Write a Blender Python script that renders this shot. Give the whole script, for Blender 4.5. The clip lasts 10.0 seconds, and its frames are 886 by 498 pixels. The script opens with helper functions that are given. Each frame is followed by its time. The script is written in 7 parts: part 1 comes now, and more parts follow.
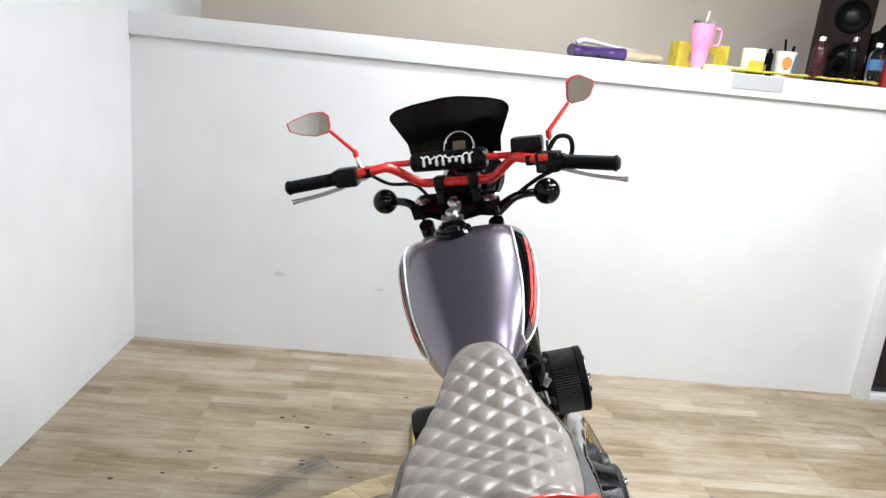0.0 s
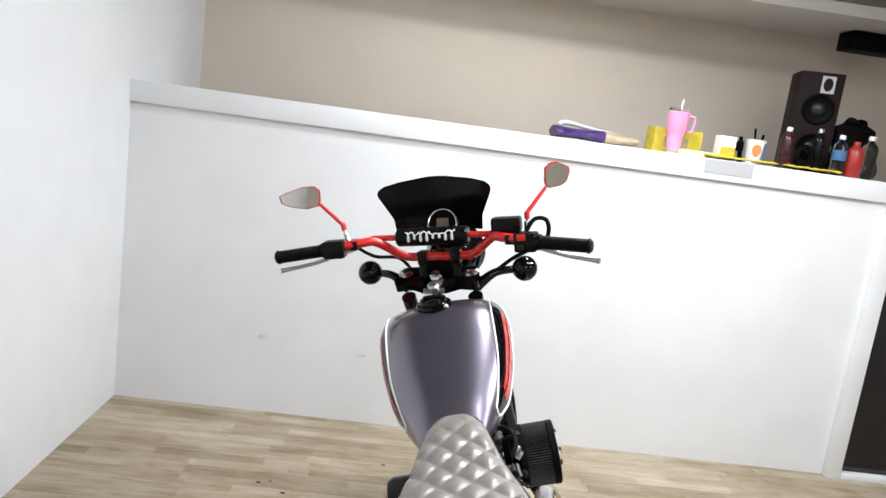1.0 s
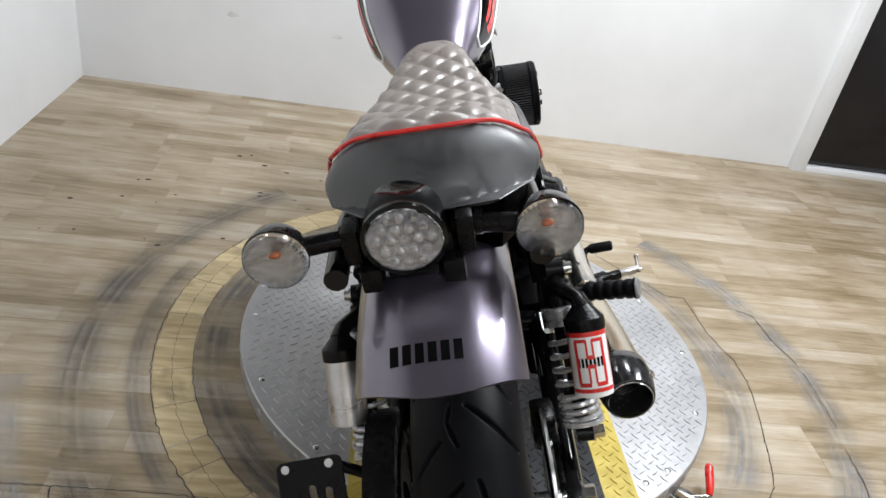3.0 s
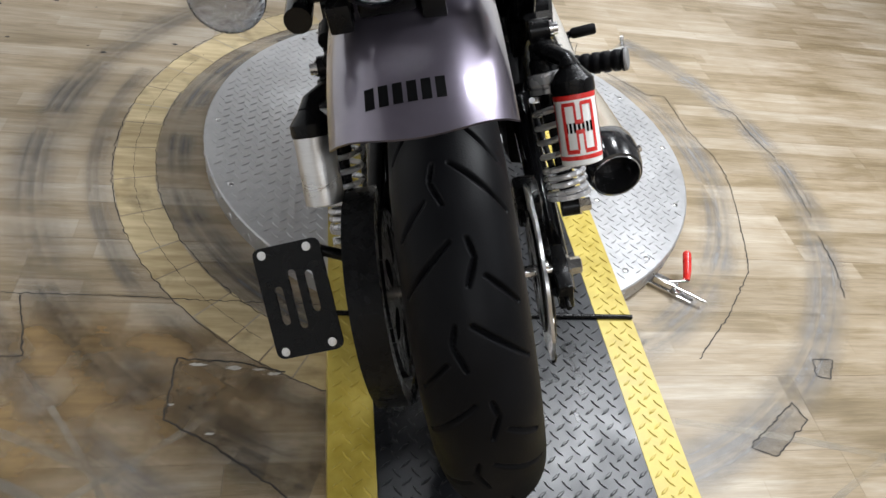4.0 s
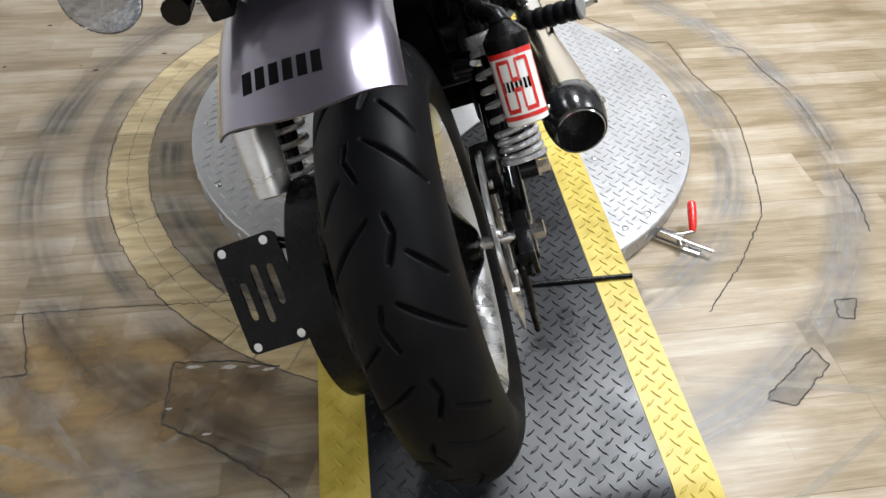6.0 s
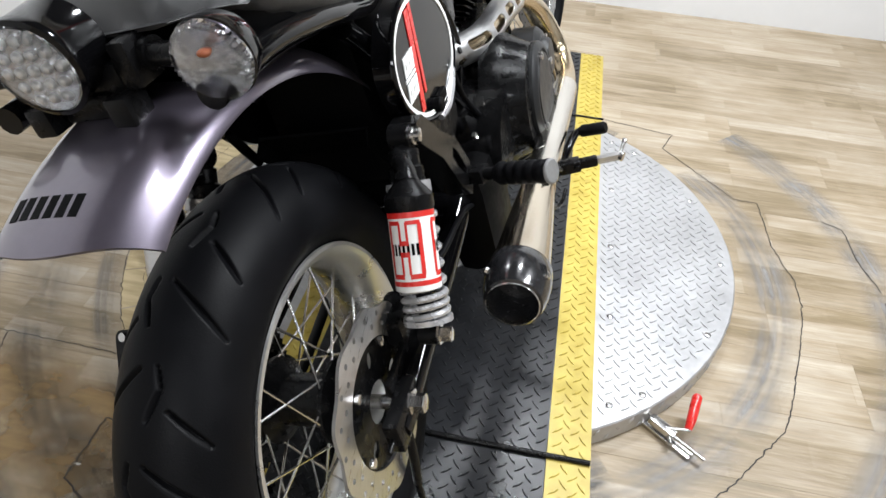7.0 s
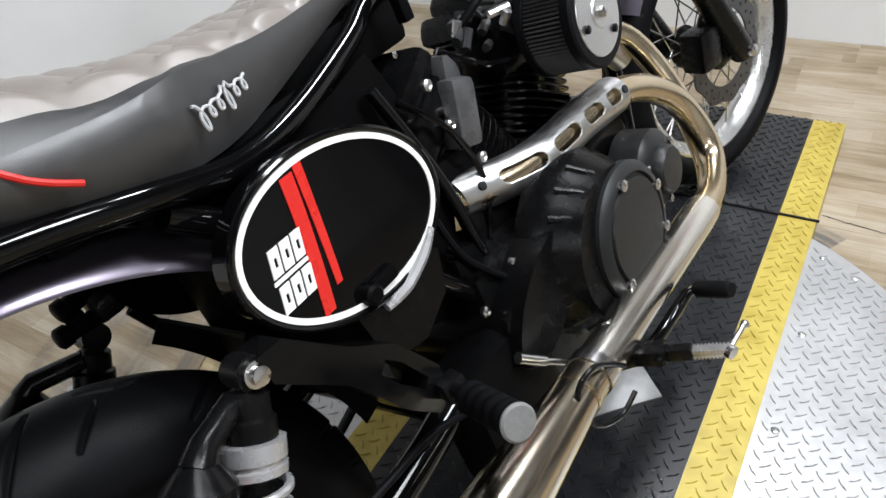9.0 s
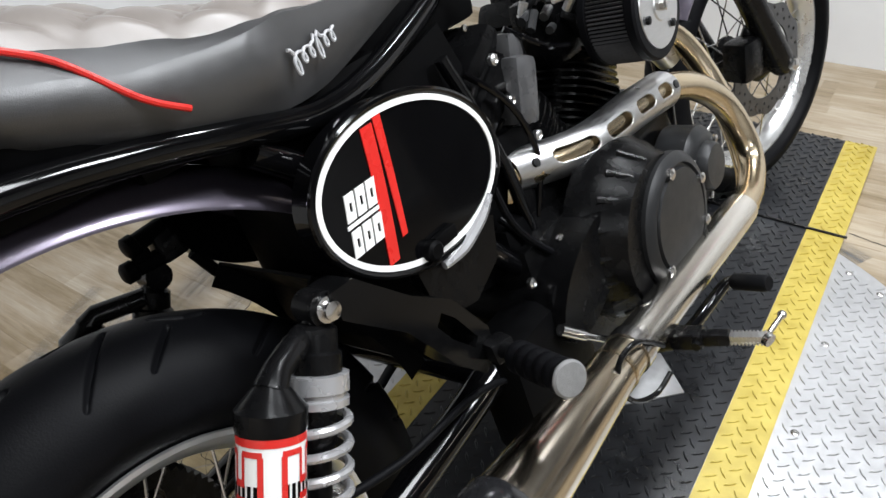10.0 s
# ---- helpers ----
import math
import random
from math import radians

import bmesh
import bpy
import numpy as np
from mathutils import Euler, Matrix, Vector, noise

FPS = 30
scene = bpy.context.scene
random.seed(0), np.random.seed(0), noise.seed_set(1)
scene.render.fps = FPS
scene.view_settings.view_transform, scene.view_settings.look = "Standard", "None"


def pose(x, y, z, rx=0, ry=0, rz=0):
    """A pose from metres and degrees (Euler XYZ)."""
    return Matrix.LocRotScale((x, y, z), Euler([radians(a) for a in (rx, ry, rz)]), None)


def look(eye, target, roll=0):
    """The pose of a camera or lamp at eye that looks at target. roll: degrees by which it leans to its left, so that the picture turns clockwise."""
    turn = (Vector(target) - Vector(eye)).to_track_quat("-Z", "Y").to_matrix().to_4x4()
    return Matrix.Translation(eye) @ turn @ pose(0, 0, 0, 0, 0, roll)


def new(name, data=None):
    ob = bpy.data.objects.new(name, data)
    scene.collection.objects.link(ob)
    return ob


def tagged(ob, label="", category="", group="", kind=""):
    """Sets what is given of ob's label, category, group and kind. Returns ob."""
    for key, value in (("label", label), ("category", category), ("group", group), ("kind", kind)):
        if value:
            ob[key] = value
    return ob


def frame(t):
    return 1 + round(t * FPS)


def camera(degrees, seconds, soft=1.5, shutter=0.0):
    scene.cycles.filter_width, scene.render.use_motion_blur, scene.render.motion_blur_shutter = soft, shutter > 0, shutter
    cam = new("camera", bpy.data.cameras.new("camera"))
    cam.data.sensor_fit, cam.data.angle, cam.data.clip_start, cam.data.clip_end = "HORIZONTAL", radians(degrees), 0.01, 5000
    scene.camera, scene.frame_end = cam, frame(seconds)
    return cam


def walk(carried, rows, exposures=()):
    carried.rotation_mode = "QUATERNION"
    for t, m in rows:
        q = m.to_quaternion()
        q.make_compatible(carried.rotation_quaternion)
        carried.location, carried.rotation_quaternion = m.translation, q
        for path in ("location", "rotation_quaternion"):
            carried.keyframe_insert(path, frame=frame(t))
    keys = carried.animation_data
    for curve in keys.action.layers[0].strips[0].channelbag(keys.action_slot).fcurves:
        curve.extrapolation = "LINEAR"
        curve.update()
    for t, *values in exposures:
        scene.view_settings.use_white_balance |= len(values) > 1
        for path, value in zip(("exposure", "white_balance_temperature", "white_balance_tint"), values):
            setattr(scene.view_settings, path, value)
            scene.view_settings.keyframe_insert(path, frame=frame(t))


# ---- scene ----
cam = camera(63.9, 10.0)
PATH = [
    (0, (-0.341, -0.612, 1.457), (-0.238, 1.317, 0.94), 5.8),
    (0.5, (-0.34, -0.661, 1.506), (-0.204, 1.308, 1.182), 7.6),
    (1, (-0.342, -0.692, 1.505), (-0.214, 1.275, 1.165), 7.8),
    (1.5, (-0.323, -0.698, 1.472), (-0.195, 1.253, 1.053), 7.5),
    (2, (-0.328, -0.706, 1.416), (-0.174, 1.193, 0.808), 8.2),
    (2.5, (-0.321, -0.72, 1.347), (-0.124, 1.098, 0.537), 9.3),
    (3, (-0.306, -0.722, 1.291), (-0.041, 0.977, 0.269), 10.5),
    (3.2, (-0.307, -0.721, 1.261), (-0.046, 0.935, 0.17), 10.4),
    (4.3, (-0.286, -0.721, 1.143), (0.119, 0.591, -0.311), 12.9),
    (4.5, (-0.276, -0.725, 1.124), (0.13, 0.536, -0.375), 13.0),
    (5, (-0.276, -0.736, 1.102), (0.182, 0.438, -0.451), 14.2),
    (5.5, (-0.271, -0.726, 1.127), (0.205, 0.472, -0.402), 11.6),
    (6, (-0.148, -0.721, 1.161), (0.067, 0.664, -0.265), 1.7),
    (6.2, (-0.029, -0.764, 1.192), (0.017, 0.715, -0.153), -1.5),
    (7.3, (0.209, -0.471, 1.214), (-0.09, 1.009, -0.097), 5.7),
    (7.5, (0.208, -0.424, 1.216), (-0.187, 1.014, -0.116), 4.0),
    (8, (0.297, -0.272, 1.182), (-0.305, 1.127, -0.114), -3.4),
    (8.5, (0.398, -0.097, 1.163), (-0.449, 1.193, -0.109), -4.2),
    (9, (0.444, -0.016, 1.159), (-0.484, 1.243, -0.087), -9.3),
    (9.5, (0.45, -0.027, 1.162), (-0.513, 1.263, -0.025), -7.5),
    (10, (0.423, -0.094, 1.143), (-0.527, 1.168, -0.083), -5.3),
]
walk(cam, [(t, look(eye, target, roll)) for t, eye, target, roll in PATH], [(0, 0.0), (1.5, -0.05), (3.0, -0.1), (4.5, 0.08), (6.0, 0.10), (7.5, 0.02), (8.5, -0.15), (9.0, -0.25), (10.0, -0.2)])

# ---------------------------------------------------------------- world and light
world = bpy.data.worlds.new("world")
scene.world = world
world.use_nodes = True
world.node_tree.nodes["Background"].inputs[0].default_value = (1.0, 0.99, 0.98, 1)
world.node_tree.nodes["Background"].inputs[1].default_value = 0.02


def area_lamp(name, eye, target, sx, sy, watts, tint=(0.938, 0.974, 1.022)):
    data = bpy.data.lights.new(name, "AREA")
    data.shape, data.size, data.size_y, data.energy, data.color = "RECTANGLE", sx, sy, watts, tint
    ob = new(name, data)
    ob.matrix_world = look(eye, target)
    return ob


CEIL = 2.75
area_lamp("ceiling_light_key", (1.35, 1.15, CEIL - 0.06), (0.55, 0.55, 0.0), 0.35, 1.2, 108)
area_lamp("ceiling_light_middle", (0.70, 0.62, CEIL - 0.06), (0.60, 0.60, 0.0), 0.30, 1.2, 38)
area_lamp("ceiling_light_rear", (0.15, -2.30, CEIL - 0.06), (0.10, -1.60, 0.0), 1.3, 0.4, 38)
area_lamp("ceiling_light_far", (2.40, -1.00, CEIL - 0.06), (1.70, -0.90, 0.0), 1.5, 0.30, 28)
area_lamp("ceiling_light_front", (0.30, 1.95, CEIL - 0.06), (0.15, 2.05, 0.0), 0.30, 0.30, 45)

# ---------------------------------------------------------------- materials


def material(name, base, rough=0.5, metal=0.0, vary=0.12, scale=40.0, bump=0.0, bump_scale=200.0, coat=0.0, second=None, stretch=(1, 1, 1), per_piece=0.0, rough_vary=0.1, spec=0.5):
    m = bpy.data.materials.new(name)
    m.use_nodes = True
    t = m.node_tree
    b = t.nodes["Principled BSDF"]
    b.inputs["Roughness"].default_value = rough
    b.inputs["Metallic"].default_value = metal
    b.inputs["Coat Weight"].default_value = coat
    b.inputs["Specular IOR Level"].default_value = spec
    b.inputs["Coat Roughness"].default_value = 0.05
    co = t.nodes.new("ShaderNodeTexCoord")
    mp = t.nodes.new("ShaderNodeMapping")
    mp.inputs["Scale"].default_value = stretch
    t.links.new(co.outputs["Object"], mp.inputs["Vector"])
    src = mp.outputs["Vector"]
    if per_piece:
        info = t.nodes.new("ShaderNodeObjectInfo")
        add = t.nodes.new("ShaderNodeVectorMath")
        mul = t.nodes.new("ShaderNodeVectorMath")
        mul.operation = "SCALE"
        mul.inputs[0].default_value = (13.0, 37.0, 11.0)
        t.links.new(info.outputs["Random"], mul.inputs["Scale"])
        t.links.new(src, add.inputs[0])
        t.links.new(mul.outputs[0], add.inputs[1])
        src = add.outputs[0]
    n1 = t.nodes.new("ShaderNodeTexNoise")
    n1.inputs["Scale"].default_value = scale
    n1.inputs["Detail"].default_value = 6
    n2 = t.nodes.new("ShaderNodeTexNoise")
    n2.inputs["Scale"].default_value = scale / 9
    n2.inputs["Detail"].default_value = 3
    t.links.new(src, n1.inputs["Vector"])
    t.links.new(src, n2.inputs["Vector"])
    mean = t.nodes.new("ShaderNodeMath")
    mean.operation = "ADD"
    t.links.new(n1.outputs["Fac"], mean.inputs[0])
    t.links.new(n2.outputs["Fac"], mean.inputs[1])
    ramp = t.nodes.new("ShaderNodeMapRange")
    ramp.inputs[1].default_value, ramp.inputs[2].default_value = 0.65, 1.35
    t.links.new(mean.outputs[0], ramp.inputs[0])
    mix = t.nodes.new("ShaderNodeMix")
    mix.data_type = "RGBA"
    a = [c * (1 - vary) for c in base]
    c2 = second if second else [min(1, c * (1 + vary)) for c in base]
    mix.inputs[6].default_value = (*a, 1)
    mix.inputs[7].default_value = (*c2, 1)
    t.links.new(ramp.outputs[0], mix.inputs[0])
    t.links.new(mix.outputs[2], b.inputs["Base Color"])
    rr = t.nodes.new("ShaderNodeMapRange")
    rr.inputs[1].default_value, rr.inputs[2].default_value = 0.65, 1.35
    rr.inputs[3].default_value, rr.inputs[4].default_value = max(0.02, rough - rough_vary), min(1, rough + rough_vary)
    t.links.new(mean.outputs[0], rr.inputs[0])
    t.links.new(rr.outputs[0], b.inputs["Roughness"])
    if bump:
        n3 = t.nodes.new("ShaderNodeTexNoise")
        n3.inputs["Scale"].default_value = bump_scale
        n3.inputs["Detail"].default_value = 4
        t.links.new(src, n3.inputs["Vector"])
        bp = t.nodes.new("ShaderNodeBump")
        bp.inputs["Strength"].default_value = bump
        bp.inputs["Distance"].default_value = 0.002
        t.links.new(n3.outputs["Fac"], bp.inputs["Height"])
        t.links.new(bp.outputs["Normal"], b.inputs["Normal"])
    return m


PL, PW = 1.22, 0.184  # floor plank


def plank_material():
    """Grey-tan wood-look vinyl: long grain along the plank, each plank a little different."""
    m = bpy.data.materials.new("vinyl_plank")
    m.use_nodes = True
    t = m.node_tree
    b = t.nodes["Principled BSDF"]
    b.inputs["Specular IOR Level"].default_value = 0.4
    co = t.nodes.new("ShaderNodeTexCoord")
    info = t.nodes.new("ShaderNodeObjectInfo")
    sc = t.nodes.new("ShaderNodeVectorMath")
    sc.operation = "SCALE"
    sc.inputs[0].default_value = (31.0, 17.0, 5.0)
    t.links.new(info.outputs["Random"], sc.inputs["Scale"])
    add = t.nodes.new("ShaderNodeVectorMath")
    t.links.new(co.outputs["Object"], add.inputs[0])
    t.links.new(sc.outputs[0], add.inputs[1])

    def grain(sx, sy, scale, detail, rough):
        mp = t.nodes.new("ShaderNodeMapping")
        mp.inputs["Scale"].default_value = (sx, sy, 1)
        t.links.new(add.outputs[0], mp.inputs["Vector"])
        n = t.nodes.new("ShaderNodeTexNoise")
        n.inputs["Scale"].default_value, n.inputs["Detail"].default_value, n.inputs["Roughness"].default_value = scale, detail, rough
        n.inputs["Distortion"].default_value = 0.6
        t.links.new(mp.outputs[0], n.inputs["Vector"])
        return n.outputs["Fac"]

    broad, streak, fine = grain(1.5, 8.0, 2.4, 5, 0.62), grain(1.8, 24.0, 3.2, 6, 0.65), grain(3.0, 90.0, 4.0, 4, 0.6)
    r1 = t.nodes.new("ShaderNodeValToRGB")
    e = r1.color_ramp.elements
    e[0].position, e[0].color = 0.28, (0.145, 0.107, 0.062, 1)
    e[1].position, e[1].color = 0.74, (0.535, 0.472, 0.385, 1)
    for p, c in ((0.41, (0.252, 0.193, 0.115, 1)), (0.50, (0.340, 0.270, 0.184, 1)), (0.58, (0.402, 0.336, 0.248, 1))):
        k = e.new(p)
        k.color = c
    s = t.nodes.new("ShaderNodeMath")
    s.operation = "MULTIPLY_ADD"
    s.inputs[1].default_value = 0.30
    t.links.new(streak, s.inputs[0])
    half = t.nodes.new("ShaderNodeMath")
    half.operation = "MULTIPLY"
    half.inputs[1].default_value = 0.40
    t.links.new(broad, half.inputs[0])
    t.links.new(half.outputs[0], s.inputs[2])
    shift = t.nodes.new("ShaderNodeVectorMath")
    shift.operation = "MULTIPLY_ADD"
    shift.inputs[1].default_value, shift.inputs[2].default_value = (1, 1, 0), (7.0, PW / 2, 0)
    along = t.nodes.new("ShaderNodeVectorMath")
    along.operation = "SCALE"
    along.inputs[0].default_value = (5.3, 0, 0)
    t.links.new(info.outputs["Random"], along.inputs["Scale"])
    both = t.nodes.new("ShaderNodeVectorMath")
    t.links.new(co.outputs["Object"], shift.inputs[0])
    t.links.new(shift.outputs[0], both.inputs[0])
    t.links.new(along.outputs[0], both.inputs[1])
    strips = t.nodes.new("ShaderNodeTexBrick")
    strips.inputs["Color1"].default_value, strips.inputs["Color2"].default_value = (0, 0, 0, 1), (1, 1, 1, 1)
    strips.inputs["Mortar"].default_value = (0.2, 0.2, 0.2, 1)
    strips.inputs["Scale"].default_value, strips.inputs["Mortar Size"].default_value = 1.0, 0.0009
    strips.inputs["Brick Width"].default_value, strips.inputs["Row Height"].default_value = 0.46, PW / 3
    strips.offset, strips.offset_frequency = 0.37, 2
    t.links.new(both.outputs[0], strips.inputs["Vector"])
    tint = t.nodes.new("ShaderNodeMath")
    tint.operation = "MULTIPLY_ADD"
    tint.inputs[1].default_value, tint.inputs[2].default_value = 0.15, 0.075
    t.links.new(strips.outputs["Color"], tint.inputs[0])
    joined = t.nodes.new("ShaderNodeMath")
    t.links.new(s.outputs[0], joined.inputs[0])
    t.links.new(tint.outputs[0], joined.inputs[1])
    geo = t.nodes.new("ShaderNodeNewGeometry")
    stain = t.nodes.new("ShaderNodeTexNoise")
    stain.inputs["Scale"].default_value, stain.inputs["Detail"].default_value = 2.6, 5
    t.links.new(geo.outputs["Position"], stain.inputs["Vector"])
    sm = t.nodes.new("ShaderNodeMath")
    sm.operation = "MULTIPLY_ADD"
    sm.inputs[1].default_value, sm.inputs[2].default_value = 0.36, -0.18
    t.links.new(stain.outputs["Fac"], sm.inputs[0])
    total = t.nodes.new("ShaderNodeMath")
    t.links.new(joined.outputs[0], total.inputs[0])
    t.links.new(sm.outputs[0], total.inputs[1])
    t.links.new(total.outputs[0], r1.inputs[0])
    mr = t.nodes.new("ShaderNodeMapRange")
    mr.inputs[1].default_value, mr.inputs[2].default_value, mr.inputs[3].default_value, mr.inputs[4].default_value = 0.3, 0.7, 0.80, 1.02
    t.links.new(fine, mr.inputs[0])
    tone = t.nodes.new("ShaderNodeMapRange")
    tone.inputs[3].default_value, tone.inputs[4].default_value = 0.94, 1.05
    t.links.new(info.outputs["Random"], tone.inputs[0])
    mm = t.nodes.new("ShaderNodeMath")
    mm.operation = "MULTIPLY"
    t.links.new(mr.outputs[0], mm.inputs[0])
    t.links.new(tone.outputs[0], mm.inputs[1])
    vm = t.nodes.new("ShaderNodeVectorMath")
    vm.operation = "SCALE"
    t.links.new(r1.outputs[0], vm.inputs[0])
    t.links.new(mm.outputs[0], vm.inputs["Scale"])
    t.links.new(vm.outputs[0], b.inputs["Base Color"])
    rr = t.nodes.new("ShaderNodeMapRange")
    rr.inputs[3].default_value, rr.inputs[4].default_value = 0.30, 0.48
    t.links.new(broad, rr.inputs[0])
    t.links.new(rr.outputs[0], b.inputs["Roughness"])
    bp = t.nodes.new("ShaderNodeBump")
    bp.inputs["Strength"].default_value, bp.inputs["Distance"].default_value = 0.25, 0.001
    t.links.new(fine, bp.inputs["Height"])
    t.links.new(bp.outputs[0], b.inputs["Normal"])
    return m


def glass_material(name, tint=(1, 1, 1), rough=0.03):
    m = bpy.data.materials.new(name)
    m.use_nodes = True
    b = m.node_tree.nodes["Principled BSDF"]
    b.inputs["Base Color"].default_value = (*tint, 1)
    b.inputs["Transmission Weight"].default_value = 1.0
    b.inputs["Roughness"].default_value = rough
    b.inputs["IOR"].default_value = 1.45
    return m


M_WALL = material("white_wall_paint", (0.70, 0.705, 0.71), 0.55, vary=0.05, scale=5, bump=0.15, bump_scale=60)
M_BEIGE = material("beige_wall_paint", (0.60, 0.53, 0.445), 0.7, vary=0.06, scale=3, bump=0.1, bump_scale=60)
M_CEIL = material("ceiling_paint", (0.60, 0.57, 0.53), 0.8, vary=0.05, scale=4)
M_DARKCEIL = material("dark_unseen_ceiling", (0.075, 0.075, 0.078), 0.85, vary=0.2, scale=3)
M_FLOOR = plank_material()
M_SUB = material("dark_subfloor", (0.05, 0.042, 0.035), 0.8)
M_BLACKDOOR = material("black_gloss_panel", (0.010, 0.010, 0.012), 0.12, vary=0.2, scale=5)
M_ALU = material("bare_aluminium_plate", (0.48, 0.48, 0.485), 0.40, 0.70, vary=0.12, scale=60, bump=0.08, bump_scale=400, rough_vary=0.08)
M_MAT = material("black_diamond_plate", (0.011, 0.0118, 0.0138), 0.32, 0.0, vary=0.45, scale=25, bump=0.1, bump_scale=300, spec=0.4)
M_YEL = material("yellow_floor_paint", (0.50, 0.37, 0.045), 0.42, vary=0.3, scale=30, second=(0.58, 0.46, 0.10), bump=0.1, bump_scale=300)
M_RUBBER = material("tyre_rubber", (0.0032, 0.0033, 0.0040), 0.48, vary=0.45, scale=14, bump=0.15, bump_scale=500, spec=0.08, rough_vary=0.15)
M_BLACK = material("gloss_black_paint", (0.002, 0.002, 0.0023), 0.09, vary=0.2, scale=20, rough_vary=0.03, spec=0.3)
M_SATIN = material("satin_black_metal", (0.004, 0.004, 0.0043), 0.26, vary=0.3, scale=60, bump=0.1, bump_scale=500, spec=0.16)
M_ENGINE = material("black_crackle_engine_paint", (0.003, 0.003, 0.0032), 0.24, 0.0, vary=0.25, scale=60, bump=0.12, bump_scale=700, spec=0.13)
M_GREY = material("dark_grey_cast_cover", (0.012, 0.0124, 0.013), 0.40, 0.0, vary=0.15, scale=50, bump=0.08, bump_scale=600, spec=0.3)
M_CAST = material("grey_cast_alloy", (0.085, 0.085, 0.087), 0.32, 0.35, vary=0.15, scale=50, bump=0.08, bump_scale=600, spec=0.4)
M_PLEAT = material("grey_filter_gauze", (0.060, 0.060, 0.062), 0.5, 0.0, vary=0.3, scale=300, bump=0.3, bump_scale=900, spec=0.4)
M_BRACKET = material("black_anodised_bracket", (0.003, 0.003, 0.0032), 0.17, vary=0.3, scale=60, bump=0.06, bump_scale=500, spec=0.22)
M_PEGEND = material("worn_grey_rubber", (0.17, 0.17, 0.168), 0.6, vary=0.2, scale=120, bump=0.2, bump_scale=600)
M_ROTOR = material("dark_steel_rotor", (0.11, 0.11, 0.112), 0.32, 0.9, vary=0.2, scale=60)
M_STEEL = material("polished_steel", (0.62, 0.61, 0.60), 0.22, 1.0, vary=0.08, scale=40, rough_vary=0.06)
M_BRUSH = material("brushed_alloy", (0.60, 0.60, 0.60), 0.34, 1.0, vary=0.1, scale=60, stretch=(1, 1, 8))
M_RIM = material("silver_rim_alloy", (0.66, 0.66, 0.65), 0.3, 0.9, vary=0.08, scale=40)
M_HEAT = material("heat_tinted_steel", (0.55, 0.41, 0.23), 0.2, 1.0, vary=0.2, scale=6, second=(0.72, 0.62, 0.46), rough_vary=0.05)
M_PIPE = material("stainless_pipe", (0.72, 0.69, 0.63), 0.2, 1.0, vary=0.08, scale=8, rough_vary=0.06)
M_CONE = material("straw_tinted_stainless", (0.74, 0.67, 0.56), 0.20, 1.0, vary=0.1, scale=5, second=(0.64, 0.53, 0.36), rough_vary=0.06)
M_CARBON = material("carbon_fibre_cap", (0.012, 0.012, 0.013), 0.20, vary=0.5, scale=160, coat=0.4)
M_TANK = material("grey_violet_metallic_paint", (0.172, 0.152, 0.190), 0.30, 0.85, vary=0.04, scale=900, coat=1.0, rough_vary=0.01)
M_SEAT = material("grey_quilted_vinyl", (0.215, 0.190, 0.172), 0.36, vary=0.12, scale=40, bump=0.06, bump_scale=900, spec=0.7)
M_SEATB = material("black_seat_vinyl", (0.031, 0.031, 0.032), 0.40, vary=0.15, scale=80, bump=0.15, bump_scale=900, spec=0.9)
M_RED = material("red_powder_coat", (0.60, 0.020, 0.015), 0.3, vary=0.08, scale=30, coat=0.3)
M_WHITE = material("white_decal", (0.80, 0.80, 0.78), 0.4, vary=0.04, scale=30)
M_SPRING = material("silver_spring_paint", (0.50, 0.50, 0.51), 0.28, 0.6, vary=0.05, scale=40)
M_CHROMED = material("silvered_reflector", (0.46, 0.47, 0.49), 0.18, 0.85, vary=0.3, scale=200, bump=1.0, bump_scale=170)
M_GLASS = glass_material("clear_lens_plastic", (0.95, 0.96, 0.98))
M_AMBER = material("amber_bulb", (0.25, 0.065, 0.022), 0.3, vary=0.1, scale=30)
M_MIRROR = material("mirror_glass", (0.85, 0.85, 0.85), 0.03, 1.0, vary=0.01, rough_vary=0.0)
M_SMOKE = material("dark_smoked_screen", (0.003, 0.003, 0.0035), 0.12, vary=0.1, scale=10, spec=0.2)
M_LCD = material("brown_display", (0.10, 0.075, 0.055), 0.2, vary=0.1, scale=20)
M_PLASTIC = material("black_plastic", (0.0018, 0.0018, 0.002), 0.5, vary=0.2, scale=60, spec=0.05)

# ---------------------------------------------------------------- mesh helpers


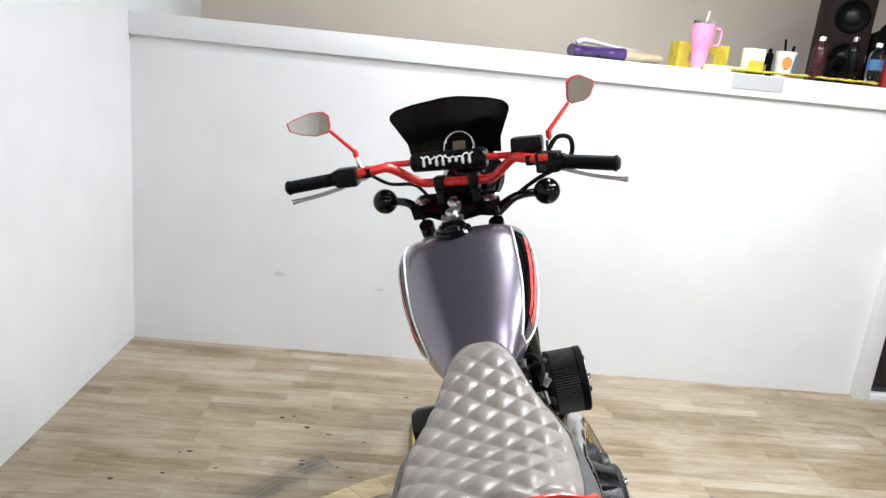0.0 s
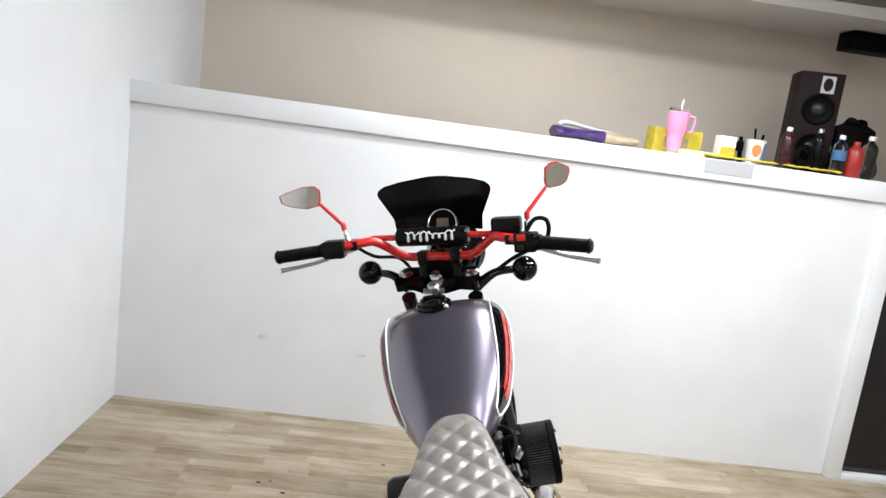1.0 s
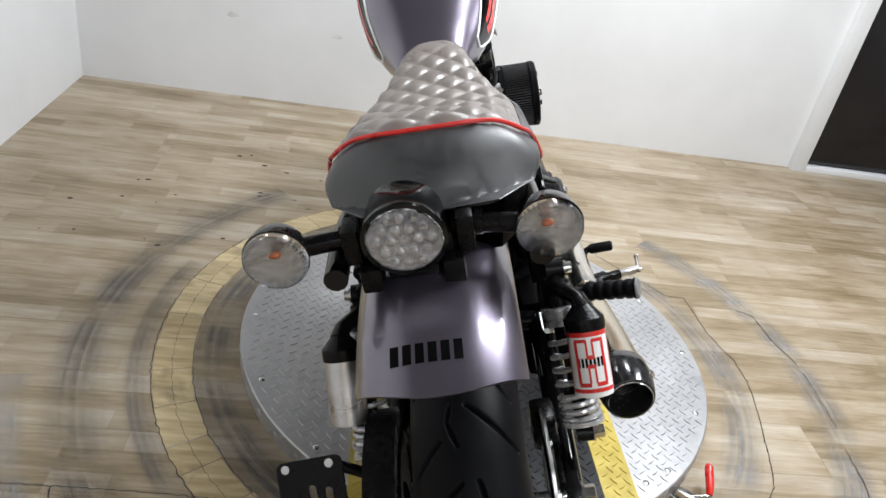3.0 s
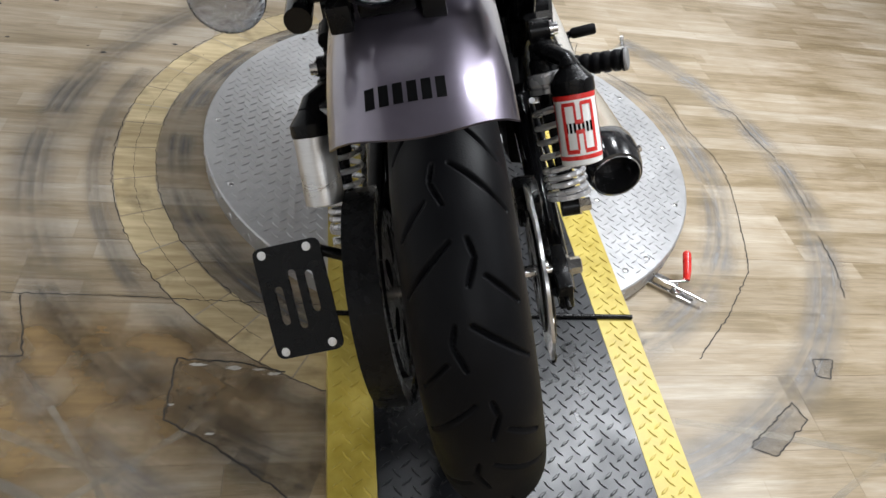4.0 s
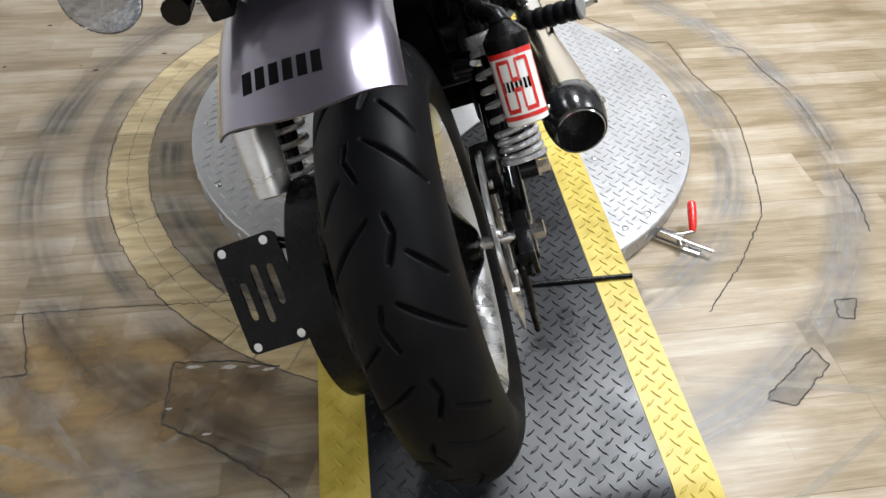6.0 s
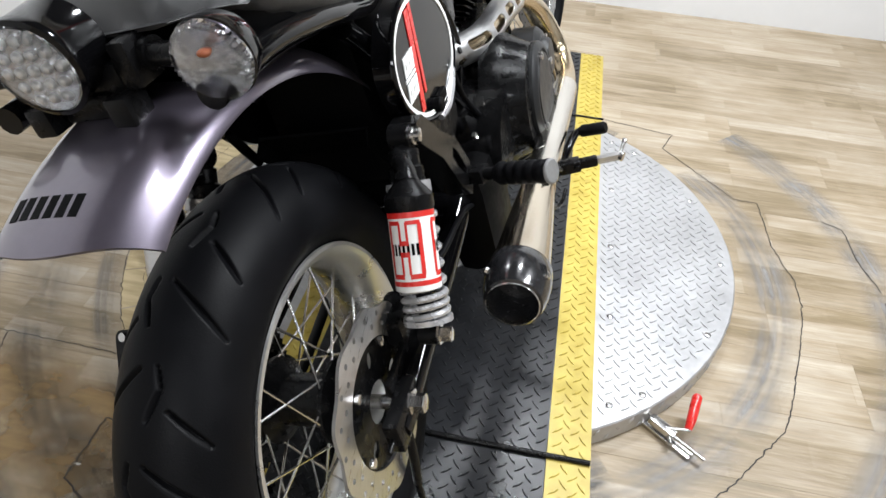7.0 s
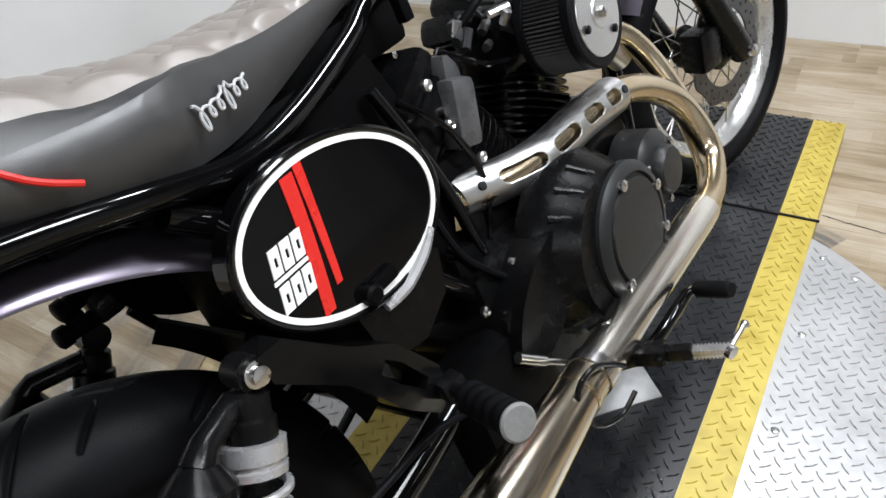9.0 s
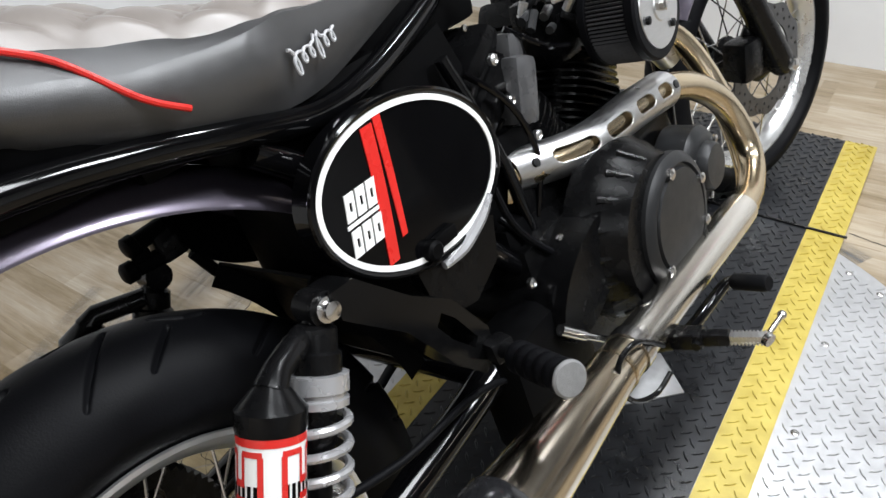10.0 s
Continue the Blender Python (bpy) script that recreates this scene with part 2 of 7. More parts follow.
class Geo:
    """Vertices and faces gathered before they become one mesh."""

    def __init__(self):
        self.v, self.f = [], []

    def add(self, v, f, m=None):
        k = len(self.v)
        self.v += [tuple(m @ Vector(p)) for p in v] if m else [tuple(p) for p in v]
        self.f += [tuple(i + k for i in q) for q in f]
        return self

    def box(self, x0, x1, y0, y1, z0, z1, m=None, bev=0.0):
        if bev:
            bm = bmesh.new()
            bmesh.ops.create_cube(bm, size=1, matrix=Matrix.Translation(((x0 + x1) / 2, (y0 + y1) / 2, (z0 + z1) / 2)) @ Matrix.Diagonal((x1 - x0, y1 - y0, z1 - z0, 1)))
            bmesh.ops.bevel(bm, geom=bm.edges[:], offset=bev, segments=2, affect="EDGES", profile=0.6)
            bm.verts.index_update()
            v, f = [p.co[:] for p in bm.verts], [[q.index for q in g.verts] for g in bm.faces]
            bm.free()
            return self.add(v, f, m)
        v = [(x, y, z) for z in (z0, z1) for y in (y0, y1) for x in (x0, x1)]
        return self.add(v, [(0, 2, 3, 1), (4, 5, 7, 6), (0, 1, 5, 4), (2, 6, 7, 3), (0, 4, 6, 2), (1, 3, 7, 5)], m)

    def lathe(self, prof, m=None, n=32, closed=False):
        """Turns (radius, height) pairs about z."""
        v, f, k = [], [], len(prof)
        for i in range(n):
            a = 2 * math.pi * i / n
            v += [(r * math.cos(a), r * math.sin(a), h) for r, h in prof]
        for i in range(n):
            j = (i + 1) % n
            for q in range(k if closed else k - 1):
                w = (q + 1) % k
                f.append((i * k + q, j * k + q, j * k + w, i * k + w))
        if not closed:
            f.append(tuple(i * k for i in reversed(range(n))))
            f.append(tuple(i * k + k - 1 for i in range(n)))
        return self.add(v, f, m)

    def tube(self, pts, r, n=12, smooth=6, closed=False, flat=1.0):
        """A tube along a smoothed line; r a number or one radius a point."""
        P = [Vector(p) for p in pts]
        rr = list(r) if hasattr(r, "__len__") else [r] * len(P)
        if smooth > 1:
            Q, R, c = [], [], len(P)
            for i in range(c if closed else c - 1):
                g = [P[(i + d) % c] if closed else P[min(max(i + d, 0), c - 1)] for d in (-1, 0, 1, 2)]
                for s in range(smooth):
                    u = s / smooth
                    Q.append(0.5 * (2 * g[1] + (g[2] - g[0]) * u + (2 * g[0] - 5 * g[1] + 4 * g[2] - g[3]) * u * u + (3 * g[1] - g[0] - 3 * g[2] + g[3]) * u ** 3))
                    R.append(rr[i] + (rr[(i + 1) % c] - rr[i]) * u)
            if not closed:
                Q.append(P[-1])
                R.append(rr[-1])
            P, rr = Q, R
        c = len(P)
        v, f = [], []
        side = None
        for i in range(c):
            t = (P[(i + 1) % c] - P[i - 1]) if closed else (P[min(i + 1, c - 1)] - P[max(i - 1, 0)])
            t.normalize()
            if side is None:
                side = t.cross(Vector((0, 0, 1)) if abs(t.z) < 0.9 else Vector((1, 0, 0)))
            side = (side - t * side.dot(t)).normalized()
            up = side.cross(t)
            v += [P[i] + (side * math.cos(2 * math.pi * q / n) + up * math.sin(2 * math.pi * q / n) * flat) * rr[i] for q in range(n)]
        for i in range(c if closed else c - 1):
            j = (i + 1) % c
            for q in range(n):
                w = (q + 1) % n
                f.append((i * n + q, i * n + w, j * n + w, j * n + q))
        if not closed:
            f.append(tuple(reversed(range(n))))
            f.append(tuple((c - 1) * n + q for q in range(n)))
        return self.add(v, f)

    def rod(self, p, q, r, r2=None, n=16):
        return self.tube([p, q], [r, r if r2 is None else r2], n, 1)

    def plate(self, outline, h, m=None, holes=()):
        """A flat plate from an outline in x, y, of thickness h along z, with holes through it."""
        bm = bmesh.new()
        loops = []
        for ring in (outline, *holes):
            vs = [bm.verts.new((x, y, 0)) for x, y in ring]
            loops += [bm.edges.new((vs[i], vs[(i + 1) % len(vs)])) for i in range(len(vs))]
        bmesh.ops.triangle_fill(bm, use_beauty=True, use_dissolve=False, edges=loops, normal=(0, 0, 1))
        res = bmesh.ops.extrude_face_region(bm, geom=bm.faces[:])
        bmesh.ops.translate(bm, verts=[e for e in res["geom"] if isinstance(e, bmesh.types.BMVert)], vec=(0, 0, h))
        bmesh.ops.recalc_face_normals(bm, faces=bm.faces[:])
        bm.verts.index_update()
        v, f = [p.co[:] for p in bm.verts], [[q.index for q in g.verts] for g in bm.faces]
        bm.free()
        return self.add(v, f, m)

    def rings(self, rows, cap=True, wrap=True):
        """Skins rows of equally many points."""
        n = len(rows[0])
        v = [p for row in rows for p in row]
        f = []
        for i in range(len(rows) - 1):
            for q in range(n if wrap else n - 1):
                w = (q + 1) % n
                f.append((i * n + q, i * n + w, (i + 1) * n + w, (i + 1) * n + q))
        if cap and wrap:
            f.append(tuple(reversed(range(n))))
            f.append(tuple((len(rows) - 1) * n + q for q in range(n)))
        return self.add(v, f)

    def ball(self, c, r, n=16, sz=(1, 1, 1)):
        prof = [(max(1e-4, r * math.sin(math.pi * i / n)), -r * math.cos(math.pi * i / n)) for i in range(n + 1)]
        return self.lathe(prof, Matrix.Translation(c) @ Matrix.Diagonal((*sz, 1)), 2 * n)


def mesh_of(name, geo, mat, angle=38):
    me = bpy.data.meshes.new(name)
    me.from_pydata([tuple(p) for p in geo.v], [], geo.f)
    me.materials.append(mat)
    bm = bmesh.new()
    bm.from_mesh(me)
    bmesh.ops.recalc_face_normals(bm, faces=bm.faces[:])
    bm.to_mesh(me)
    bm.free()
    me.polygons.foreach_set("use_smooth", [True] * len(me.polygons))
    me.set_sharp_from_angle(angle=radians(angle))
    return me


PLACED = {}


def part(name, geo, mat, parent, label="", m=None, angle=38):
    ob = new(name, mesh_of(name, geo, mat, angle) if isinstance(geo, Geo) else geo)
    ob.parent = parent
    place = PLACED.get(name, Matrix()) if parent.name == "motorcycle" else Matrix()
    ob.matrix_basis = place @ m if m is not None else place
    return tagged(ob, label)


def thing(name, geo, mat, label, category, group="", kind="", m=None, angle=38):
    ob = new(name, mesh_of(name, geo, mat, angle))
    if m is not None:
        ob.matrix_basis = m
    return tagged(ob, label, category, group, kind)


def empty(name, m, label, category, group=""):
    ob = new(name)
    ob.matrix_basis = m
    return tagged(ob, label, category, group)


def oval(a, b, n=40, cx=0.0, cy=0.0, turn=0.0):
    c, s = math.cos(turn), math.sin(turn)
    return [(cx + a * math.cos(t) * c - b * math.sin(t) * s, cy + a * math.cos(t) * s + b * math.sin(t) * c) for t in (2 * math.pi * i / n for i in range(n))]


def slot(x0, y0, x1, y1, r, n=8):
    a = math.atan2(y1 - y0, x1 - x0)
    return [(x1 + r * math.cos(a - math.pi / 2 + math.pi * i / n), y1 + r * math.sin(a - math.pi / 2 + math.pi * i / n)) for i in range(n + 1)] + [
        (x0 + r * math.cos(a + math.pi / 2 + math.pi * i / n), y0 + r * math.sin(a + math.pi / 2 + math.pi * i / n)) for i in range(n + 1)]


AXIS_X = pose(0, 0, 0, 0, 90, 0)
AXIS_Y = pose(0, 0, 0, -90, 0, 0)


def at(x, y, z, m=None):
    return Matrix.Translation((x, y, z)) @ m if m else Matrix.Translation((x, y, z))


def aim(p, q):
    """A matrix whose z runs from p to q."""
    return Matrix.Translation(p) @ (Vector(q) - Vector(p)).to_track_quat("Z", "Y").to_matrix().to_4x4()


# ---------------------------------------------------------------- the room
def wall(name, geo, mat, label):
    return thing(name, geo, mat, label, "wall", kind="structure")


thing("floor", Geo().box(-1.76, 4.1, -3.2, 3.8, -0.10, -0.012), M_SUB, "dark subfloor under wood-look vinyl planks", "floor", kind="structure")
FLOOR = bpy.data.objects["floor"]
wall("wall_left", Geo().box(-1.767, -1.627, -3.2, 3.84, -0.012, CEIL), M_WALL, "smooth white painted side wall")
SKEW = pose(-1.647, 2.672, 0, 0, 0, -0.33)
wall("wall_back", Geo().box(0.02, 3.63, 0, 0.12, 0, 1.423, SKEW), M_WALL, "white painted half-height back wall below a shelf")
wall("trim_wall_end", Geo().box(3.63, 3.705, -0.045, 0.13, 0.0, 1.423, SKEW, 0.003), M_WALL, "white painted end post of the half wall")
ledge = thing("ledge_shelf", Geo().box(0.02, 5.6, 0.0, 0.60, 1.485, 1.52, SKEW, 0.003), M_WALL, "long white painted ledge on top of the half wall", "shelf", kind="structure")
part("fascia", Geo().box(0.02, 5.6, -0.020, -0.0005, 1.424, 1.522, SKEW, 0.003), M_WALL, ledge)
wall("wall_far", Geo().box(-1.627, 4.1, 3.70, 3.84, -0.012, CEIL), M_BEIGE, "beige wall beyond the ledge")
# Out of view: an added white wall that brightens reflections from the right.
wall("wall_right", Geo().box(4.1, 4.24, -3.2, 3.84, -0.012, CEIL), M_WALL, "unseen white wall added to close the room and bounce light")
# Added behind the camera; beige keeps bounce low and tones the mirrors.
wall("wall_rear", Geo().box(-1.767, 4.24, -3.34, -3.2, -0.012, CEIL), M_BEIGE, "unseen beige wall added behind to temper bounce and mirror reflections")
# Ceiling out of view, added dark so glossy parts reflect less.
thing("ceiling", Geo().box(-1.767, 4.24, -3.34, 3.84, CEIL, CEIL + 0.1), M_DARKCEIL, "unseen ceiling, added dark to hold down bounce and reflections", "ceiling", kind="structure")
thing("ceiling_soffit", Geo().box(-1.627, 4.1, 3.0, 3.70, 2.33, 2.39), M_CEIL, "low beige ceiling over the space beyond the ledge", "ceiling", kind="structure")
thing("ceiling_rail", Geo().box(2.02, 2.36, 3.30, 3.45, 2.225, 2.3285, None, 0.01), M_PLASTIC, "black rail under the low ceiling", "rail", kind="structure")
door = thing("door_1", Geo().box(3.708, 4.6, -0.005, 0.035, 0.035, 1.423, SKEW, 0.003), M_BLACKDOOR, "glossy black glass door panel beside the half wall", "door", kind="structure")
part("threshold", Geo().box(3.708, 4.6, -0.045, 0.08, 0.0, 0.03, SKEW, 0.003), M_WALL, door, "white threshold strip")

# ---------------------------------------------------------------- turntable and runway
CX, CY, DR, DH = 0.088, 0.880, 0.657, 0.055
turntable = thing("turntable", Geo().lathe([(DR - 0.004, 0.0), (DR, 0.004), (DR, DH - 0.003), (DR - 0.003, DH)], at(CX, CY, 0), 96), M_ALU, "round turntable of bare aluminium diamond plate", "turntable", angle=30)


def lugs(geo, places, length=0.027, width=0.0065, high=0.0020):
    """Raised lens-shaped lugs: x, y, z, turn and slope of each."""
    for x, y, z, turn, tilt in places:
        c, s = math.cos(turn), math.sin(turn)
        ring = [(-0.5, 0), (-0.2, 0.42), (0.2, 0.42), (0.5, 0), (0.2, -0.42), (-0.2, -0.42)]
        v = []
        for k, h in ((1.0, -0.0002), (0.55, high)):
            for a, b in ring:
                dx, dy = a * length * k, b * width * k
                px, py = dx * c - dy * s, dx * s + dy * c
                v.append((x + px, y + py, z + h + py * tilt))
        f = [(i, (i + 1) % 6, 6 + (i + 1) % 6, 6 + i) for i in range(6)] + [(6, 7, 8, 9, 10, 11)]
        geo.add(v, f)
    return geo


def lug_places(x0, x1, y0, y1, z, keep, pitch=0.033, tilt=0.0):
    out = []
    for j in range(int((y1 - y0) / pitch * 2) + 1):
        for i in range(int((x1 - x0) / pitch) + 2):
            x, y = x0 + (i + (0.5 if j % 2 else 0.0)) * pitch, y0 + j * pitch / 2
            if x0 + 0.012 < x < x1 - 0.012 and y < y1 and keep(x, y):
                out.append((x, y, z + (y - y0) * tilt, radians(38 if j % 2 else 128), tilt))
    return out


SX0, SX1, YW = -0.254, 0.404, 0.082
on_disc = lambda x, y: (x - CX) ** 2 + (y - CY) ** 2 < (DR - 0.02) ** 2 and not SX0 - 0.012 < x < SX1 + 0.012
tagged(part("tread", lugs(Geo(), lug_places(CX - DR, CX + DR, CY - DR, CY + DR, DH, on_disc), high=0.0021), M_ALU, turntable), kind="stuff")
side = []
for i in range(150):
    a = 2 * math.pi * i / 150
    side.append((a, 0.014 + 0.013 * (i % 3)))
g = Geo()
for a, z in side:
    m = at(CX, CY, z) @ pose(0, 0, 0, 0, 0, math.degrees(a)) @ at(DR, 0, 0) @ pose(0, 0, 0, 0, 90, 0) @ pose(0, 0, 0, 0, 0, 40 if round(z * 1000) % 2 else -40)
    k = Geo()
    lugs(k, [(0, 0, 0, 0, 0)], 0.022)
    g.add(k.v, k.f, m)
tagged(part("rim_tread", g, M_ALU, turntable), kind="stuff")
screw = mesh_of("screw", Geo().lathe([(0.0075, 0), (0.0075, 0.0015), (0.005, 0.003), (0.0025, 0.003), (0.002, 0.0015)], None, 12), M_STEEL)
for side in (1, -1):
    for a in (0.0, 24.4, -24.4, 48.0, -48.0):
        x, y = CX + side * (DR - 0.032) * math.cos(radians(a)), CY + (DR - 0.032) * math.sin(radians(a))
        part("screw", screw, None, turntable, "countersunk steel screw", at(x, y, DH))
    for k in range(5):
        part("screw", screw, None, turntable, "countersunk steel screw", at(0.438 if side > 0 else -0.288, 0.373 + 0.254 * k, DH))

# black runway with yellow edges: flat middle, ramp at both ends
ST, YF, YR, YE, YN = 0.060, -0.245, -0.440, 1.985, 2.03


SHAPE = [(YR, 0.004), (YF - 0.035, ST - 0.0115), (YF - 0.012, ST - 0.0045), (YF + 0.008, ST - 0.001), (YF + 0.03, ST), (YE - 0.015, ST), (YE + 0.015, ST - 0.006), (YN, 0.004)]


def height(y):
    return float(np.interp(y, [p[0] for p in SHAPE], [p[1] for p in SHAPE]))


def slope(y):
    return (height(y + 0.006) - height(y - 0.006)) / 0.012


def runway(name, x0, x1, y0, y1, mat, label, group):
    prof = [(y0, height(y0))] + [(y, z) for y, z in SHAPE if y0 < y < y1] + [(y1, height(y1))]
    g = Geo()
    n = len(prof)
    v = [(x, y, z) for x in (x0, x1) for y, z in prof] + [(x, y, 0.0005) for x in (x0, x1) for y, z in prof]
    f = []
    for i in range(n - 1):
        f += [(i, n + i, n + i + 1, i + 1), (2 * n + i, i, i + 1, 2 * n + i + 1), (n + i, 3 * n + i, 3 * n + i + 1, n + i + 1)]
    f += [(0, 2 * n, 3 * n, n), (n - 1, 2 * n - 1, 4 * n - 1, 3 * n - 1)]
    g.add(v, f)
    ob = thing(name, g, mat, label, "ramp", group, angle=20)
    g = Geo()
    spots = lug_places(x0, x1, y0 + 0.012, y1 - 0.010, 0.0, lambda x, y: True)
    lugs(g, [(x, y, height(y), turn, slope(y)) for x, y, z, turn, tilt in spots], high=0.0027)
    tagged(part("tread", g, mat, ob), kind="stuff")
    return ob


SEAMS = (YR, 0.222, 1.512, YN)
for a, b in zip(SEAMS, SEAMS[1:]):
    runway("runway_plate", SX0 + YW + 0.001, SX1 - YW - 0.001, a + 0.002, b - 0.002, M_MAT, "black painted diamond-plate runway across the turntable", "runway plates")
    runway("edge_strip", SX0, SX0 + YW, a + 0.002, b - 0.002, M_YEL, "yellow painted diamond-plate edge of the runway", "runway edge strips")
    runway("edge_strip", SX1 - YW, SX1, a + 0.002, b - 0.002, M_YEL, "yellow painted diamond-plate edge of the runway", "runway edge strips")
thing("hinge_rod", Geo().rod((-0.256, 0.222, ST + 0.004), (0.402, 0.222, ST + 0.004), 0.0055), M_SATIN, "black steel hinge rod across the runway", "rod")
thing("hinge_rod", Geo().rod((-0.256, 1.512, ST + 0.002), (0.41, 1.512, ST + 0.002), 0.0035), M_SATIN, "black steel hinge rod across the runway", "rod")
thing("stand_plate", Geo().plate([(0.242, 0.866), (0.065, 1.043), (-0.11, 0.867), (0.065, 0.692)], 0.004, at(0, 0, ST + 0.0018)), M_ALU, "loose aluminium plate lying on the black runway", "plate")

# red-handled toggle latch beside the turntable
latch = empty("toggle_latch", at(0.577, 0.352, 0.0), "steel toggle latch with a red rubber grip on the floor", "latch")
part("base", Geo().box(-0.075, 0.045, -0.014, 0.014, 0.0, 0.010, pose(0, 0, 0, 0, 0, -38), 0.002).box(-0.06, 0.0, -0.010, 0.010, 0.010, 0.030, pose(0, 0, 0, 0, 0, -38), 0.003).rod((0.0, 0, 0.02), (0.055, -0.042, 0.02), 0.004), M_STEEL, latch)
part("link", Geo().rod((-0.02, 0.012, 0.028), (0.028, 0.012, 0.034), 0.004).rod((-0.01, 0.02, 0.02), (-0.01, -0.02, 0.02), 0.006), M_STEEL, latch)
part("grip", Geo().tube([(0.024, 0.014, 0.034), (0.030, 0.034, 0.043), (0.036, 0.060, 0.052), (0.041, 0.080, 0.058), (0.043, 0.086, 0.060)], [0.0075, 0.010, 0.0105, 0.0105, 0.006]), M_RED, latch, "red rubber grip")

# ---------------------------------------------------------------- things on the ledge
LT = 1.522


def ledge_at(x, y):
    """A place on the ledge from one along it and one back from a line 2.49 m ahead."""
    return 1.11 * x - 0.037, y - 0.033 * (x + 1.52) + 0.155


def ledge_thing(name, x, y, label, category, turn=0):
    return empty(name, at(*ledge_at(x, y), LT) @ pose(0, 0, 0, 0, 0, turn) @ Matrix.Scale(1.06, 4), label, category)


M_PINK = material("pink_tumbler_enamel", (0.78, 0.30, 0.50), 0.35, vary=0.04, scale=10)
M_PURPLE = material("purple_plastic_wrap", (0.040, 0.014, 0.10), 0.3, vary=0.5, scale=18)
M_TAN = material("tan_packaging", (0.35, 0.28, 0.18), 0.5, vary=0.3, scale=25)
M_LEMON = material("yellow_cloth", (0.58, 0.45, 0.04), 0.8, vary=0.3, scale=30, bump=0.4, bump_scale=150)
M_PALEY = material("pale_yellow_sponge", (0.76, 0.72, 0.36), 0.8, vary=0.1, scale=30)
M_MAHOG = material("dark_red_mahogany_veneer", (0.012, 0.0045, 0.004), 0.6, vary=0.3, scale=20, stretch=(6, 1, 0.5), spec=0.15)
M_CLEAR = glass_material("clear_bottle", (0.9, 0.93, 0.97), 0.08)
M_MAROON = material("maroon_can", (0.035, 0.006, 0.01), 0.3, vary=0.1, scale=20)
M_BLUE = material("blue_label", (0.05, 0.14, 0.28), 0.4, vary=0.1, scale=20)
M_ORANGE = material("orange_label", (0.85, 0.22, 0.05), 0.4, vary=0.1, scale=20)
M_DULLRED = material("red_bottle_plastic", (0.30, 0.022, 0.018), 0.35, vary=0.15, scale=25)
M_TAPE = material("grey_tape", (0.42, 0.42, 0.43), 0.5, vary=0.05, scale=20)

t = ledge_thing("tumbler", 0.888, 2.735, "pink insulated tumbler with handle, lid and straw", "tumbler")
part("body", Geo().lathe([(0.030, 0.012), (0.034, 0.05), (0.038, 0.09), (0.045, 0.10), (0.049, 0.15), (0.051, 0.188), (0.047, 0.192)], None, 32), M_PINK, t)
part("base", Geo().lathe([(0.029, 0.0), (0.030, 0.003), (0.0302, 0.0118)], None, 32), M_STEEL, t, "bare steel base")
part("lid", Geo().lathe([(0.048, 0.1925), (0.049, 0.197), (0.046, 0.207), (0.03, 0.209)], None, 32), M_CLEAR, t, "clear plastic lid")
part("straw", Geo().rod((0.005, 0, 0.20), (0.010, 0, 0.248), 0.0045), M_WHITE, t, "clear straw")
part("handle", Geo().tube([(0.046, 0, 0.175), (0.072, 0, 0.176), (0.080, 0, 0.160), (0.076, 0, 0.118), (0.066, 0, 0.105), (0.044, 0, 0.107)], 0.006), M_PINK, t)
t = ledge_thing("plastic_bundle", 0.53, 2.78, "purple and tan plastic-wrapped package lying flat", "package", 6)
part("wrap", Geo().rings([[(x, 0.06 * math.cos(q) * (1 + 0.16 * math.sin(23 * x + q)), 0.030 + 0.027 * math.sin(q) * (1 + 0.15 * math.sin(17 * x))) for q in [i * math.pi / 8 for i in range(16)]] for x in [-0.19 + i * 0.02 for i in range(13)]]), M_PURPLE, t)
part("sleeve", Geo().rings([[(x, 0.055 * math.cos(q) * (1 + 0.14 * math.sin(21 * x + q)), 0.028 + 0.025 * math.sin(q) * (1 + 0.15 * math.sin(21 * x))) for q in [i * math.pi / 8 for i in range(16)]] for x in [0.052 + i * 0.02 for i in range(9)]]), M_TAN, t)
part("tip", Geo().tube([(-0.17, 0, 0.06), (-0.13, 0, 0.075), (0.0, 0, 0.060), (0.14, 0, 0.050)], [0.012, 0.012, 0.008, 0.006]), M_TAPE, t)
t = ledge_thing("cardboard_box", 0.925, 2.86, "yellow printed cardboard box", "box", 4)
part("carton", Geo().box(-0.12, 0.12, -0.05, 0.05, 0.0, 0.115, None, 0.003), M_LEMON, t)
part("label", Geo().box(-0.07, 0.05, -0.0525, -0.0505, 0.03, 0.075), M_TAN, t)
t = ledge_thing("sponge_block", 0.985, 2.70, "pale yellow sponge block on the ledge", "sponge", -3)
part("block", Geo().box(-0.085, 0.085, -0.04, 0.04, 0.0, 0.026, None, 0.008), M_PALEY, t)
t = ledge_thing("carton", 1.115, 2.73, "small white and yellow carton standing upright", "carton", 8)
part("side", Geo().box(-0.038, 0.038, -0.03, 0.03, 0.0, 0.112, None, 0.002), M_WHITE, t)
part("front", Geo().box(-0.036, 0.036, -0.0325, -0.0305, 0.004, 0.062), M_LEMON, t)
t = ledge_thing("paper_cup", 1.255, 2.74, "paper cup with orange and blue print holding tools", "cup")
part("cup", Geo().lathe([(0.034, 0.0), (0.045, 0.112), (0.047, 0.114), (0.043, 0.112), (0.033, 0.006)], None, 24), M_WHITE, t)
part("print", Geo().plate(oval(0.022, 0.026, 20), 0.002, at(-0.010, -0.0425, 0.066) @ pose(0, 0, 0, 84, 0, 0)), M_ORANGE, t)
part("print", Geo().box(0.020, 0.033, -0.034, -0.030, 0.03, 0.10), M_BLUE, t)
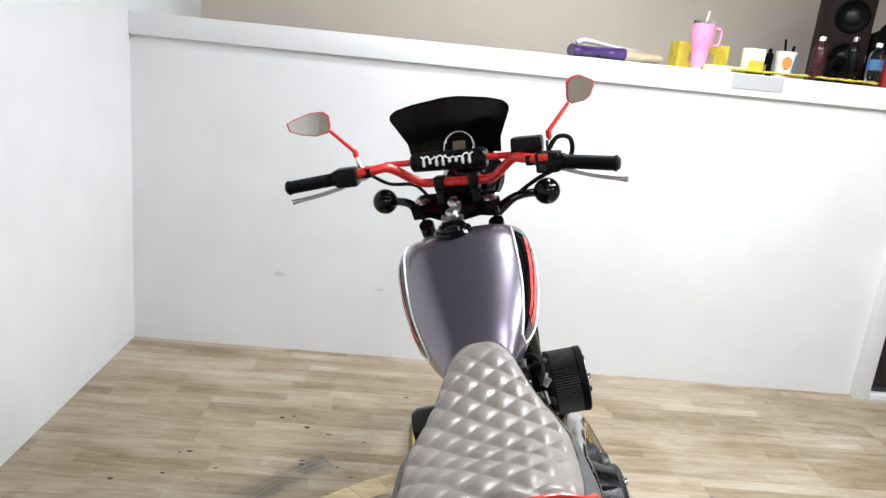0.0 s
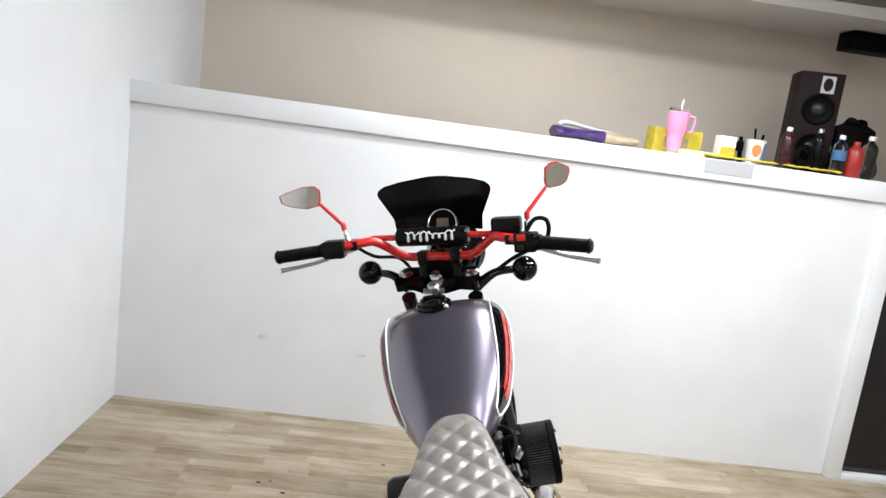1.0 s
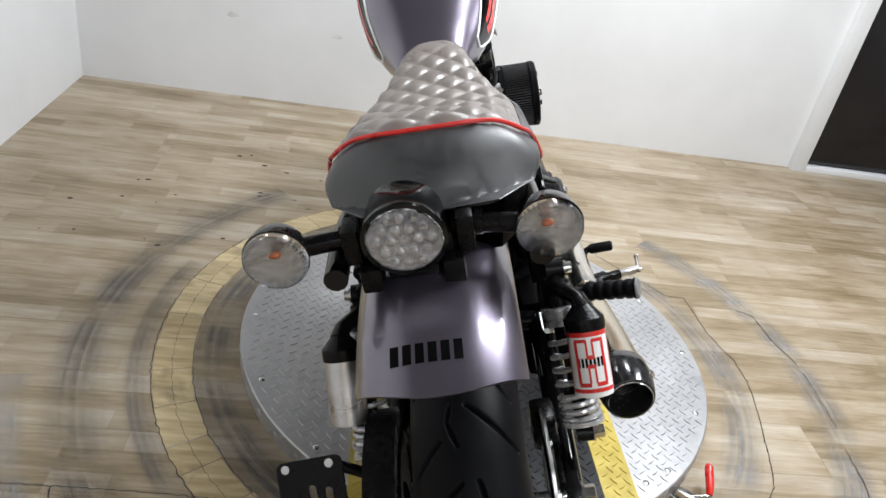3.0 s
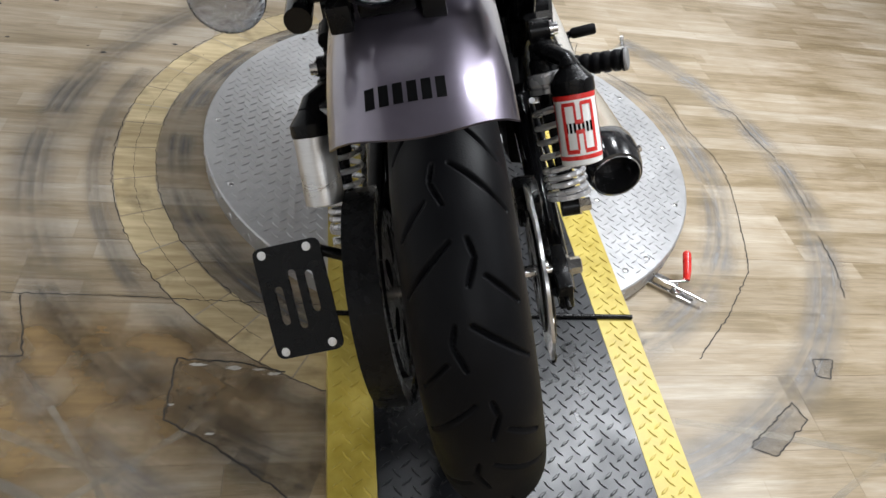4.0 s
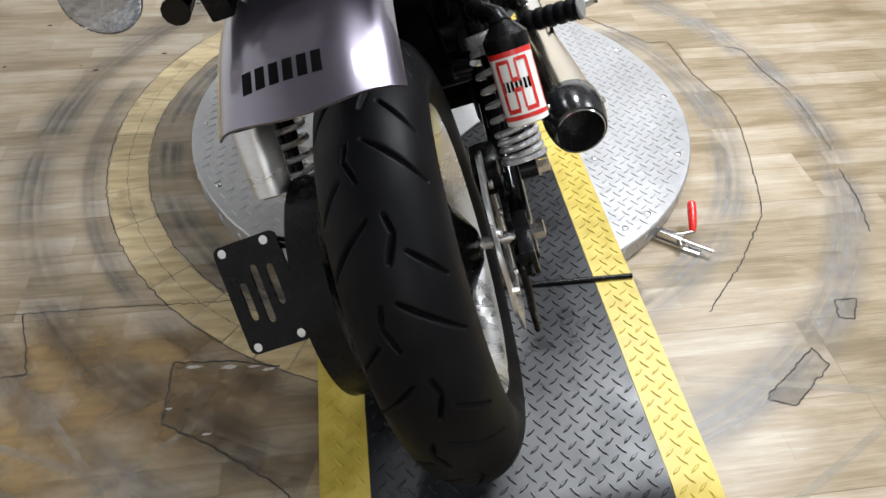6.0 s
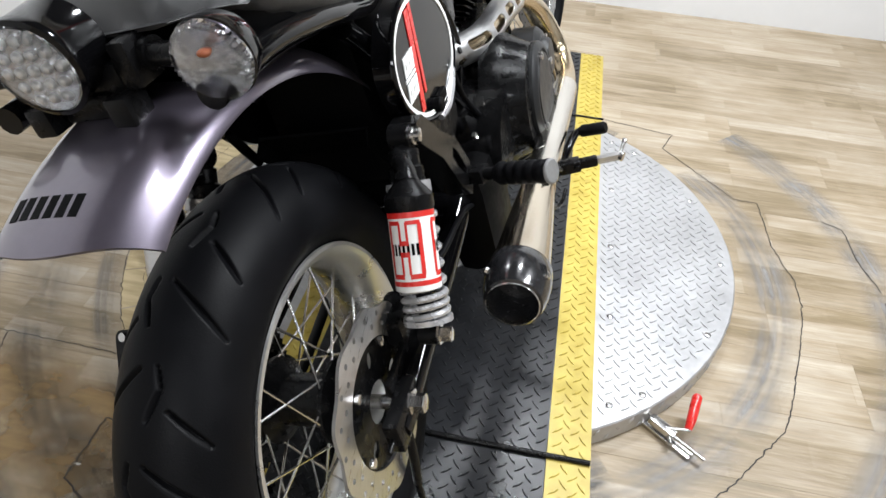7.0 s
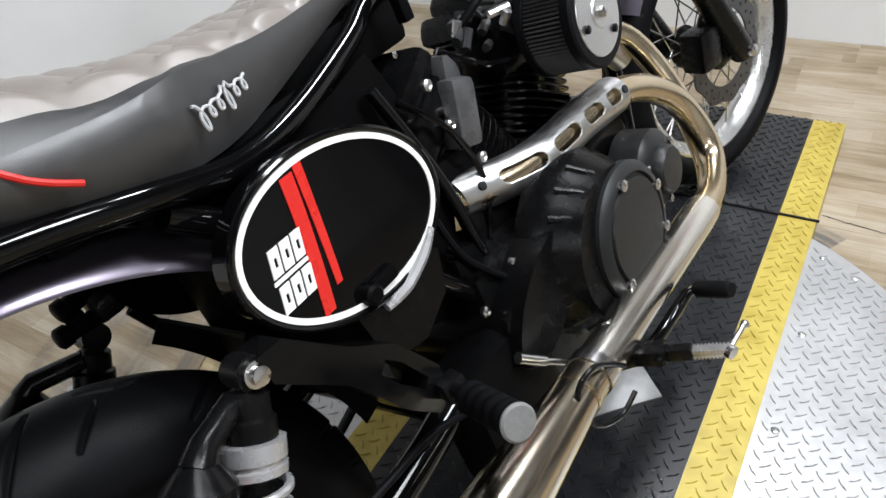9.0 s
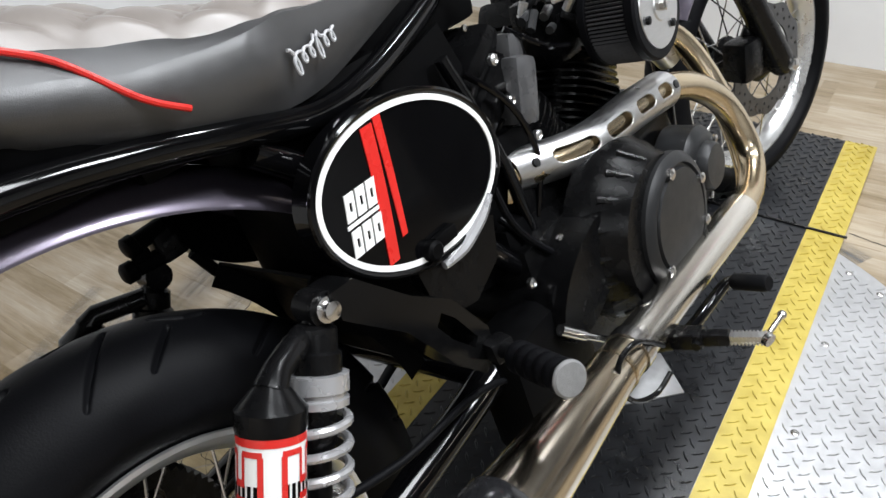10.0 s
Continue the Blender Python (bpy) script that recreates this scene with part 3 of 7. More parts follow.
part("tool", Geo().rod((0.0, 0, 0.05), (-0.015, 0, 0.165), 0.005), M_PLASTIC, t)
part("tool", Geo().rod((0.012, 0, 0.05), (0.03, 0, 0.14), 0.006), M_PLASTIC, t)
t = ledge_thing("hand_brush", 1.20, 2.75, "black brush standing on its end", "brush")
part("handle", Geo().rod((0, 0, 0.0), (-0.012, 0, 0.12), 0.012, 0.008), M_PLASTIC, t)
part("bristles", Geo().box(-0.03, 0.0, -0.02, 0.02, 0.05, 0.10, None, 0.004), M_PLASTIC, t)
t = ledge_thing("loudspeaker", 1.595, 2.97, "dark mahogany veneered loudspeaker with a round driver", "loudspeaker", -16)
part("cabinet", Geo().box(-0.112, 0.086, -0.10, 0.10, 0.0, 0.475, None, 0.004), M_MAHOG, t)
part("baffle", Geo().box(-0.102, 0.076, -0.104, -0.1002, 0.012, 0.463, None, 0.001), M_MAHOG, t)
for z, r in ((0.300, 0.074), (0.120, 0.066)):
    c = part("driver", Geo().lathe([(r, 0.0), (r, 0.004), (r * 0.90, 0.006), (r * 0.82, 0.003), (r * 0.5, 0.001), (r * 0.2, 0.003)], at(-0.008, -0.1045, z) @ pose(0, 0, 0, 90, 0, 0), 40), M_PLASTIC, t)
    part("dust_cap", Geo().ball((-0.008, -0.107, z), r * 0.45, 8, (1, 0.35, 1)), M_GREY, c)
part("tweeter", Geo().plate([(-0.03, -0.04), (0.03, -0.04), (0.03, 0.04), (-0.03, 0.04)], 0.004, at(0.014, -0.1045, 0.418) @ pose(0, 0, 0, 90, 0, 0), [oval(0.022, 0.032, 16)]), M_TAPE, t)


def bottle(name, x, y, r, h, mat, capmat, label, cat, nozzle=False):
    t = ledge_thing(name, x, y, label, cat)
    part("body", Geo().lathe([(r * 0.9, 0), (r, 0.006), (r, h * 0.70), (r * 0.85, h * 0.78), (r * 0.4, h * 0.87), (r * 0.36, h * 0.9)], None, 24), mat, t)
    part("cap", Geo().lathe([(r * 0.42, h * 0.9002), (r * 0.42, h * 0.97), (r * 0.36, h)], None, 16), capmat, t)
    if nozzle:
        part("nozzle", Geo().rod((0, -r * 0.3, h * 0.97), (0, -r * 0.75, h * 0.97), 0.004), capmat, t)
    return t


bottle("spray_can", 1.375, 2.70, 0.030, 0.19, M_MAROON, M_WHITE, "maroon aerosol can with a white cap", "can", True)
bottle("spray_can", 1.535, 2.74, 0.030, 0.205, M_SATIN, M_STEEL, "black aerosol can with a silver cap", "can", True)
b = bottle("water_bottle", 1.605, 2.68, 0.032, 0.185, M_CLEAR, M_WHITE, "clear plastic bottle with a blue label", "bottle")
part("label", Geo().lathe([(0.0325, 0.07), (0.0325, 0.115)], None, 24), M_BLUE, b)
bottle("squeeze_bottle", 1.675, 2.68, 0.038, 0.165, M_DULLRED, M_DULLRED, "red plastic squeeze bottle", "bottle")
bottle("spray_bottle", 1.76, 2.72, 0.036, 0.20, glass_material("amber_bottle", (0.75, 0.62, 0.45), 0.1), M_WHITE, "cloudy amber spray bottle", "bottle", True)
hx, hy = ledge_at(1.4625, 2.70)
cup = [(0.027, 0), (0.029, 0.012), (0.021, 0.02)]
thing("headphones", Geo().tube([(-0.040, 0, 0.03), (-0.033, 0, 0.09), (0.0, 0, 0.116), (0.033, 0, 0.09), (0.040, 0, 0.03)], 0.0115).lathe(cup, at(-0.040, 0, 0.03) @ AXIS_X, 16).lathe(cup, at(0.024, 0, 0.03) @ AXIS_X, 16), M_PLASTIC, "black headphones standing on the ledge", "headphones", m=at(hx, hy, LT))


def cloth(name, x0, x1, y, w, mat, label, seed):
    x0, x1, y = ledge_at(x0, y)[0], ledge_at(x1, y)[0], ledge_at((x0 + x1) / 2, y)[1]
    rows = []
    for i in range(15):
        row = []
        for j in range(9):
            u, v = i / 14, j / 8
            yy = y + (v - 0.5) * w * (1 + 0.2 * math.sin(5 * u + seed))
            z = LT + 0.010 + 0.009 * noise.noise((u * 6, v * 4, seed)) + 0.004
            row.append((x0 + (x1 - x0) * u + 0.01 * noise.noise((u * 3, v * 5, seed + 3)), yy, max(LT + 0.001, z)))
        rows.append(row)
    ob = thing(name, Geo().rings(rows, wrap=False), mat, label, "cloth")
    md = ob.modifiers.new("thick", "SOLIDIFY")
    md.thickness, md.offset = 0.005, 1.0
    return ob


cloth("cleaning_cloth", 1.00, 1.32, 2.655, 0.085, M_LEMON, "crumpled yellow cleaning cloth at the ledge's edge", 1.0)
cloth("cleaning_cloth", 1.36, 1.60, 2.640, 0.075, M_LEMON, "folded yellow cleaning cloth on the ledge", 5.0)
bx, by = ledge_at(1.78, 2.89)
rows = []
for i in range(15):
    u = i / 14
    wide = 0.135 * (1 - 0.25 * u) * (1.0 if i < 13 else 0.55) + 0.012 * math.sin(9 * u)
    deep = 0.072 * (1 - 0.15 * u) * (1.0 if i < 13 else 0.5)
    rows.append([(bx + wide * math.cos(q) * (1 + 0.08 * math.sin(3 * q + 7 * u)) - 0.02 * u, by + deep * math.sin(q) * (1 + 0.10 * math.sin(2 * q + 5 * u)), LT + 0.285 * u + 0.018 * u * math.sin(2 * q)) for q in [k * math.pi / 14 for k in range(28)]])
thing("tool_bag", Geo().rings(rows), M_PLASTIC, "black fabric tool bag slumped behind the bottles", "bag", angle=60)
thing("tape_strip", Geo().box(2.700, 2.935, -0.0232, -0.0205, 1.455, 1.519, SKEW), M_TAPE, "strip of grey tape on the ledge's fascia", "tape", kind="structure")

# ---------------------------------------------------------------- the motorcycle
# x to its right, y ahead from the rear axle, z up in its own leaning frame
BIKE = at(0.052, 0.015, 0.062) @ pose(0, 0, 0, 0, 0, -2.8) @ pose(0, 0, 0, 0, -17.5, 0) @ Matrix.Scale(1.02, 4)
bike = empty("motorcycle", BIKE, "grey-violet scrambler motorcycle with quilted seat leaning on its side stand", "motorcycle")
RAKE, STEER_DEG = 18.0, -15.6
STEER_AT, STEER_UP = Vector((0, 1.22, 1.03)), Vector((0, -math.sin(radians(RAKE)), math.cos(radians(RAKE))))
STEER = Matrix.Translation(STEER_AT) @ Matrix.Rotation(radians(STEER_DEG), 4, STEER_UP) @ Matrix.Translation(-STEER_AT)
WHEEL_TURN = Matrix.Translation((0.040, 1.605, 0.329)) @ Matrix.Rotation(radians(STEER_DEG), 4, STEER_UP) @ Matrix.Translation((0, -1.575, -0.329))

# how far each assembly sits from the place it is drawn at
BAR_AT = at(0.001, 0.034, 0.060)
PLACED.update({name: moved for moved, names in (
    (at(-0.016, 0.004, 0.050), "tail_lamp tail_bracket"), (at(-0.013, 0.016, 0.048), "turn_signal"), (at(0, -0.003, 0.050), "seat seat_pan seat_base seat_latch"),
    (at(-0.008, 0.042, 0.058), "fuel_tank"), (BAR_AT, "handlebar speedometer headlamp headlamp_bracket front_signal"), (at(0.030, 0.034, 0.047) @ Matrix.Diagonal((1.16, 1, 1.012, 1)), "fly_screen"), (at(0, 0.062, 0.068), "top_yoke"),
    (at(0, -0.042, 0.010), "crankcase cylinder cylinder_head brake_cable cable_ferrule brake_light_switch pivot_cap"), (at(0.03, -0.06, 0.035), "drain_bolt"),
    (at(-0.021, -0.005, 0.020), "air_filter throttle_body"), (at(-0.002, -0.008, 0.034), "peg_bracket passenger_peg"),
    (at(0.004, -0.02, 0.050), "lower_cover cover_ledge"), (at(-0.006, -0.02, 0.035), "frame_gusset"), (at(-0.008, -0.045, 0.022), "rider_peg"), (at(-0.012, -0.045, 0.018), "heel_guard"),
    (at(-0.034, -0.065, 0.038), "brake_pedal"), (at(0, -0.005, 0.045), "frame_rail inner_fender"), (at(0, -0.01, 0.03), "mud_guard bracket_left"), (at(-0.025, 0, 0), "belt_guard drive_belt")) for name in names.split()})


def curve(ys, vs):
    """A smooth function through the given places."""
    def f(y):
        return float(np.interp(y, fy, fv))
    fy = np.linspace(ys[0], ys[-1], 200)
    lin = np.interp(fy, ys, vs)
    k = np.ones(17) / 17
    pad = np.concatenate([2 * lin[0] - lin[8:0:-1], lin, 2 * lin[-1] - lin[-2:-10:-1]])
    fv = np.convolve(pad, k, "valid")
    return f


# ---- wheels
def tyre_geo(R, w, rim, bead, period_n, grooves, n_around, n_across, depth):
    b = (R - rim) * 0.62
    rc = R - b
    th = np.linspace(0, 2 * np.pi, n_around, endpoint=False)
    ph = np.linspace(-2.25, 2.25, n_across)
    T, P = np.meshgrid(th, ph, indexing="ij")
    p = 2 * np.pi * R / period_n
    U, V = (T * R) % p, P * (w / 2 + b) / 2
    D = np.full(U.shape, 9.0)
    for u0, v0, u1, v1, wid in grooves:
        for mir, off in ((1, 0.0), (-1, p / 2)):
            for sh in (-p, 0, p, 2 * p):
                a0, b0, a1, b1 = u0 + off + sh, v0 * mir, u1 + off + sh, v1 * mir
                du, dv = a1 - a0, b1 - b0
                k = np.clip(((U - a0) * du + (V - b0) * dv) / (du * du + dv * dv), 0, 1)
                d = np.hypot(U - a0 - k * du, V - b0 - k * dv) - wid * (0.35 + 0.65 * np.sqrt(np.clip(np.sin(np.pi * np.clip(k, 0.05, 0.95)), 0, 1))) 
                D = np.minimum(D, d)
    cut = depth * np.clip(0.5 - D / 0.0042, 0, 1)
    x = (w / 2 - cut * 0.3) * np.sin(P)
    k = np.clip((np.abs(P) - 1.55) / 0.5, 0, 1) ** 2
    x = x * (1 - k) + np.sign(P) * bead * k
    r = rc + (b - cut) * np.cos(P)
    r = np.maximum(r, rim - 0.004)
    v = np.stack([x, r * np.cos(T), r * np.sin(T)], -1).reshape(-1, 3)
    f = []
    for i in range(n_around):
        j = (i + 1) % n_around
        f += [(i * n_across + q, j * n_across + q, j * n_across + q + 1, i * n_across + q + 1) for q in range(n_across - 1)]
    g = Geo()
    g.v, g.f = [tuple(q) for q in v], f
    return g


TREAD = [(-0.056, 0.006, -0.0, 0.076, 0.0025), (-0.108, 0.030, -0.072, 0.072, 0.0025), (-0.152, 0.014, -0.130, 0.020, 0.0023), (-0.130, 0.020, -0.100, 0.008, 0.0023)]
KNOBS = [(0.035, 0.0, 0.0, 0.05, 0.0018), (0.06, 0.018, 0.045, 0.055, 0.0018)]
spoke_mesh = mesh_of("spoke", Geo().rod((0, 0, 0), (0, 0, 1), 0.0019, None, 6), M_STEEL)


def wheel(name, m, R, w, rim, rim_w, hub_r, label, tread, period_n, fine):
    hub = part(name, Geo().lathe([(0.018, -0.075), (0.024, -0.074), (hub_r, -0.05), (hub_r, -0.044), (hub_r * 0.6, -0.03), (hub_r * 0.6, 0.03), (hub_r, 0.044), (hub_r, 0.05), (0.024, 0.074), (0.018, 0.075)], AXIS_X, 32), M_SATIN, bike, label, m)
    part("tyre", tyre_geo(R, w, rim, rim_w / 2 - 0.006, period_n, tread, *fine, 0.0070), M_RUBBER, hub, "black rubber tyre with cut tread", angle=50)
    h = rim_w / 2
    part("rim", Geo().lathe([(rim + 0.011, -h), (rim + 0.012, -h + 0.003), (rim + 0.002, -h + 0.010), (rim - 0.012, -h * 0.35), (rim - 0.016, 0), (rim - 0.012, h * 0.35), (rim + 0.002, h - 0.010), (rim + 0.012, h - 0.003), (rim + 0.011, h), (rim + 0.006, h + 0.0005), (rim - 0.004, h - 0.006), (rim - 0.020, h * 0.38), (rim - 0.0235, 0), (rim - 0.020, -h * 0.38), (rim - 0.004, -h + 0.006), (rim + 0.006, -h - 0.0005)], AXIS_X, 96, True), M_RIM, hub, "silver alloy rim")
    for i in range(32):
        sgn = 1 if i % 2 else -1
        lead = 0.75 if (i // 2) % 2 else -0.75
        a = 2 * math.pi * i / 32
        p = Vector((sgn * 0.046, hub_r * 0.93 * math.cos(a - lead), hub_r * 0.93 * math.sin(a - lead)))
        q = Vector((sgn * 0.008, (rim - 0.020) * math.cos(a), (rim - 0.020) * math.sin(a)))
        part("spoke", spoke_mesh, None, hub, "", aim(p, q) @ Matrix.Diagonal((1, 1, (q - p).length, 1)))
    return hub


def rotor(r, holes, waves=10):
    out = [((r + 0.004 * math.cos(waves * 2 * math.pi * i / 120)) * math.cos(2 * math.pi * i / 120), (r + 0.004 * math.cos(waves * 2 * math.pi * i / 120)) * math.sin(2 * math.pi * i / 120)) for i in range(120)]
    hs = [oval(r * 0.68, r * 0.68, 48)]
    for i in range(holes):
        a = 2 * math.pi * i / holes
        rr = r * (0.80 if i % 2 else 0.91)
        hs.append(oval(0.0042, 0.0042, 8, rr * math.cos(a), rr * math.sin(a)))
    return Geo().plate(out, 0.0045, AXIS_X, hs)


WC = (0, 0, 0.329)
rear = wheel("rear_wheel", at(*WC) @ pose(0, 0, 0, 20, 0, 0), 0.329, 0.146, 0.206, 0.118, 0.062, "spoked rear wheel with silver rim", TREAD, 11, (1400, 190))
part("brake_disc", rotor(0.132, 40), M_BRUSH, rear, "drilled wave brake disc", at(0.104, 0, 0))
part("disc_carrier", Geo().plate(oval(0.094, 0.094, 48), 0.004, at(0.100, 0, 0) @ AXIS_X, [oval(0.03, 0.03, 20)] + [oval(0.013, 0.009, 12, 0.063 * math.cos(i * 1.2566), 0.063 * math.sin(i * 1.2566), i * 1.2566) for i in range(5)]), M_SATIN, rear)
for i in range(5):
    a = i * 1.2566 + 0.63
    part("bolt", Geo().lathe([(0.007, 0), (0.007, 0.006), (0.004, 0.007)], at(0.109, 0.082 * math.cos(a), 0.082 * math.sin(a)) @ AXIS_X, 8), M_STEEL, rear)
teeth = [((0.125 + (0.006 if i % 2 else 0)) * math.cos(2 * math.pi * i / 140), (0.125 + (0.006 if i % 2 else 0)) * math.sin(2 * math.pi * i / 140)) for i in range(140)]
part("belt_pulley", Geo().plate(teeth, 0.03, at(-0.140, 0, 0) @ AXIS_X, [oval(0.032, 0.018, 16, 0.075 * math.cos(i * 1.0472), 0.075 * math.sin(i * 1.0472), i * 1.0472) for i in range(6)]), M_SATIN, rear, "black toothed belt pulley")
FW = (0, 1.575, 0.329)
frontw = wheel("front_wheel", WHEEL_TURN @ at(*FW), 0.326, 0.105, 0.246, 0.068, 0.05, "spoked front wheel with silver rim", KNOBS, 24, (480, 44))
part("brake_disc", rotor(0.128, 40), M_ROTOR, frontw, "drilled wave brake disc", at(0.058, 0, 0))

# ---- swingarm, axle, belt guard
part("swingarm", Geo().tube([(0.135, 0.60, 0.40), (0.137, 0.35, 0.36), (0.137, 0.05, 0.325), (0.137, -0.035, 0.315)], [0.024, 0.022, 0.02, 0.018], 12, 4).tube([(-0.135, 0.60, 0.40), (-0.137, 0.35, 0.36), (-0.137, 0.05, 0.325), (-0.137, -0.035, 0.315)], [0.024, 0.022, 0.02, 0.018], 12, 4).rod((-0.13, 0.40, 0.37), (0.13, 0.40, 0.37), 0.022), M_BLACK, bike, "gloss black tubular swingarm")
part("axle", Geo().rod((-0.175, 0, WC[2]), (0.162, 0, WC[2]), 0.010).lathe([(0.019, 0.150), (0.019, 0.154), (0.0135, 0.1545), (0.0135, 0.170), (0.010, 0.172)], at(0, 0, WC[2]) @ AXIS_X, 6).lathe([(0.016, -0.172), (0.016, -0.16), (0.019, -0.158), (0.019, -0.155)], at(0, 0, WC[2]) @ AXIS_X, 12), M_STEEL, bike, "zinc axle with hexagon nut")
for s in (1, -1):
    part("axle_adjuster", Geo().box(0.128, 0.150, -0.055, 0.035, 0.295, 0.345, at(0, 0, 0) if s > 0 else Matrix.Diagonal((-1, 1, 1, 1)), 0.004).rod((s * 0.139, -0.05, 0.32), (s * 0.139, -0.075, 0.32), 0.004), M_SATIN, bike)
part("brake_caliper", Geo().box(0.086, 0.130, 0.075, 0.150, 0.345, 0.400, None, 0.014).rod((0.09, 0.112, 0.372), (0.134, 0.112, 0.372), 0.014).box(0.118, 0.128, 0.0, 0.12, 0.30, 0.36, None, 0.004), M_SATIN, bike, "black rear brake caliper")
part("torque_arm", Geo().tube([(0.12, 0.02, 0.30), (0.122, 0.0, 0.22), (0.118, -0.012, 0.165)], 0.007, 10).rod((0.118, -0.012, 0.17), (0.118, -0.02, 0.12), 0.005), M_SATIN, bike)
guard = []
for i in range(40):
    a = radians(-75 + i * 190 / 39)
    guard.append([(x, -r * math.cos(a), WC[2] + r * math.sin(a)) for x, r in ((-0.086, 0.150), (-0.086, 0.172), (-0.132, 0.172), (-0.132, 0.150), (-0.128, 0.152), (-0.128, 0.168), (-0.090, 0.168), (-0.090, 0.152))])
part("belt_guard", Geo().rings(guard), M_SATIN, bike, "satin black belt guard")
part("drive_belt", Geo().tube([(-0.10, 0.0, WC[2] + 0.129), (-0.10, 0.30, 0.42), (-0.10, 0.62, 0.43)], 0.011, 8, 3, False, 0.4).tube([(-0.10, 0.0, WC[2] - 0.129), (-0.10, 0.30, 0.24), (-0.10, 0.62, 0.34)], 0.011, 8, 3, False, 0.4), M_RUBBER, bike, "black rubber drive belt")


# ---- shocks
def shock(s, labelled):
    top, low = Vector((s * 0.156, 0.207, 0.611)), Vector((s * 0.171, 0.075, 0.381))
    m = aim(low, top)
    ln = (top - low).length
    body = part("shock_absorber", Geo().lathe([(0.012, 0.02), (0.012, ln * 0.50), (0.0175, ln * 0.50), (0.0175, ln * 0.775), (0.0235, ln * 0.78), (0.0235, ln * 0.845), (0.020, ln * 0.855), (0.0195, ln * 0.93), (0.013, ln * 0.95), (0.012, ln - 0.008)], m, 24).rod(low - Vector((s * 0.014, 0, 0)), low + Vector((s * 0.012, 0, 0)), 0.014).rod(top - Vector((s * 0.014, 0, 0)), top + Vector((s * 0.014, 0, 0)), 0.017), M_SATIN, bike, "black twin shock absorber with remote reservoir")
    coil = []
    for i in range(8 * 20 + 1):
        turn = i / 20
        a = 2 * math.pi * turn
        climb = 0.011 * min(turn, 3.0) + 0.0205 * max(0.0, turn - 3.0)
        coil.append(m @ Vector((0.0285 * math.cos(a), 0.0285 * math.sin(a), 0.026 + climb * ln * 0.545 / 0.1355)))
    part("coil_spring", Geo().tube(coil, 0.0047, 8, 1), M_SPRING, body, "silver-white coil spring")
    part("preload_collar", Geo().lathe([(0.020, ln * 0.665), (0.0300, ln * 0.665), (0.0300, ln * 0.69), (0.0275, ln * 0.695), (0.0275, ln * 0.71), (0.0305, ln * 0.715), (0.0305, ln * 0.775), (0.019, ln * 0.78)], m, 12), M_SPRING, body, "polished alloy preload collar")
    part("lower_seat", Geo().lathe([(0.014, 0.016), (0.034, 0.017), (0.034, 0.024), (0.014, 0.025)], m, 28), M_SPRING, body)
    part("eye_bolt", Geo().lathe([(0.0125, 0), (0.0125, 0.004), (0.009, 0.0045), (0.009, 0.012), (0.005, 0.013)], at(*top) @ Matrix.Diagonal((s, 1, 1, 1)) @ at(0.0145, 0, 0) @ AXIS_X, 16), M_STEEL, body)
    part("eye_bolt", Geo().lathe([(0.015, 0), (0.015, 0.003), (0.0105, 0.0035), (0.0105, 0.018), (0.005, 0.019)], at(*low) @ Matrix.Diagonal((s, 1, 1, 1)) @ at(0.0125, 0, 0) @ AXIS_X, 6), M_STEEL, body)
    r0, r1 = Vector((s * 0.187, 0.055, 0.478)), Vector((s * 0.184, 0.122, 0.596))
    rm = aim(r0, r1)
    rl = (r1 - r0).length
    can = part("reservoir", Geo().lathe([(0.020, 0), (0.0285, 0.003), (0.0288, 0.010), (0.0285, rl - 0.034)], rm, 40), M_WHITE if labelled else M_BRUSH, body, "white reservoir sleeve with red print" if labelled else "plain silver reservoir")
    part("reservoir_cap", Geo().lathe([(0.0295, rl - 0.036), (0.0305, rl - 0.032), (0.0305, rl - 0.018), (0.022, rl - 0.008), (0.013, rl + 0.002), (0.010, rl + 0.006)], rm, 32), M_SATIN, body)
    part("bridge", Geo().tube([rm @ Vector((0, 0, rl - 0.004)), (rm @ Vector((0, 0, rl + 0.004))).lerp(top, 0.12), top - Vector((s * 0.003, 0.022, 0.016))], [0.016, 0.013, 0.0125], 12, 1), M_SATIN, body)
    if labelled:
        # wrapped red print, unreadable lettering as bars
        def wrap(a0, a1, z0, z1, mat, n=16):
            rows = [[rm @ Vector((0.0292 * math.cos(radians(a0 + (a1 - a0) * i / n)), 0.0292 * math.sin(radians(a0 + (a1 - a0) * i / n)), z)) for i in range(n + 1)] for z in (z0, z1)]
            part("print", Geo().rings(rows, wrap=False), mat, can)
        zb, zt = 0.010, rl - 0.036
        wrap(0, 360, zb, zb + 0.006, M_RED, 40)
        wrap(0, 360, zt - 0.007, zt, M_RED, 40)
        for c0 in (-35, 85, 205):
            wrap(c0 - 46, c0 - 36, zb + 0.014, zt - 0.014, M_RED)
            wrap(c0 + 36, c0 + 46, zb + 0.014, zt - 0.014, M_RED)
            for z0, z1 in ((zb + 0.009, zb + 0.015), (zt - 0.015, zt - 0.010)):
                wrap(c0 - 44, c0 - 8, z0, z1, M_RED)
                wrap(c0 + 8, c0 + 44, z0, z1, M_RED)
            for z0, z1 in ((zb + 0.014, zb + 0.042), (zt - 0.038, zt - 0.012)):
                wrap(c0 - 12, c0 - 6, z0, z1, M_RED)
                wrap(c0 + 6, c0 + 12, z0, z1, M_RED)
            wrap(c0 - 12, c0 + 12, zb + 0.036, zb + 0.042, M_RED)
            wrap(c0 - 12, c0 + 12, zt - 0.040, zt - 0.034, M_RED)
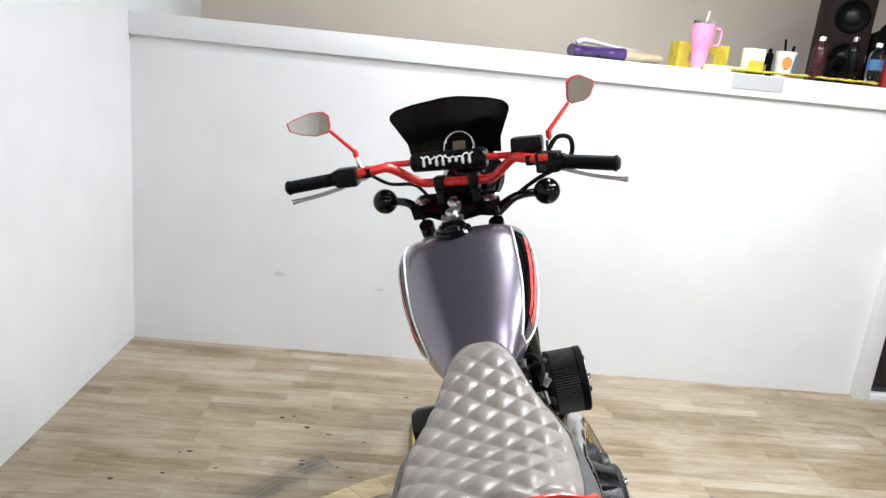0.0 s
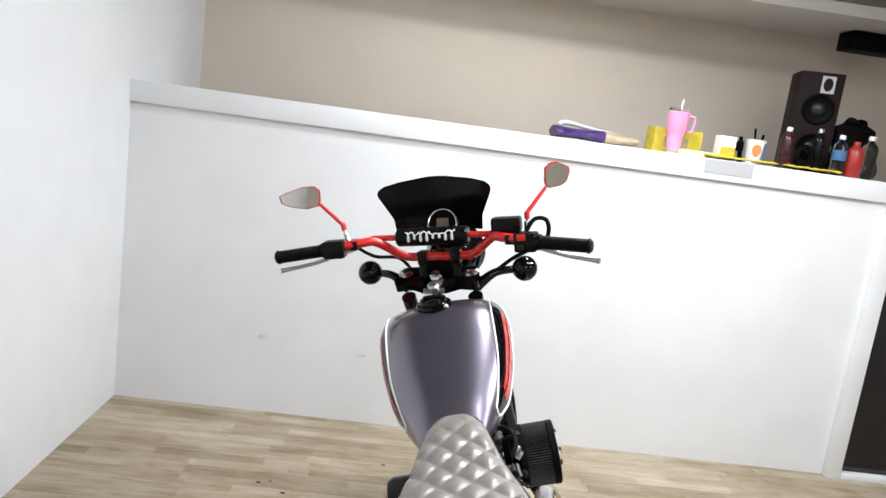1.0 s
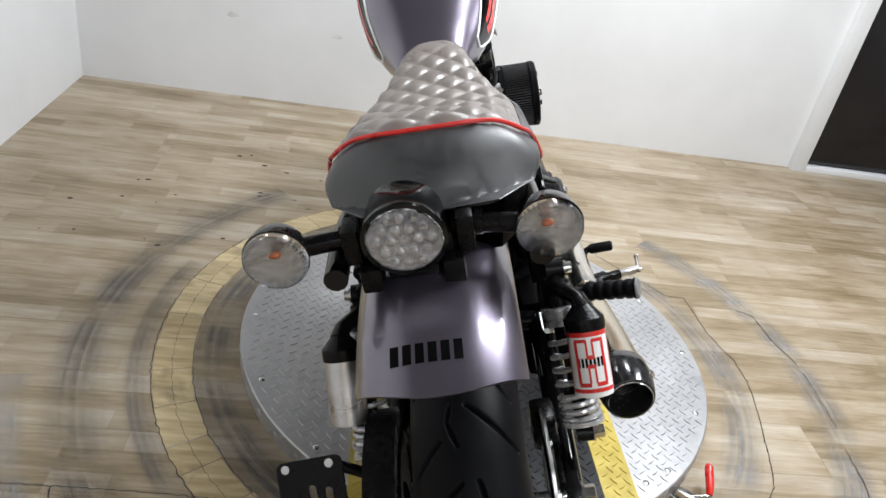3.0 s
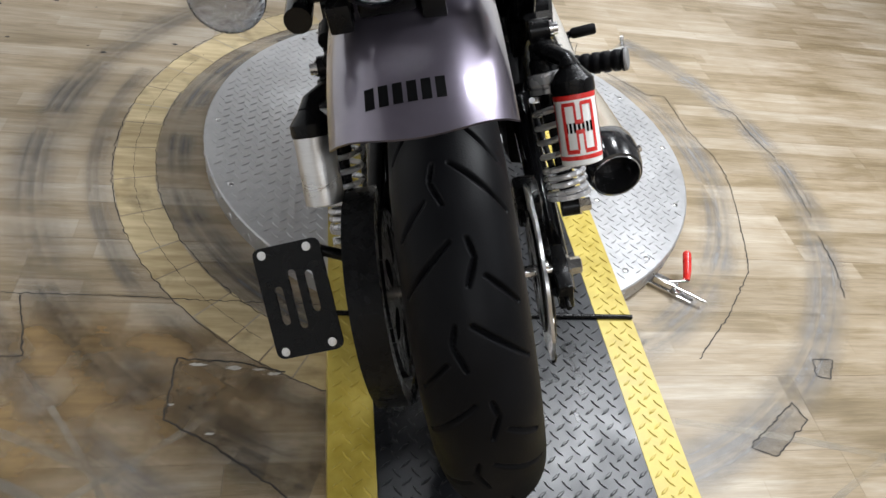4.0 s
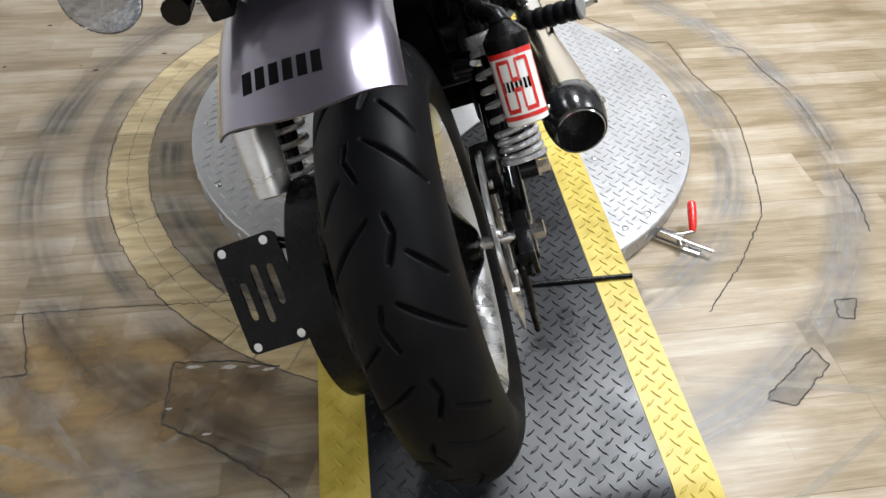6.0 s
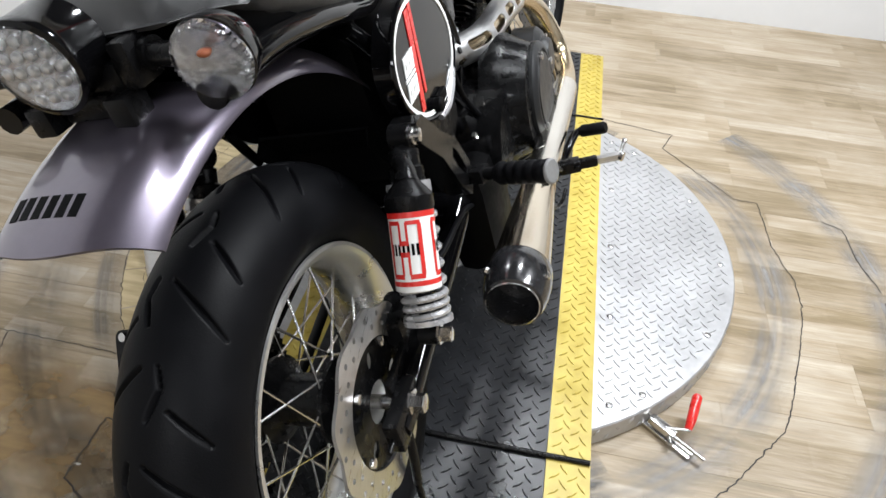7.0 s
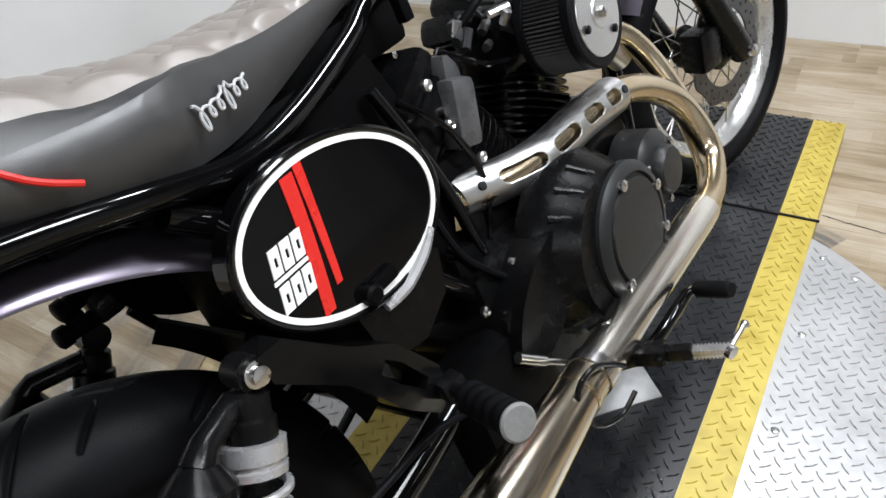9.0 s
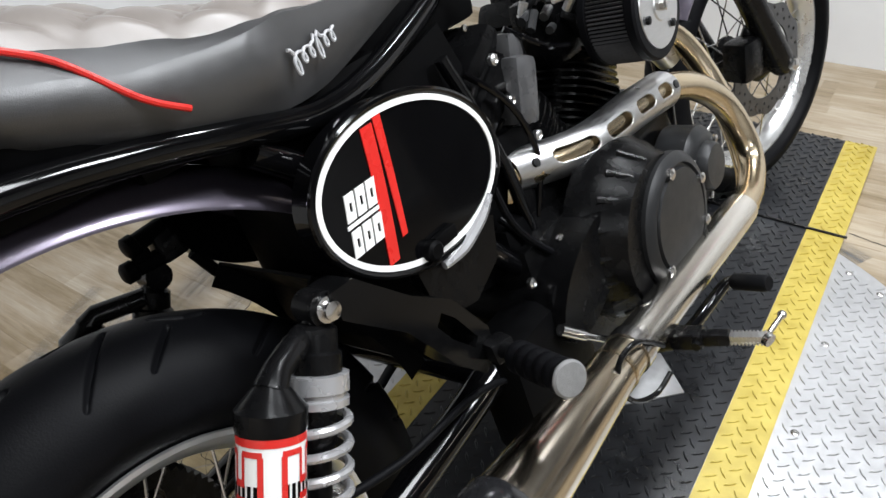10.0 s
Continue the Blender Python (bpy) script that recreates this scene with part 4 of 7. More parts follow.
            zm = (zb + zt) / 2
            for i in range(7):
                wrap(c0 - 40 + i * 11.5, c0 - 33 + i * 11.5, zm - 0.007, zm + 0.007, M_PLASTIC, 3)


shock(1, True)
shock(-1, False)

# ---- rear fender
FC = Vector((-0.010, 0.0, 0.329))
rows = []
for i in range(49):
    u = i / 48
    a = radians(44 + u * 69)
    row = []
    for k in range(34):
        v = k if k < 17 else 33 - k
        s = (v - 8) / 8
        x = 0.094 * s
        aa = a + (radians(3.0) * (1 - s * s) * max(0.0, (u - 0.8) / 0.2))
        r = 0.479 - 0.006 * s * s - 0.034 * s ** 4 - (0.0 if k < 17 else 0.0035) - 0.006 * u
        row.append((FC.x + x, FC.y + r * math.cos(aa), FC.z + r * math.sin(aa)))
    rows.append(row)
fender = part("rear_fender", Geo().rings(rows), M_TANK, bike, "grey-violet metallic rear fender")


def fender_place(x, a, lift=0.0):
    r = 0.4725 - 0.006 * (x / 0.097) ** 2 - 0.034 * (x / 0.097) ** 4 + lift
    return (FC.x + x, FC.y + r * math.cos(a), FC.z + r * math.sin(a))


for i in range(6):
    x0 = -0.049 + i * 0.0137
    g = Geo()
    corner = [(x0, 0), (x0 + 0.0095, 0), (x0 + 0.0095, 1), (x0, 1)]
    lo, hi = [[fender_place(x, radians(111.3 - 2.9 * q), l) for x, q in corner] for l in (-0.001, 0.0012)]
    g.add(lo + hi, [(0, 3, 2, 1), (4, 5, 6, 7), (0, 1, 5, 4), (1, 2, 6, 5), (2, 3, 7, 6), (3, 0, 4, 7)])
    part("badge", g, M_PLASTIC, fender, "dark badge bar")

# ---- tail lamp and rear signals
TX = -0.013
tail = part("tail_lamp", Geo().lathe([(0.036, -0.048), (0.044, -0.040), (0.046, 0.0), (0.0475, 0.002), (0.0475, 0.010), (0.043, 0.012), (0.042, 0.004)], at(TX, -0.078, 0.818) @ pose(0, 0, 0, 97, 0, 0), 48), M_BLACK, bike, "round black tail lamp")
part("lens", Geo().lathe([(0.0425, 0.008), (0.041, 0.0125), (0.030, 0.0165), (0.015, 0.0185), (0.0005, 0.019)], at(TX, -0.078, 0.818) @ pose(0, 0, 0, 97, 0, 0), 48), M_GLASS, tail, "clear domed lens").visible_shadow = False
part("reflector", Geo().lathe([(0.0005, 0.0042), (0.0415, 0.0042), (0.0415, 0.0062), (0.0005, 0.0062)], at(TX, -0.078, 0.818) @ pose(0, 0, 0, 97, 0, 0), 48), M_CHROMED, tail)
for j in range(-2, 3):
    for i in range(-2, 3):
        x, y = (i + (0.5 if j % 2 else 0)) * 0.0145, j * 0.0135
        if math.hypot(x, y) < 0.034:
            part("light_cell", Geo().lathe([(0.0052, 0.0063), (0.0052, 0.008), (0.0035, 0.0112), (0.0005, 0.012)], at(TX, -0.078, 0.818) @ pose(0, 0, 0, 97, 0, 0) @ at(x, y, 0), 12), M_RIM, tail)
bracket = part("tail_bracket", Geo().box(TX - 0.05, TX + 0.05, -0.055, -0.005, 0.772, 0.80, None, 0.006), M_SATIN, bike, "black tail lamp bracket")
part("bracket_foot", Geo().box(TX - 0.03, TX + 0.03, -0.06, 0.05, 0.75, 0.775, None, 0.005), M_SATIN, bracket)
for s in (1, -1):
    part("bracket_ear", Geo().box(TX + s * 0.065 - 0.01, TX + s * 0.065 + 0.01, -0.06, -0.02, 0.775, 0.82, None, 0.004), M_SATIN, bracket)
    part("bracket_tab", Geo().box(TX + s * 0.0475 - 0.0125, TX + s * 0.0475 + 0.0125, -0.075, -0.04, 0.745, 0.775, None, 0.004), M_SATIN, bracket)
for s in (1, -1):
    c = (TX + s * 0.155, -0.068, 0.797 + (-0.002 if s > 0 else 0.003))
    m = at(*c) @ pose(0, 0, 0, 95, 0, 0)
    sig = part("turn_signal", Geo().lathe([(0.010, -0.042), (0.022, -0.038), (0.033, -0.022), (0.0375, -0.004), (0.0385, 0.002), (0.0365, 0.003), (0.035, -0.003)], m, 40), M_BLACK, bike, "round black turn signal with clear lens")
    part("stem", Geo().rod((TX + s * 0.048, -0.045, 0.802), (c[0] - s * 0.030, c[1] + 0.012, c[2] + 0.002), 0.011, 0.012).rod((TX + s * 0.075, -0.047, 0.801), (TX + s * 0.082, -0.048, 0.801), 0.0155), M_SATIN, sig)
    part("lens", Geo().lathe([(0.0372, 0.0032), (0.037, 0.010), (0.030, 0.0165), (0.016, 0.0205), (0.0005, 0.0215)], m, 40), M_GLASS, sig, "clear ribbed lens").visible_shadow = False
    part("reflector", Geo().lathe([(0.034, -0.002), (0.026, -0.014), (0.010, -0.022), (0.0005, -0.023)], m, 32), M_CHROMED, sig)
    part("bulb", Geo().ball((c[0] - s * 0.002, c[1] - 0.004, c[2] + 0.008), 0.0044, 8, (1.5, 1, 0.8)), M_AMBER, sig, "amber bulb")
    rr = Geo()
    for i in range(40):
        a = 2 * math.pi * i / 40
        rr.rod(m @ Vector((0.0335 * math.cos(a), 0.0335 * math.sin(a), 0.0145)), m @ Vector((0.0368 * math.cos(a), 0.0368 * math.sin(a), 0.006)), 0.0011, None, 5)
    tagged(part("lens_ribs", rr, M_GLASS, sig), kind="stuff").visible_shadow = False

# ---- number plate bracket, left of the axle
u, d = Vector((0.073, -0.002, 0.008)).normalized(), Vector((0.002, -0.095, -0.12)).normalized()
d = (d - u * u.dot(d)).normalized()
nrm = u.cross(-d)
PM = Matrix(((u.x, -d.x, nrm.x, -0.2605), (u.y, -d.y, nrm.y, -0.006), (u.z, -d.z, nrm.z, 0.3535), (0, 0, 0, 1)))
cor = []
for sx, sy, a0 in ((1, 1, 0), (-1, 1, 90), (-1, -1, 180), (1, -1, 270)):
    cor += [(sx * 0.042 + 0.012 * math.cos(radians(a0 + q)), sy * 0.075 + 0.012 * math.sin(radians(a0 + q))) for q in (0, 30, 60, 90)]
plate = part("plate_bracket", Geo().plate(cor, 0.004, PM, [slot(-0.026, -0.030, -0.026, 0.018, 0.0065), slot(0.0, -0.040, 0.0, 0.040, 0.0065), slot(0.026, -0.018, 0.026, 0.034, 0.0065)]), M_SATIN, bike, "slotted black plate bracket with no plate")
for x, y in ((-0.038, 0.076), (0.034, 0.076), (-0.038, -0.076), (0.038, -0.074)):
    part("bolt", Geo().lathe([(0.007, 0.0042), (0.007, 0.007), (0.003, 0.0075)], PM @ at(x, y, 0), 10), M_STEEL, plate)
part("plate_arm", Geo().tube([PM @ Vector((0.03, 0.075, -0.004)), (-0.165, 0.04, 0.37), (-0.155, 0.03, 0.34), (-0.150, 0.0, 0.325)], 0.009, 10), M_SATIN, bike)

# ---- seat
seat_w = curve([-0.06, -0.03, 0.0, 0.06, 0.18, 0.30, 0.38, 0.48, 0.57, 0.64, 0.68, 0.71], [0.076, 0.101, 0.118, 0.133, 0.143, 0.136, 0.120, 0.094, 0.077, 0.064, 0.052, 0.034])
seat_t = curve([-0.06, -0.03, 0.0, 0.03, 0.08, 0.15, 0.25, 0.35, 0.45, 0.55, 0.65, 0.735], [0.806, 0.846, 0.872, 0.888, 0.887, 0.868, 0.830, 0.810, 0.804, 0.808, 0.820, 0.828])
seat_b = curve([-0.06, 0.0, 0.10, 0.20, 0.28, 0.35, 0.45, 0.58, 0.68, 0.735], [0.818, 0.812, 0.772, 0.738, 0.719, 0.716, 0.735, 0.765, 0.788, 0.800])
EDGE = ((0.0, 0.042, 0.874), (0.03, 0.042, 0.874), (0.06, 0.047, 0.869), (0.09, 0.060, 0.857), (0.118, 0.084, 0.836), (0.133, 0.122, 0.810), (0.140, 0.160, 0.786), (0.142, 0.192, 0.764))


def rear(y):
    """Draws the tail of the seat forward, most at its very end."""
    return y + 0.045 * max(0.0, (0.08 - y) / 0.14)


def quilt_y(s):
    return float(np.interp(abs(s) * 0.140, [e[0] for e in EDGE], [e[1] for e in EDGE])) - 0.002


def quilt_w(y):
    return float(np.interp(y, [0.10, 0.20, 0.40], [0.86, 0.88, 0.985]))


def crown(s, y):
    """How far the seat falls away from its middle line."""
    ease = 1.0 - 0.75 * min(1.0, max(0.0, (y - 0.16) / 0.16))
    return 0.058 * abs(s) ** 4 * ease + 0.035 * s * s * min(1.0, max(0.0, (0.05 - y) / 0.10))


rows = []
for i in range(81):
    y = -0.058 + 0.764 * i / 80
    w, zt, zb = seat_w(y), seat_t(y), seat_b(y)
    row = []
    for q in range(33):
        s = math.cos(math.pi * q / 32)
        under = 0.001 + 0.013 * min(1.0, max(0.0, (y - quilt_y(s)) / 0.02)) * min(1.0, max(0.0, (quilt_w(y) - abs(s)) / 0.06))
        row.append((w * s, y, max(zt - crown(s, y) - under, zb + 0.004)))
    ze = row[-1][2]
    lower = [(w * (1 + (0.045 if y < 0.3 else 0.02) * math.sin(math.pi * k / 8)) * (1 - 0.16 * (k / 8) ** 2), y, ze + (zb - ze) * k / 8) for k in range(1, 9)]
    row += [(-x, yy, z) for x, yy, z in lower] + lower[::-1]
    rows.append([(x, rear(yy) - 0.018 * (1 - (x / 0.13) ** 2) * max(0.0, 1 - (yy + 0.058) / 0.08), z) for x, yy, z in row])
seat = part("seat", Geo().rings(rows), M_SEATB, bike, "solo seat with quilted grey top, black sides and red piping")


rows = []
NU, NS = 150, 72
for i in range(NU + 1):
    row = []
    for j in range(NS + 1):
        s = 2 * j / NS - 1
        y = quilt_y(s * 0.88) + (0.710 - 0.045 * s ** 4 - quilt_y(s * 0.88)) * (i / NU)
        s *= quilt_w(y)
        x = seat_w(y) * s
        p, q = (x + (y - 0.30) * 0.78) / 0.060, (-x + (y - 0.30) * 0.78) / 0.060
        puff = (abs(math.sin(math.pi * p)) * abs(math.sin(math.pi * q))) ** 0.55
        edge = min(1.0, (quilt_w(y) - abs(s)) / 0.07, (i / NU) / 0.03, (1 - i / NU) / 0.22)
        z = seat_t(y) - crown(s, y) + 0.0088 * puff * edge - 0.004 * (1 - edge) + 0.001 - 0.010 * max(0.0, (y - 0.65) / 0.06) ** 2
        row.append((x, rear(y), z))
    rows.append(row)
cushion = part("quilted_top", Geo().rings(rows, wrap=False), M_SEAT, seat, "grey diamond-quilted vinyl top", angle=180)
pipe = [(-x, y, z) for x, y, z in EDGE[:0:-1]] + list(EDGE)
part("piping", Geo().tube([(math.copysign(seat_w(y) * 1.035, x), rear(y), z) if abs(x) > 0.138 else (x, rear(y), seat_t(y) - crown(x / 0.141, y) + 0.001) for x, y, z in pipe], 0.0029, 8, 5), M_RED, seat, "red piping")
# script badge as one wavy stroke
stroke = []
for i in range(91):
    u = i / 90
    yb = 0.306 + 0.072 * u + 0.005 * math.sin(2 * math.pi * 6 * u)
    rise = 0.0125 if u < 0.12 or 0.5 < u < 0.66 else 0.006
    stroke.append((seat_w(yb) * 1.018 + 0.001, yb, 0.757 + 0.006 * u + rise * math.cos(2 * math.pi * 6 * u)))
part("badge", Geo().tube(stroke, 0.0017, 6, 1), M_TAPE, seat, "silver script badge")

# ---- tank
tank_w = curve([0.60, 0.70, 0.80, 0.90, 1.0, 1.07, 1.12, 1.15], [0.066, 0.100, 0.136, 0.158, 0.168, 0.163, 0.140, 0.088])
tank_t = curve([0.60, 0.70, 0.80, 0.90, 0.97, 1.05, 1.11, 1.15], [0.785, 0.826, 0.878, 0.930, 0.957, 0.955, 0.935, 0.895])
tank_b = curve([0.60, 0.70, 0.80, 0.90, 1.0, 1.10, 1.15], [0.745, 0.715, 0.715, 0.740, 0.775, 0.820, 0.855])


def tank_place(y, a, lift=0.0):
    """A point of the tank's skin: a in degrees, 0 at its right, 90 on top."""
    w, zt, zb = tank_w(y), tank_t(y), tank_b(y)
    zc = zb + (zt - zb) * 0.45
    c, s = math.cos(radians(a)), math.sin(radians(a))
    h = (zt - zc) if s > 0 else (zc - zb)
    k = 0.72 if s > 0 else 0.85
    p = Vector((w * math.copysign(abs(c) ** 0.66, c), 0, h * math.copysign(abs(s) ** k, s)))
    p += p.normalized() * lift
    return (p.x, y, zc + p.z)


rows = [[tank_place(0.60 + 0.55 * i / 60, q * 6) for q in range(60)] for i in range(61)]
nose = []
for i in range(1, 6):
    k = math.sqrt(1 - (i / 5.2) ** 2)
    nose.append([(x * k, 1.15 + 0.022 * i / 5, 0.875 + (z - 0.875) * k) for x, y, z in rows[-1]])
tank = part("fuel_tank", Geo().rings(rows + nose), M_TANK, bike, "grey-violet metallic teardrop fuel tank")
for s in (1, -1):
    f = (lambda a: a) if s > 0 else (lambda a: 180 - a)
    up, lo = curve([0.70, 0.78, 0.90, 1.02, 1.09], [14, 32, 45, 50, 44] if s > 0 else [6, 20, 34, 40, 36]), curve([0.70, 0.78, 0.90, 1.02, 1.09], [2, -18, -16, 0, 28])
    rows = [[tank_place(y, f(lo(y) + (up(y) - lo(y)) * j / 10), 0.0012) for j in range(11)] for y in [0.705 + 0.385 * i / 40 for i in range(41)]]
    panel = part("side_panel", Geo().rings(rows, wrap=False), M_BLACK, tank, "gloss black side panel")
    line = [tank_place(y, f(up(y) + 1), 0.0015) for y in [0.70 + 0.39 * i / 24 for i in range(25)]]
    line += [tank_place(y, f(lo(y) - 1), 0.0015) for y in [1.09 - 0.39 * i / 24 for i in range(25)]]
    part("pinstripe", Geo().tube(line, 0.0026, 8, 1, True), M_WHITE, tank, "white pinstripe")
    for o in (0.0, 0.22):
        rows = [[tank_place(y + 0.02 * o, f(lo(y) + (up(y) - lo(y)) * (0.30 + o + 0.14 * j + 0.3 * (y - 0.75))), 0.0022) for j in range(2)] for y in [0.76 + 0.22 * i / 20 for i in range(21)]]
        part("stripe", Geo().rings(rows, wrap=False), M_RED, tank, "red stripe")
cap = part("filler_cap", Geo().lathe([(0.040, 0.0), (0.041, 0.006), (0.038, 0.011), (0.031, 0.013), (0.029, 0.020), (0.012, 0.023), (0.001, 0.0235)], at(-0.014, 1.005, 0.955) @ pose(0, 0, 0, 4, 0, 0) @ Matrix.Scale(1.15, 4), 40), M_BLACK, tank, "black filler cap")
part("cap_flap", Geo().box(-0.024, 0.024, -0.007, 0.007, 0.0265, 0.032, at(-0.014, 1.005, 0.955) @ pose(0, 0, 0, 4, 0, 0), 0.002), M_SATIN, cap)

# ---- handlebar and controls, turned with the steering
bar = part("handlebar", Geo().tube([(-0.425, 1.094, 1.082), (-0.30, 1.118, 1.092), (-0.20, 1.155, 1.102), (-0.165, 1.18, 1.098), (-0.105, 1.222, 1.050), (-0.06, 1.232, 1.042), (0.06, 1.232, 1.042), (0.105, 1.222, 1.050), (0.165, 1.18, 1.098), (0.20, 1.155, 1.102), (0.30, 1.118, 1.092), (0.425, 1.094, 1.082)], 0.0125, 14, 6), M_RED, bike, "red powder-coated wide handlebar", STEER)
part("crossbar", Geo().rod((-0.185, 1.198, 1.106), (0.185, 1.198, 1.106), 0.0085), M_RED, bar)
pad = part("bar_pad", Geo().lathe([(0.020, -0.103), (0.0255, -0.098), (0.026, 0.098), (0.020, 0.103)], at(-0.005, 1.196, 1.106) @ AXIS_X, 32), M_SATIN, bar, "black handlebar pad with white lettering strokes")
script = []
for i in range(121):
    u = i / 120
    x = -0.076 + 0.142 * u + 0.006 * math.sin(2 * math.pi * 8 * u)
    tall = 0.52 if u < 0.14 or 0.25 < u < 0.50 or u > 0.80 else 0.24
    a = 0.15 + tall * math.cos(2 * math.pi * 8 * u) + 0.10 * u
    script.append((x, 1.196 - 0.0266 * math.cos(a), 1.106 + 0.0266 * math.sin(a)))
part("lettering", Geo().tube(script, 0.0021, 6, 1), M_WHITE, pad, "white script stroke")
for s in (1, -1):
    part("bar_clamp", Geo().box(s * 0.048 - 0.014, s * 0.048 + 0.014, 1.212, 1.252, 1.020, 1.060, None, 0.006).rod((s * 0.048, 1.232, 1.02), (s * 0.048, 1.228, 0.985), 0.015), M_SATIN, bar, "black bar riser")
    g = Geo()
    p, q = Vector((s * 0.305, 1.1170, 1.0915)), Vector((s * 0.430, 1.093, 1.0815))
    prof = [(0.0175, 0.0)]
    ln = (q - p).length
    for i in range(18):
        z = 0.004 + i * (ln - 0.012) / 17
        prof += [(0.0168, z - 0.0012), (0.0178, z), (0.0178, z + 0.002)]
    prof += [(0.0195, ln - 0.005), (0.0195, ln - 0.001), (0.015, ln)]
    part("grip", g.lathe(prof, aim(p, q), 24), M_RUBBER, bar, "black ribbed rubber grip")
    part("bar_end", Geo().lathe([(0.015, 0), (0.015, 0.004), (0.011, 0.006)], aim(q, q + (q - p)), 20), M_GREY, bar)
    part("switch_housing", Geo().box(-0.030, 0.028, -0.024, 0.022, -0.026, 0.024, at(s * 0.268, 1.127, 1.094) @ pose(0, 0, 0, 0, 0, -s * 9), 0.007).rod((s * 0.29, 1.1205, 1.093), (s * 0.304, 1.1175, 1.0917), 0.021), M_SATIN, bar, "black switch housing")
    part("lever_perch", Geo().box(-0.018, 0.018, -0.012, 0.045, -0.014, 0.012, at(s * 0.225, 1.146, 1.098), 0.005), M_SATIN, bar)
    part("lever", Geo().tube([(s * 0.235, 1.180, 1.082), (s * 0.285, 1.186, 1.066), (s * 0.36, 1.168, 1.046), (s * 0.43, 1.142, 1.036), (s * 0.448, 1.136, 1.034)], [0.008, 0.007, 0.006, 0.006, 0.008], 10, 5), M_BRUSH, bar, "silver alloy lever")
part("kill_switch", Geo().box(0.245, 0.268, 1.098, 1.106, 1.100, 1.116, None, 0.002), M_RED, bar, "red kill switch")
part("start_button", Geo().box(0.245, 0.262, 1.098, 1.104, 1.076, 1.090, None, 0.002), M_GREY, bar)
part("brake_reservoir", Geo().box(0.165, 0.245, 1.170, 1.220, 1.108, 1.150, None, 0.008), M_SATIN, bar, "black brake fluid reservoir")
part("throttle_cable", Geo().tube([(0.262, 1.15, 1.115), (0.285, 1.165, 1.145), (0.315, 1.17, 1.140), (0.318, 1.17, 1.105), (0.29, 1.20, 1.07), (0.20, 1.27, 1.02), (0.10, 1.26, 0.95)], 0.006, 8, 6), M_RUBBER, bar)
part("clutch_cable", Geo().tube([(-0.225, 1.17, 1.09), (-0.19, 1.22, 1.05), (-0.13, 1.27, 1.03), (-0.08, 1.26, 0.97)], 0.005, 8, 6), M_RUBBER, bar)
part("brake_hose", Geo().tube([(0.19, 1.23, 1.11), (0.15, 1.27, 1.08), (0.09, 1.30, 1.00), (0.07, 1.36, 0.80)], 0.005, 8, 6), M_RUBBER, bar)

# mirrors
for s, ring, base, knee, root in ((-1, [(-0.412, 1.268), (-0.385, 1.276), (-0.340, 1.284), (-0.308, 1.280), (-0.294, 1.266), (-0.297, 1.235), (-0.305, 1.222), (-0.340, 1.219), (-0.380, 1.231), (-0.408, 1.246)], (-0.300, 1.26, 1.226), (-0.245, 1.245, 1.160), (-0.235, 1.235, 1.105)),
                                  (1, [(0.305, 1.205), (0.310, 1.236), (0.326, 1.247), (0.345, 1.248), (0.378, 1.228), (0.380, 1.215), (0.368, 1.190), (0.350, 1.181), (0.316, 1.180), (0.306, 1.187)], (0.306, 1.19, 1.184), (0.243, 1.160, 1.128), (0.238, 1.150, 1.085))):
    yy = 1.26 if s < 0 else 1.19
    mounted = at(-0.006, 0.040, 0.074) if s < 0 else at(0.015, 0.015, 0.066)
    cx, cz = sum(p[0] for p in ring) / len(ring), sum(p[1] for p in ring) / len(ring)
    pts = [(p[0] - cx, p[1] - cz) for p in ring]
    mm = at(cx, yy, cz) @ pose(0, 0, 0, 90, 0, 0) @ pose(0, 0, 0, 0, 14 if s > 0 else 3, 0) @ pose(0, 0, 0, 4 if s > 0 else -8, 0, 0)
    shell = part("mirror", Geo().plate(pts, -0.009, mm), M_RED, bike, "red-framed bar mirror", mounted)
    part("mirror_glass", Geo().plate([(x * 0.93, y * 0.92) for x, y in pts], 0.0012, mm @ at(0, 0, 0.0004)), M_MIRROR, shell, "mirror glass")
    part("mirror_stem", Geo().tube([base, knee], [0.0048, 0.0062], 10, 1).rod((knee[0], knee[1], knee[2] + 0.004), (knee[0] * 0.995, knee[1], knee[2] - 0.016), 0.0075), M_RED, shell, "red mirror stem")
    part("mirror_post", Geo().rod((knee[0], knee[1], knee[2] - 0.014), root, 0.005).rod(((knee[0] + root[0]) / 2, (knee[1] + root[1]) / 2, (knee[2] + root[2]) / 2), root, 0.009), M_STEEL, shell, "chrome mirror post")

# fly screen, gauge, headlamp, yoke, front signals


def screen_y(x, z):
    return 1.318 + 0.035 - 1.9 * x * x - 0.12 * (z - 0.08)


rows_f = []
for back in (0.0, 0.004):
    for i in range(17):
        z = 0.160 * i / 16
        half = float(np.interp(z, [0, 0.04, 0.08, 0.115, 0.128, 0.142, 0.155, 0.160], [0.115, 0.118, 0.135, 0.150, 0.148, 0.130, 0.070, 0.02]))
        rows_f.append([(half * (j / 12 - 1), screen_y(half * (j / 12 - 1), z) + back, 1.098 + z) for j in range(25)])
g = Geo()
g.rings(rows_f[:17], wrap=False)
g.rings(rows_f[17:], wrap=False)
part("fly_screen", g, M_SMOKE, bike, "small dark smoked fly screen", STEER)
gm = at(0.006, 1.272, 1.128) @ pose(0, 0, 0, 68, 0, 0)
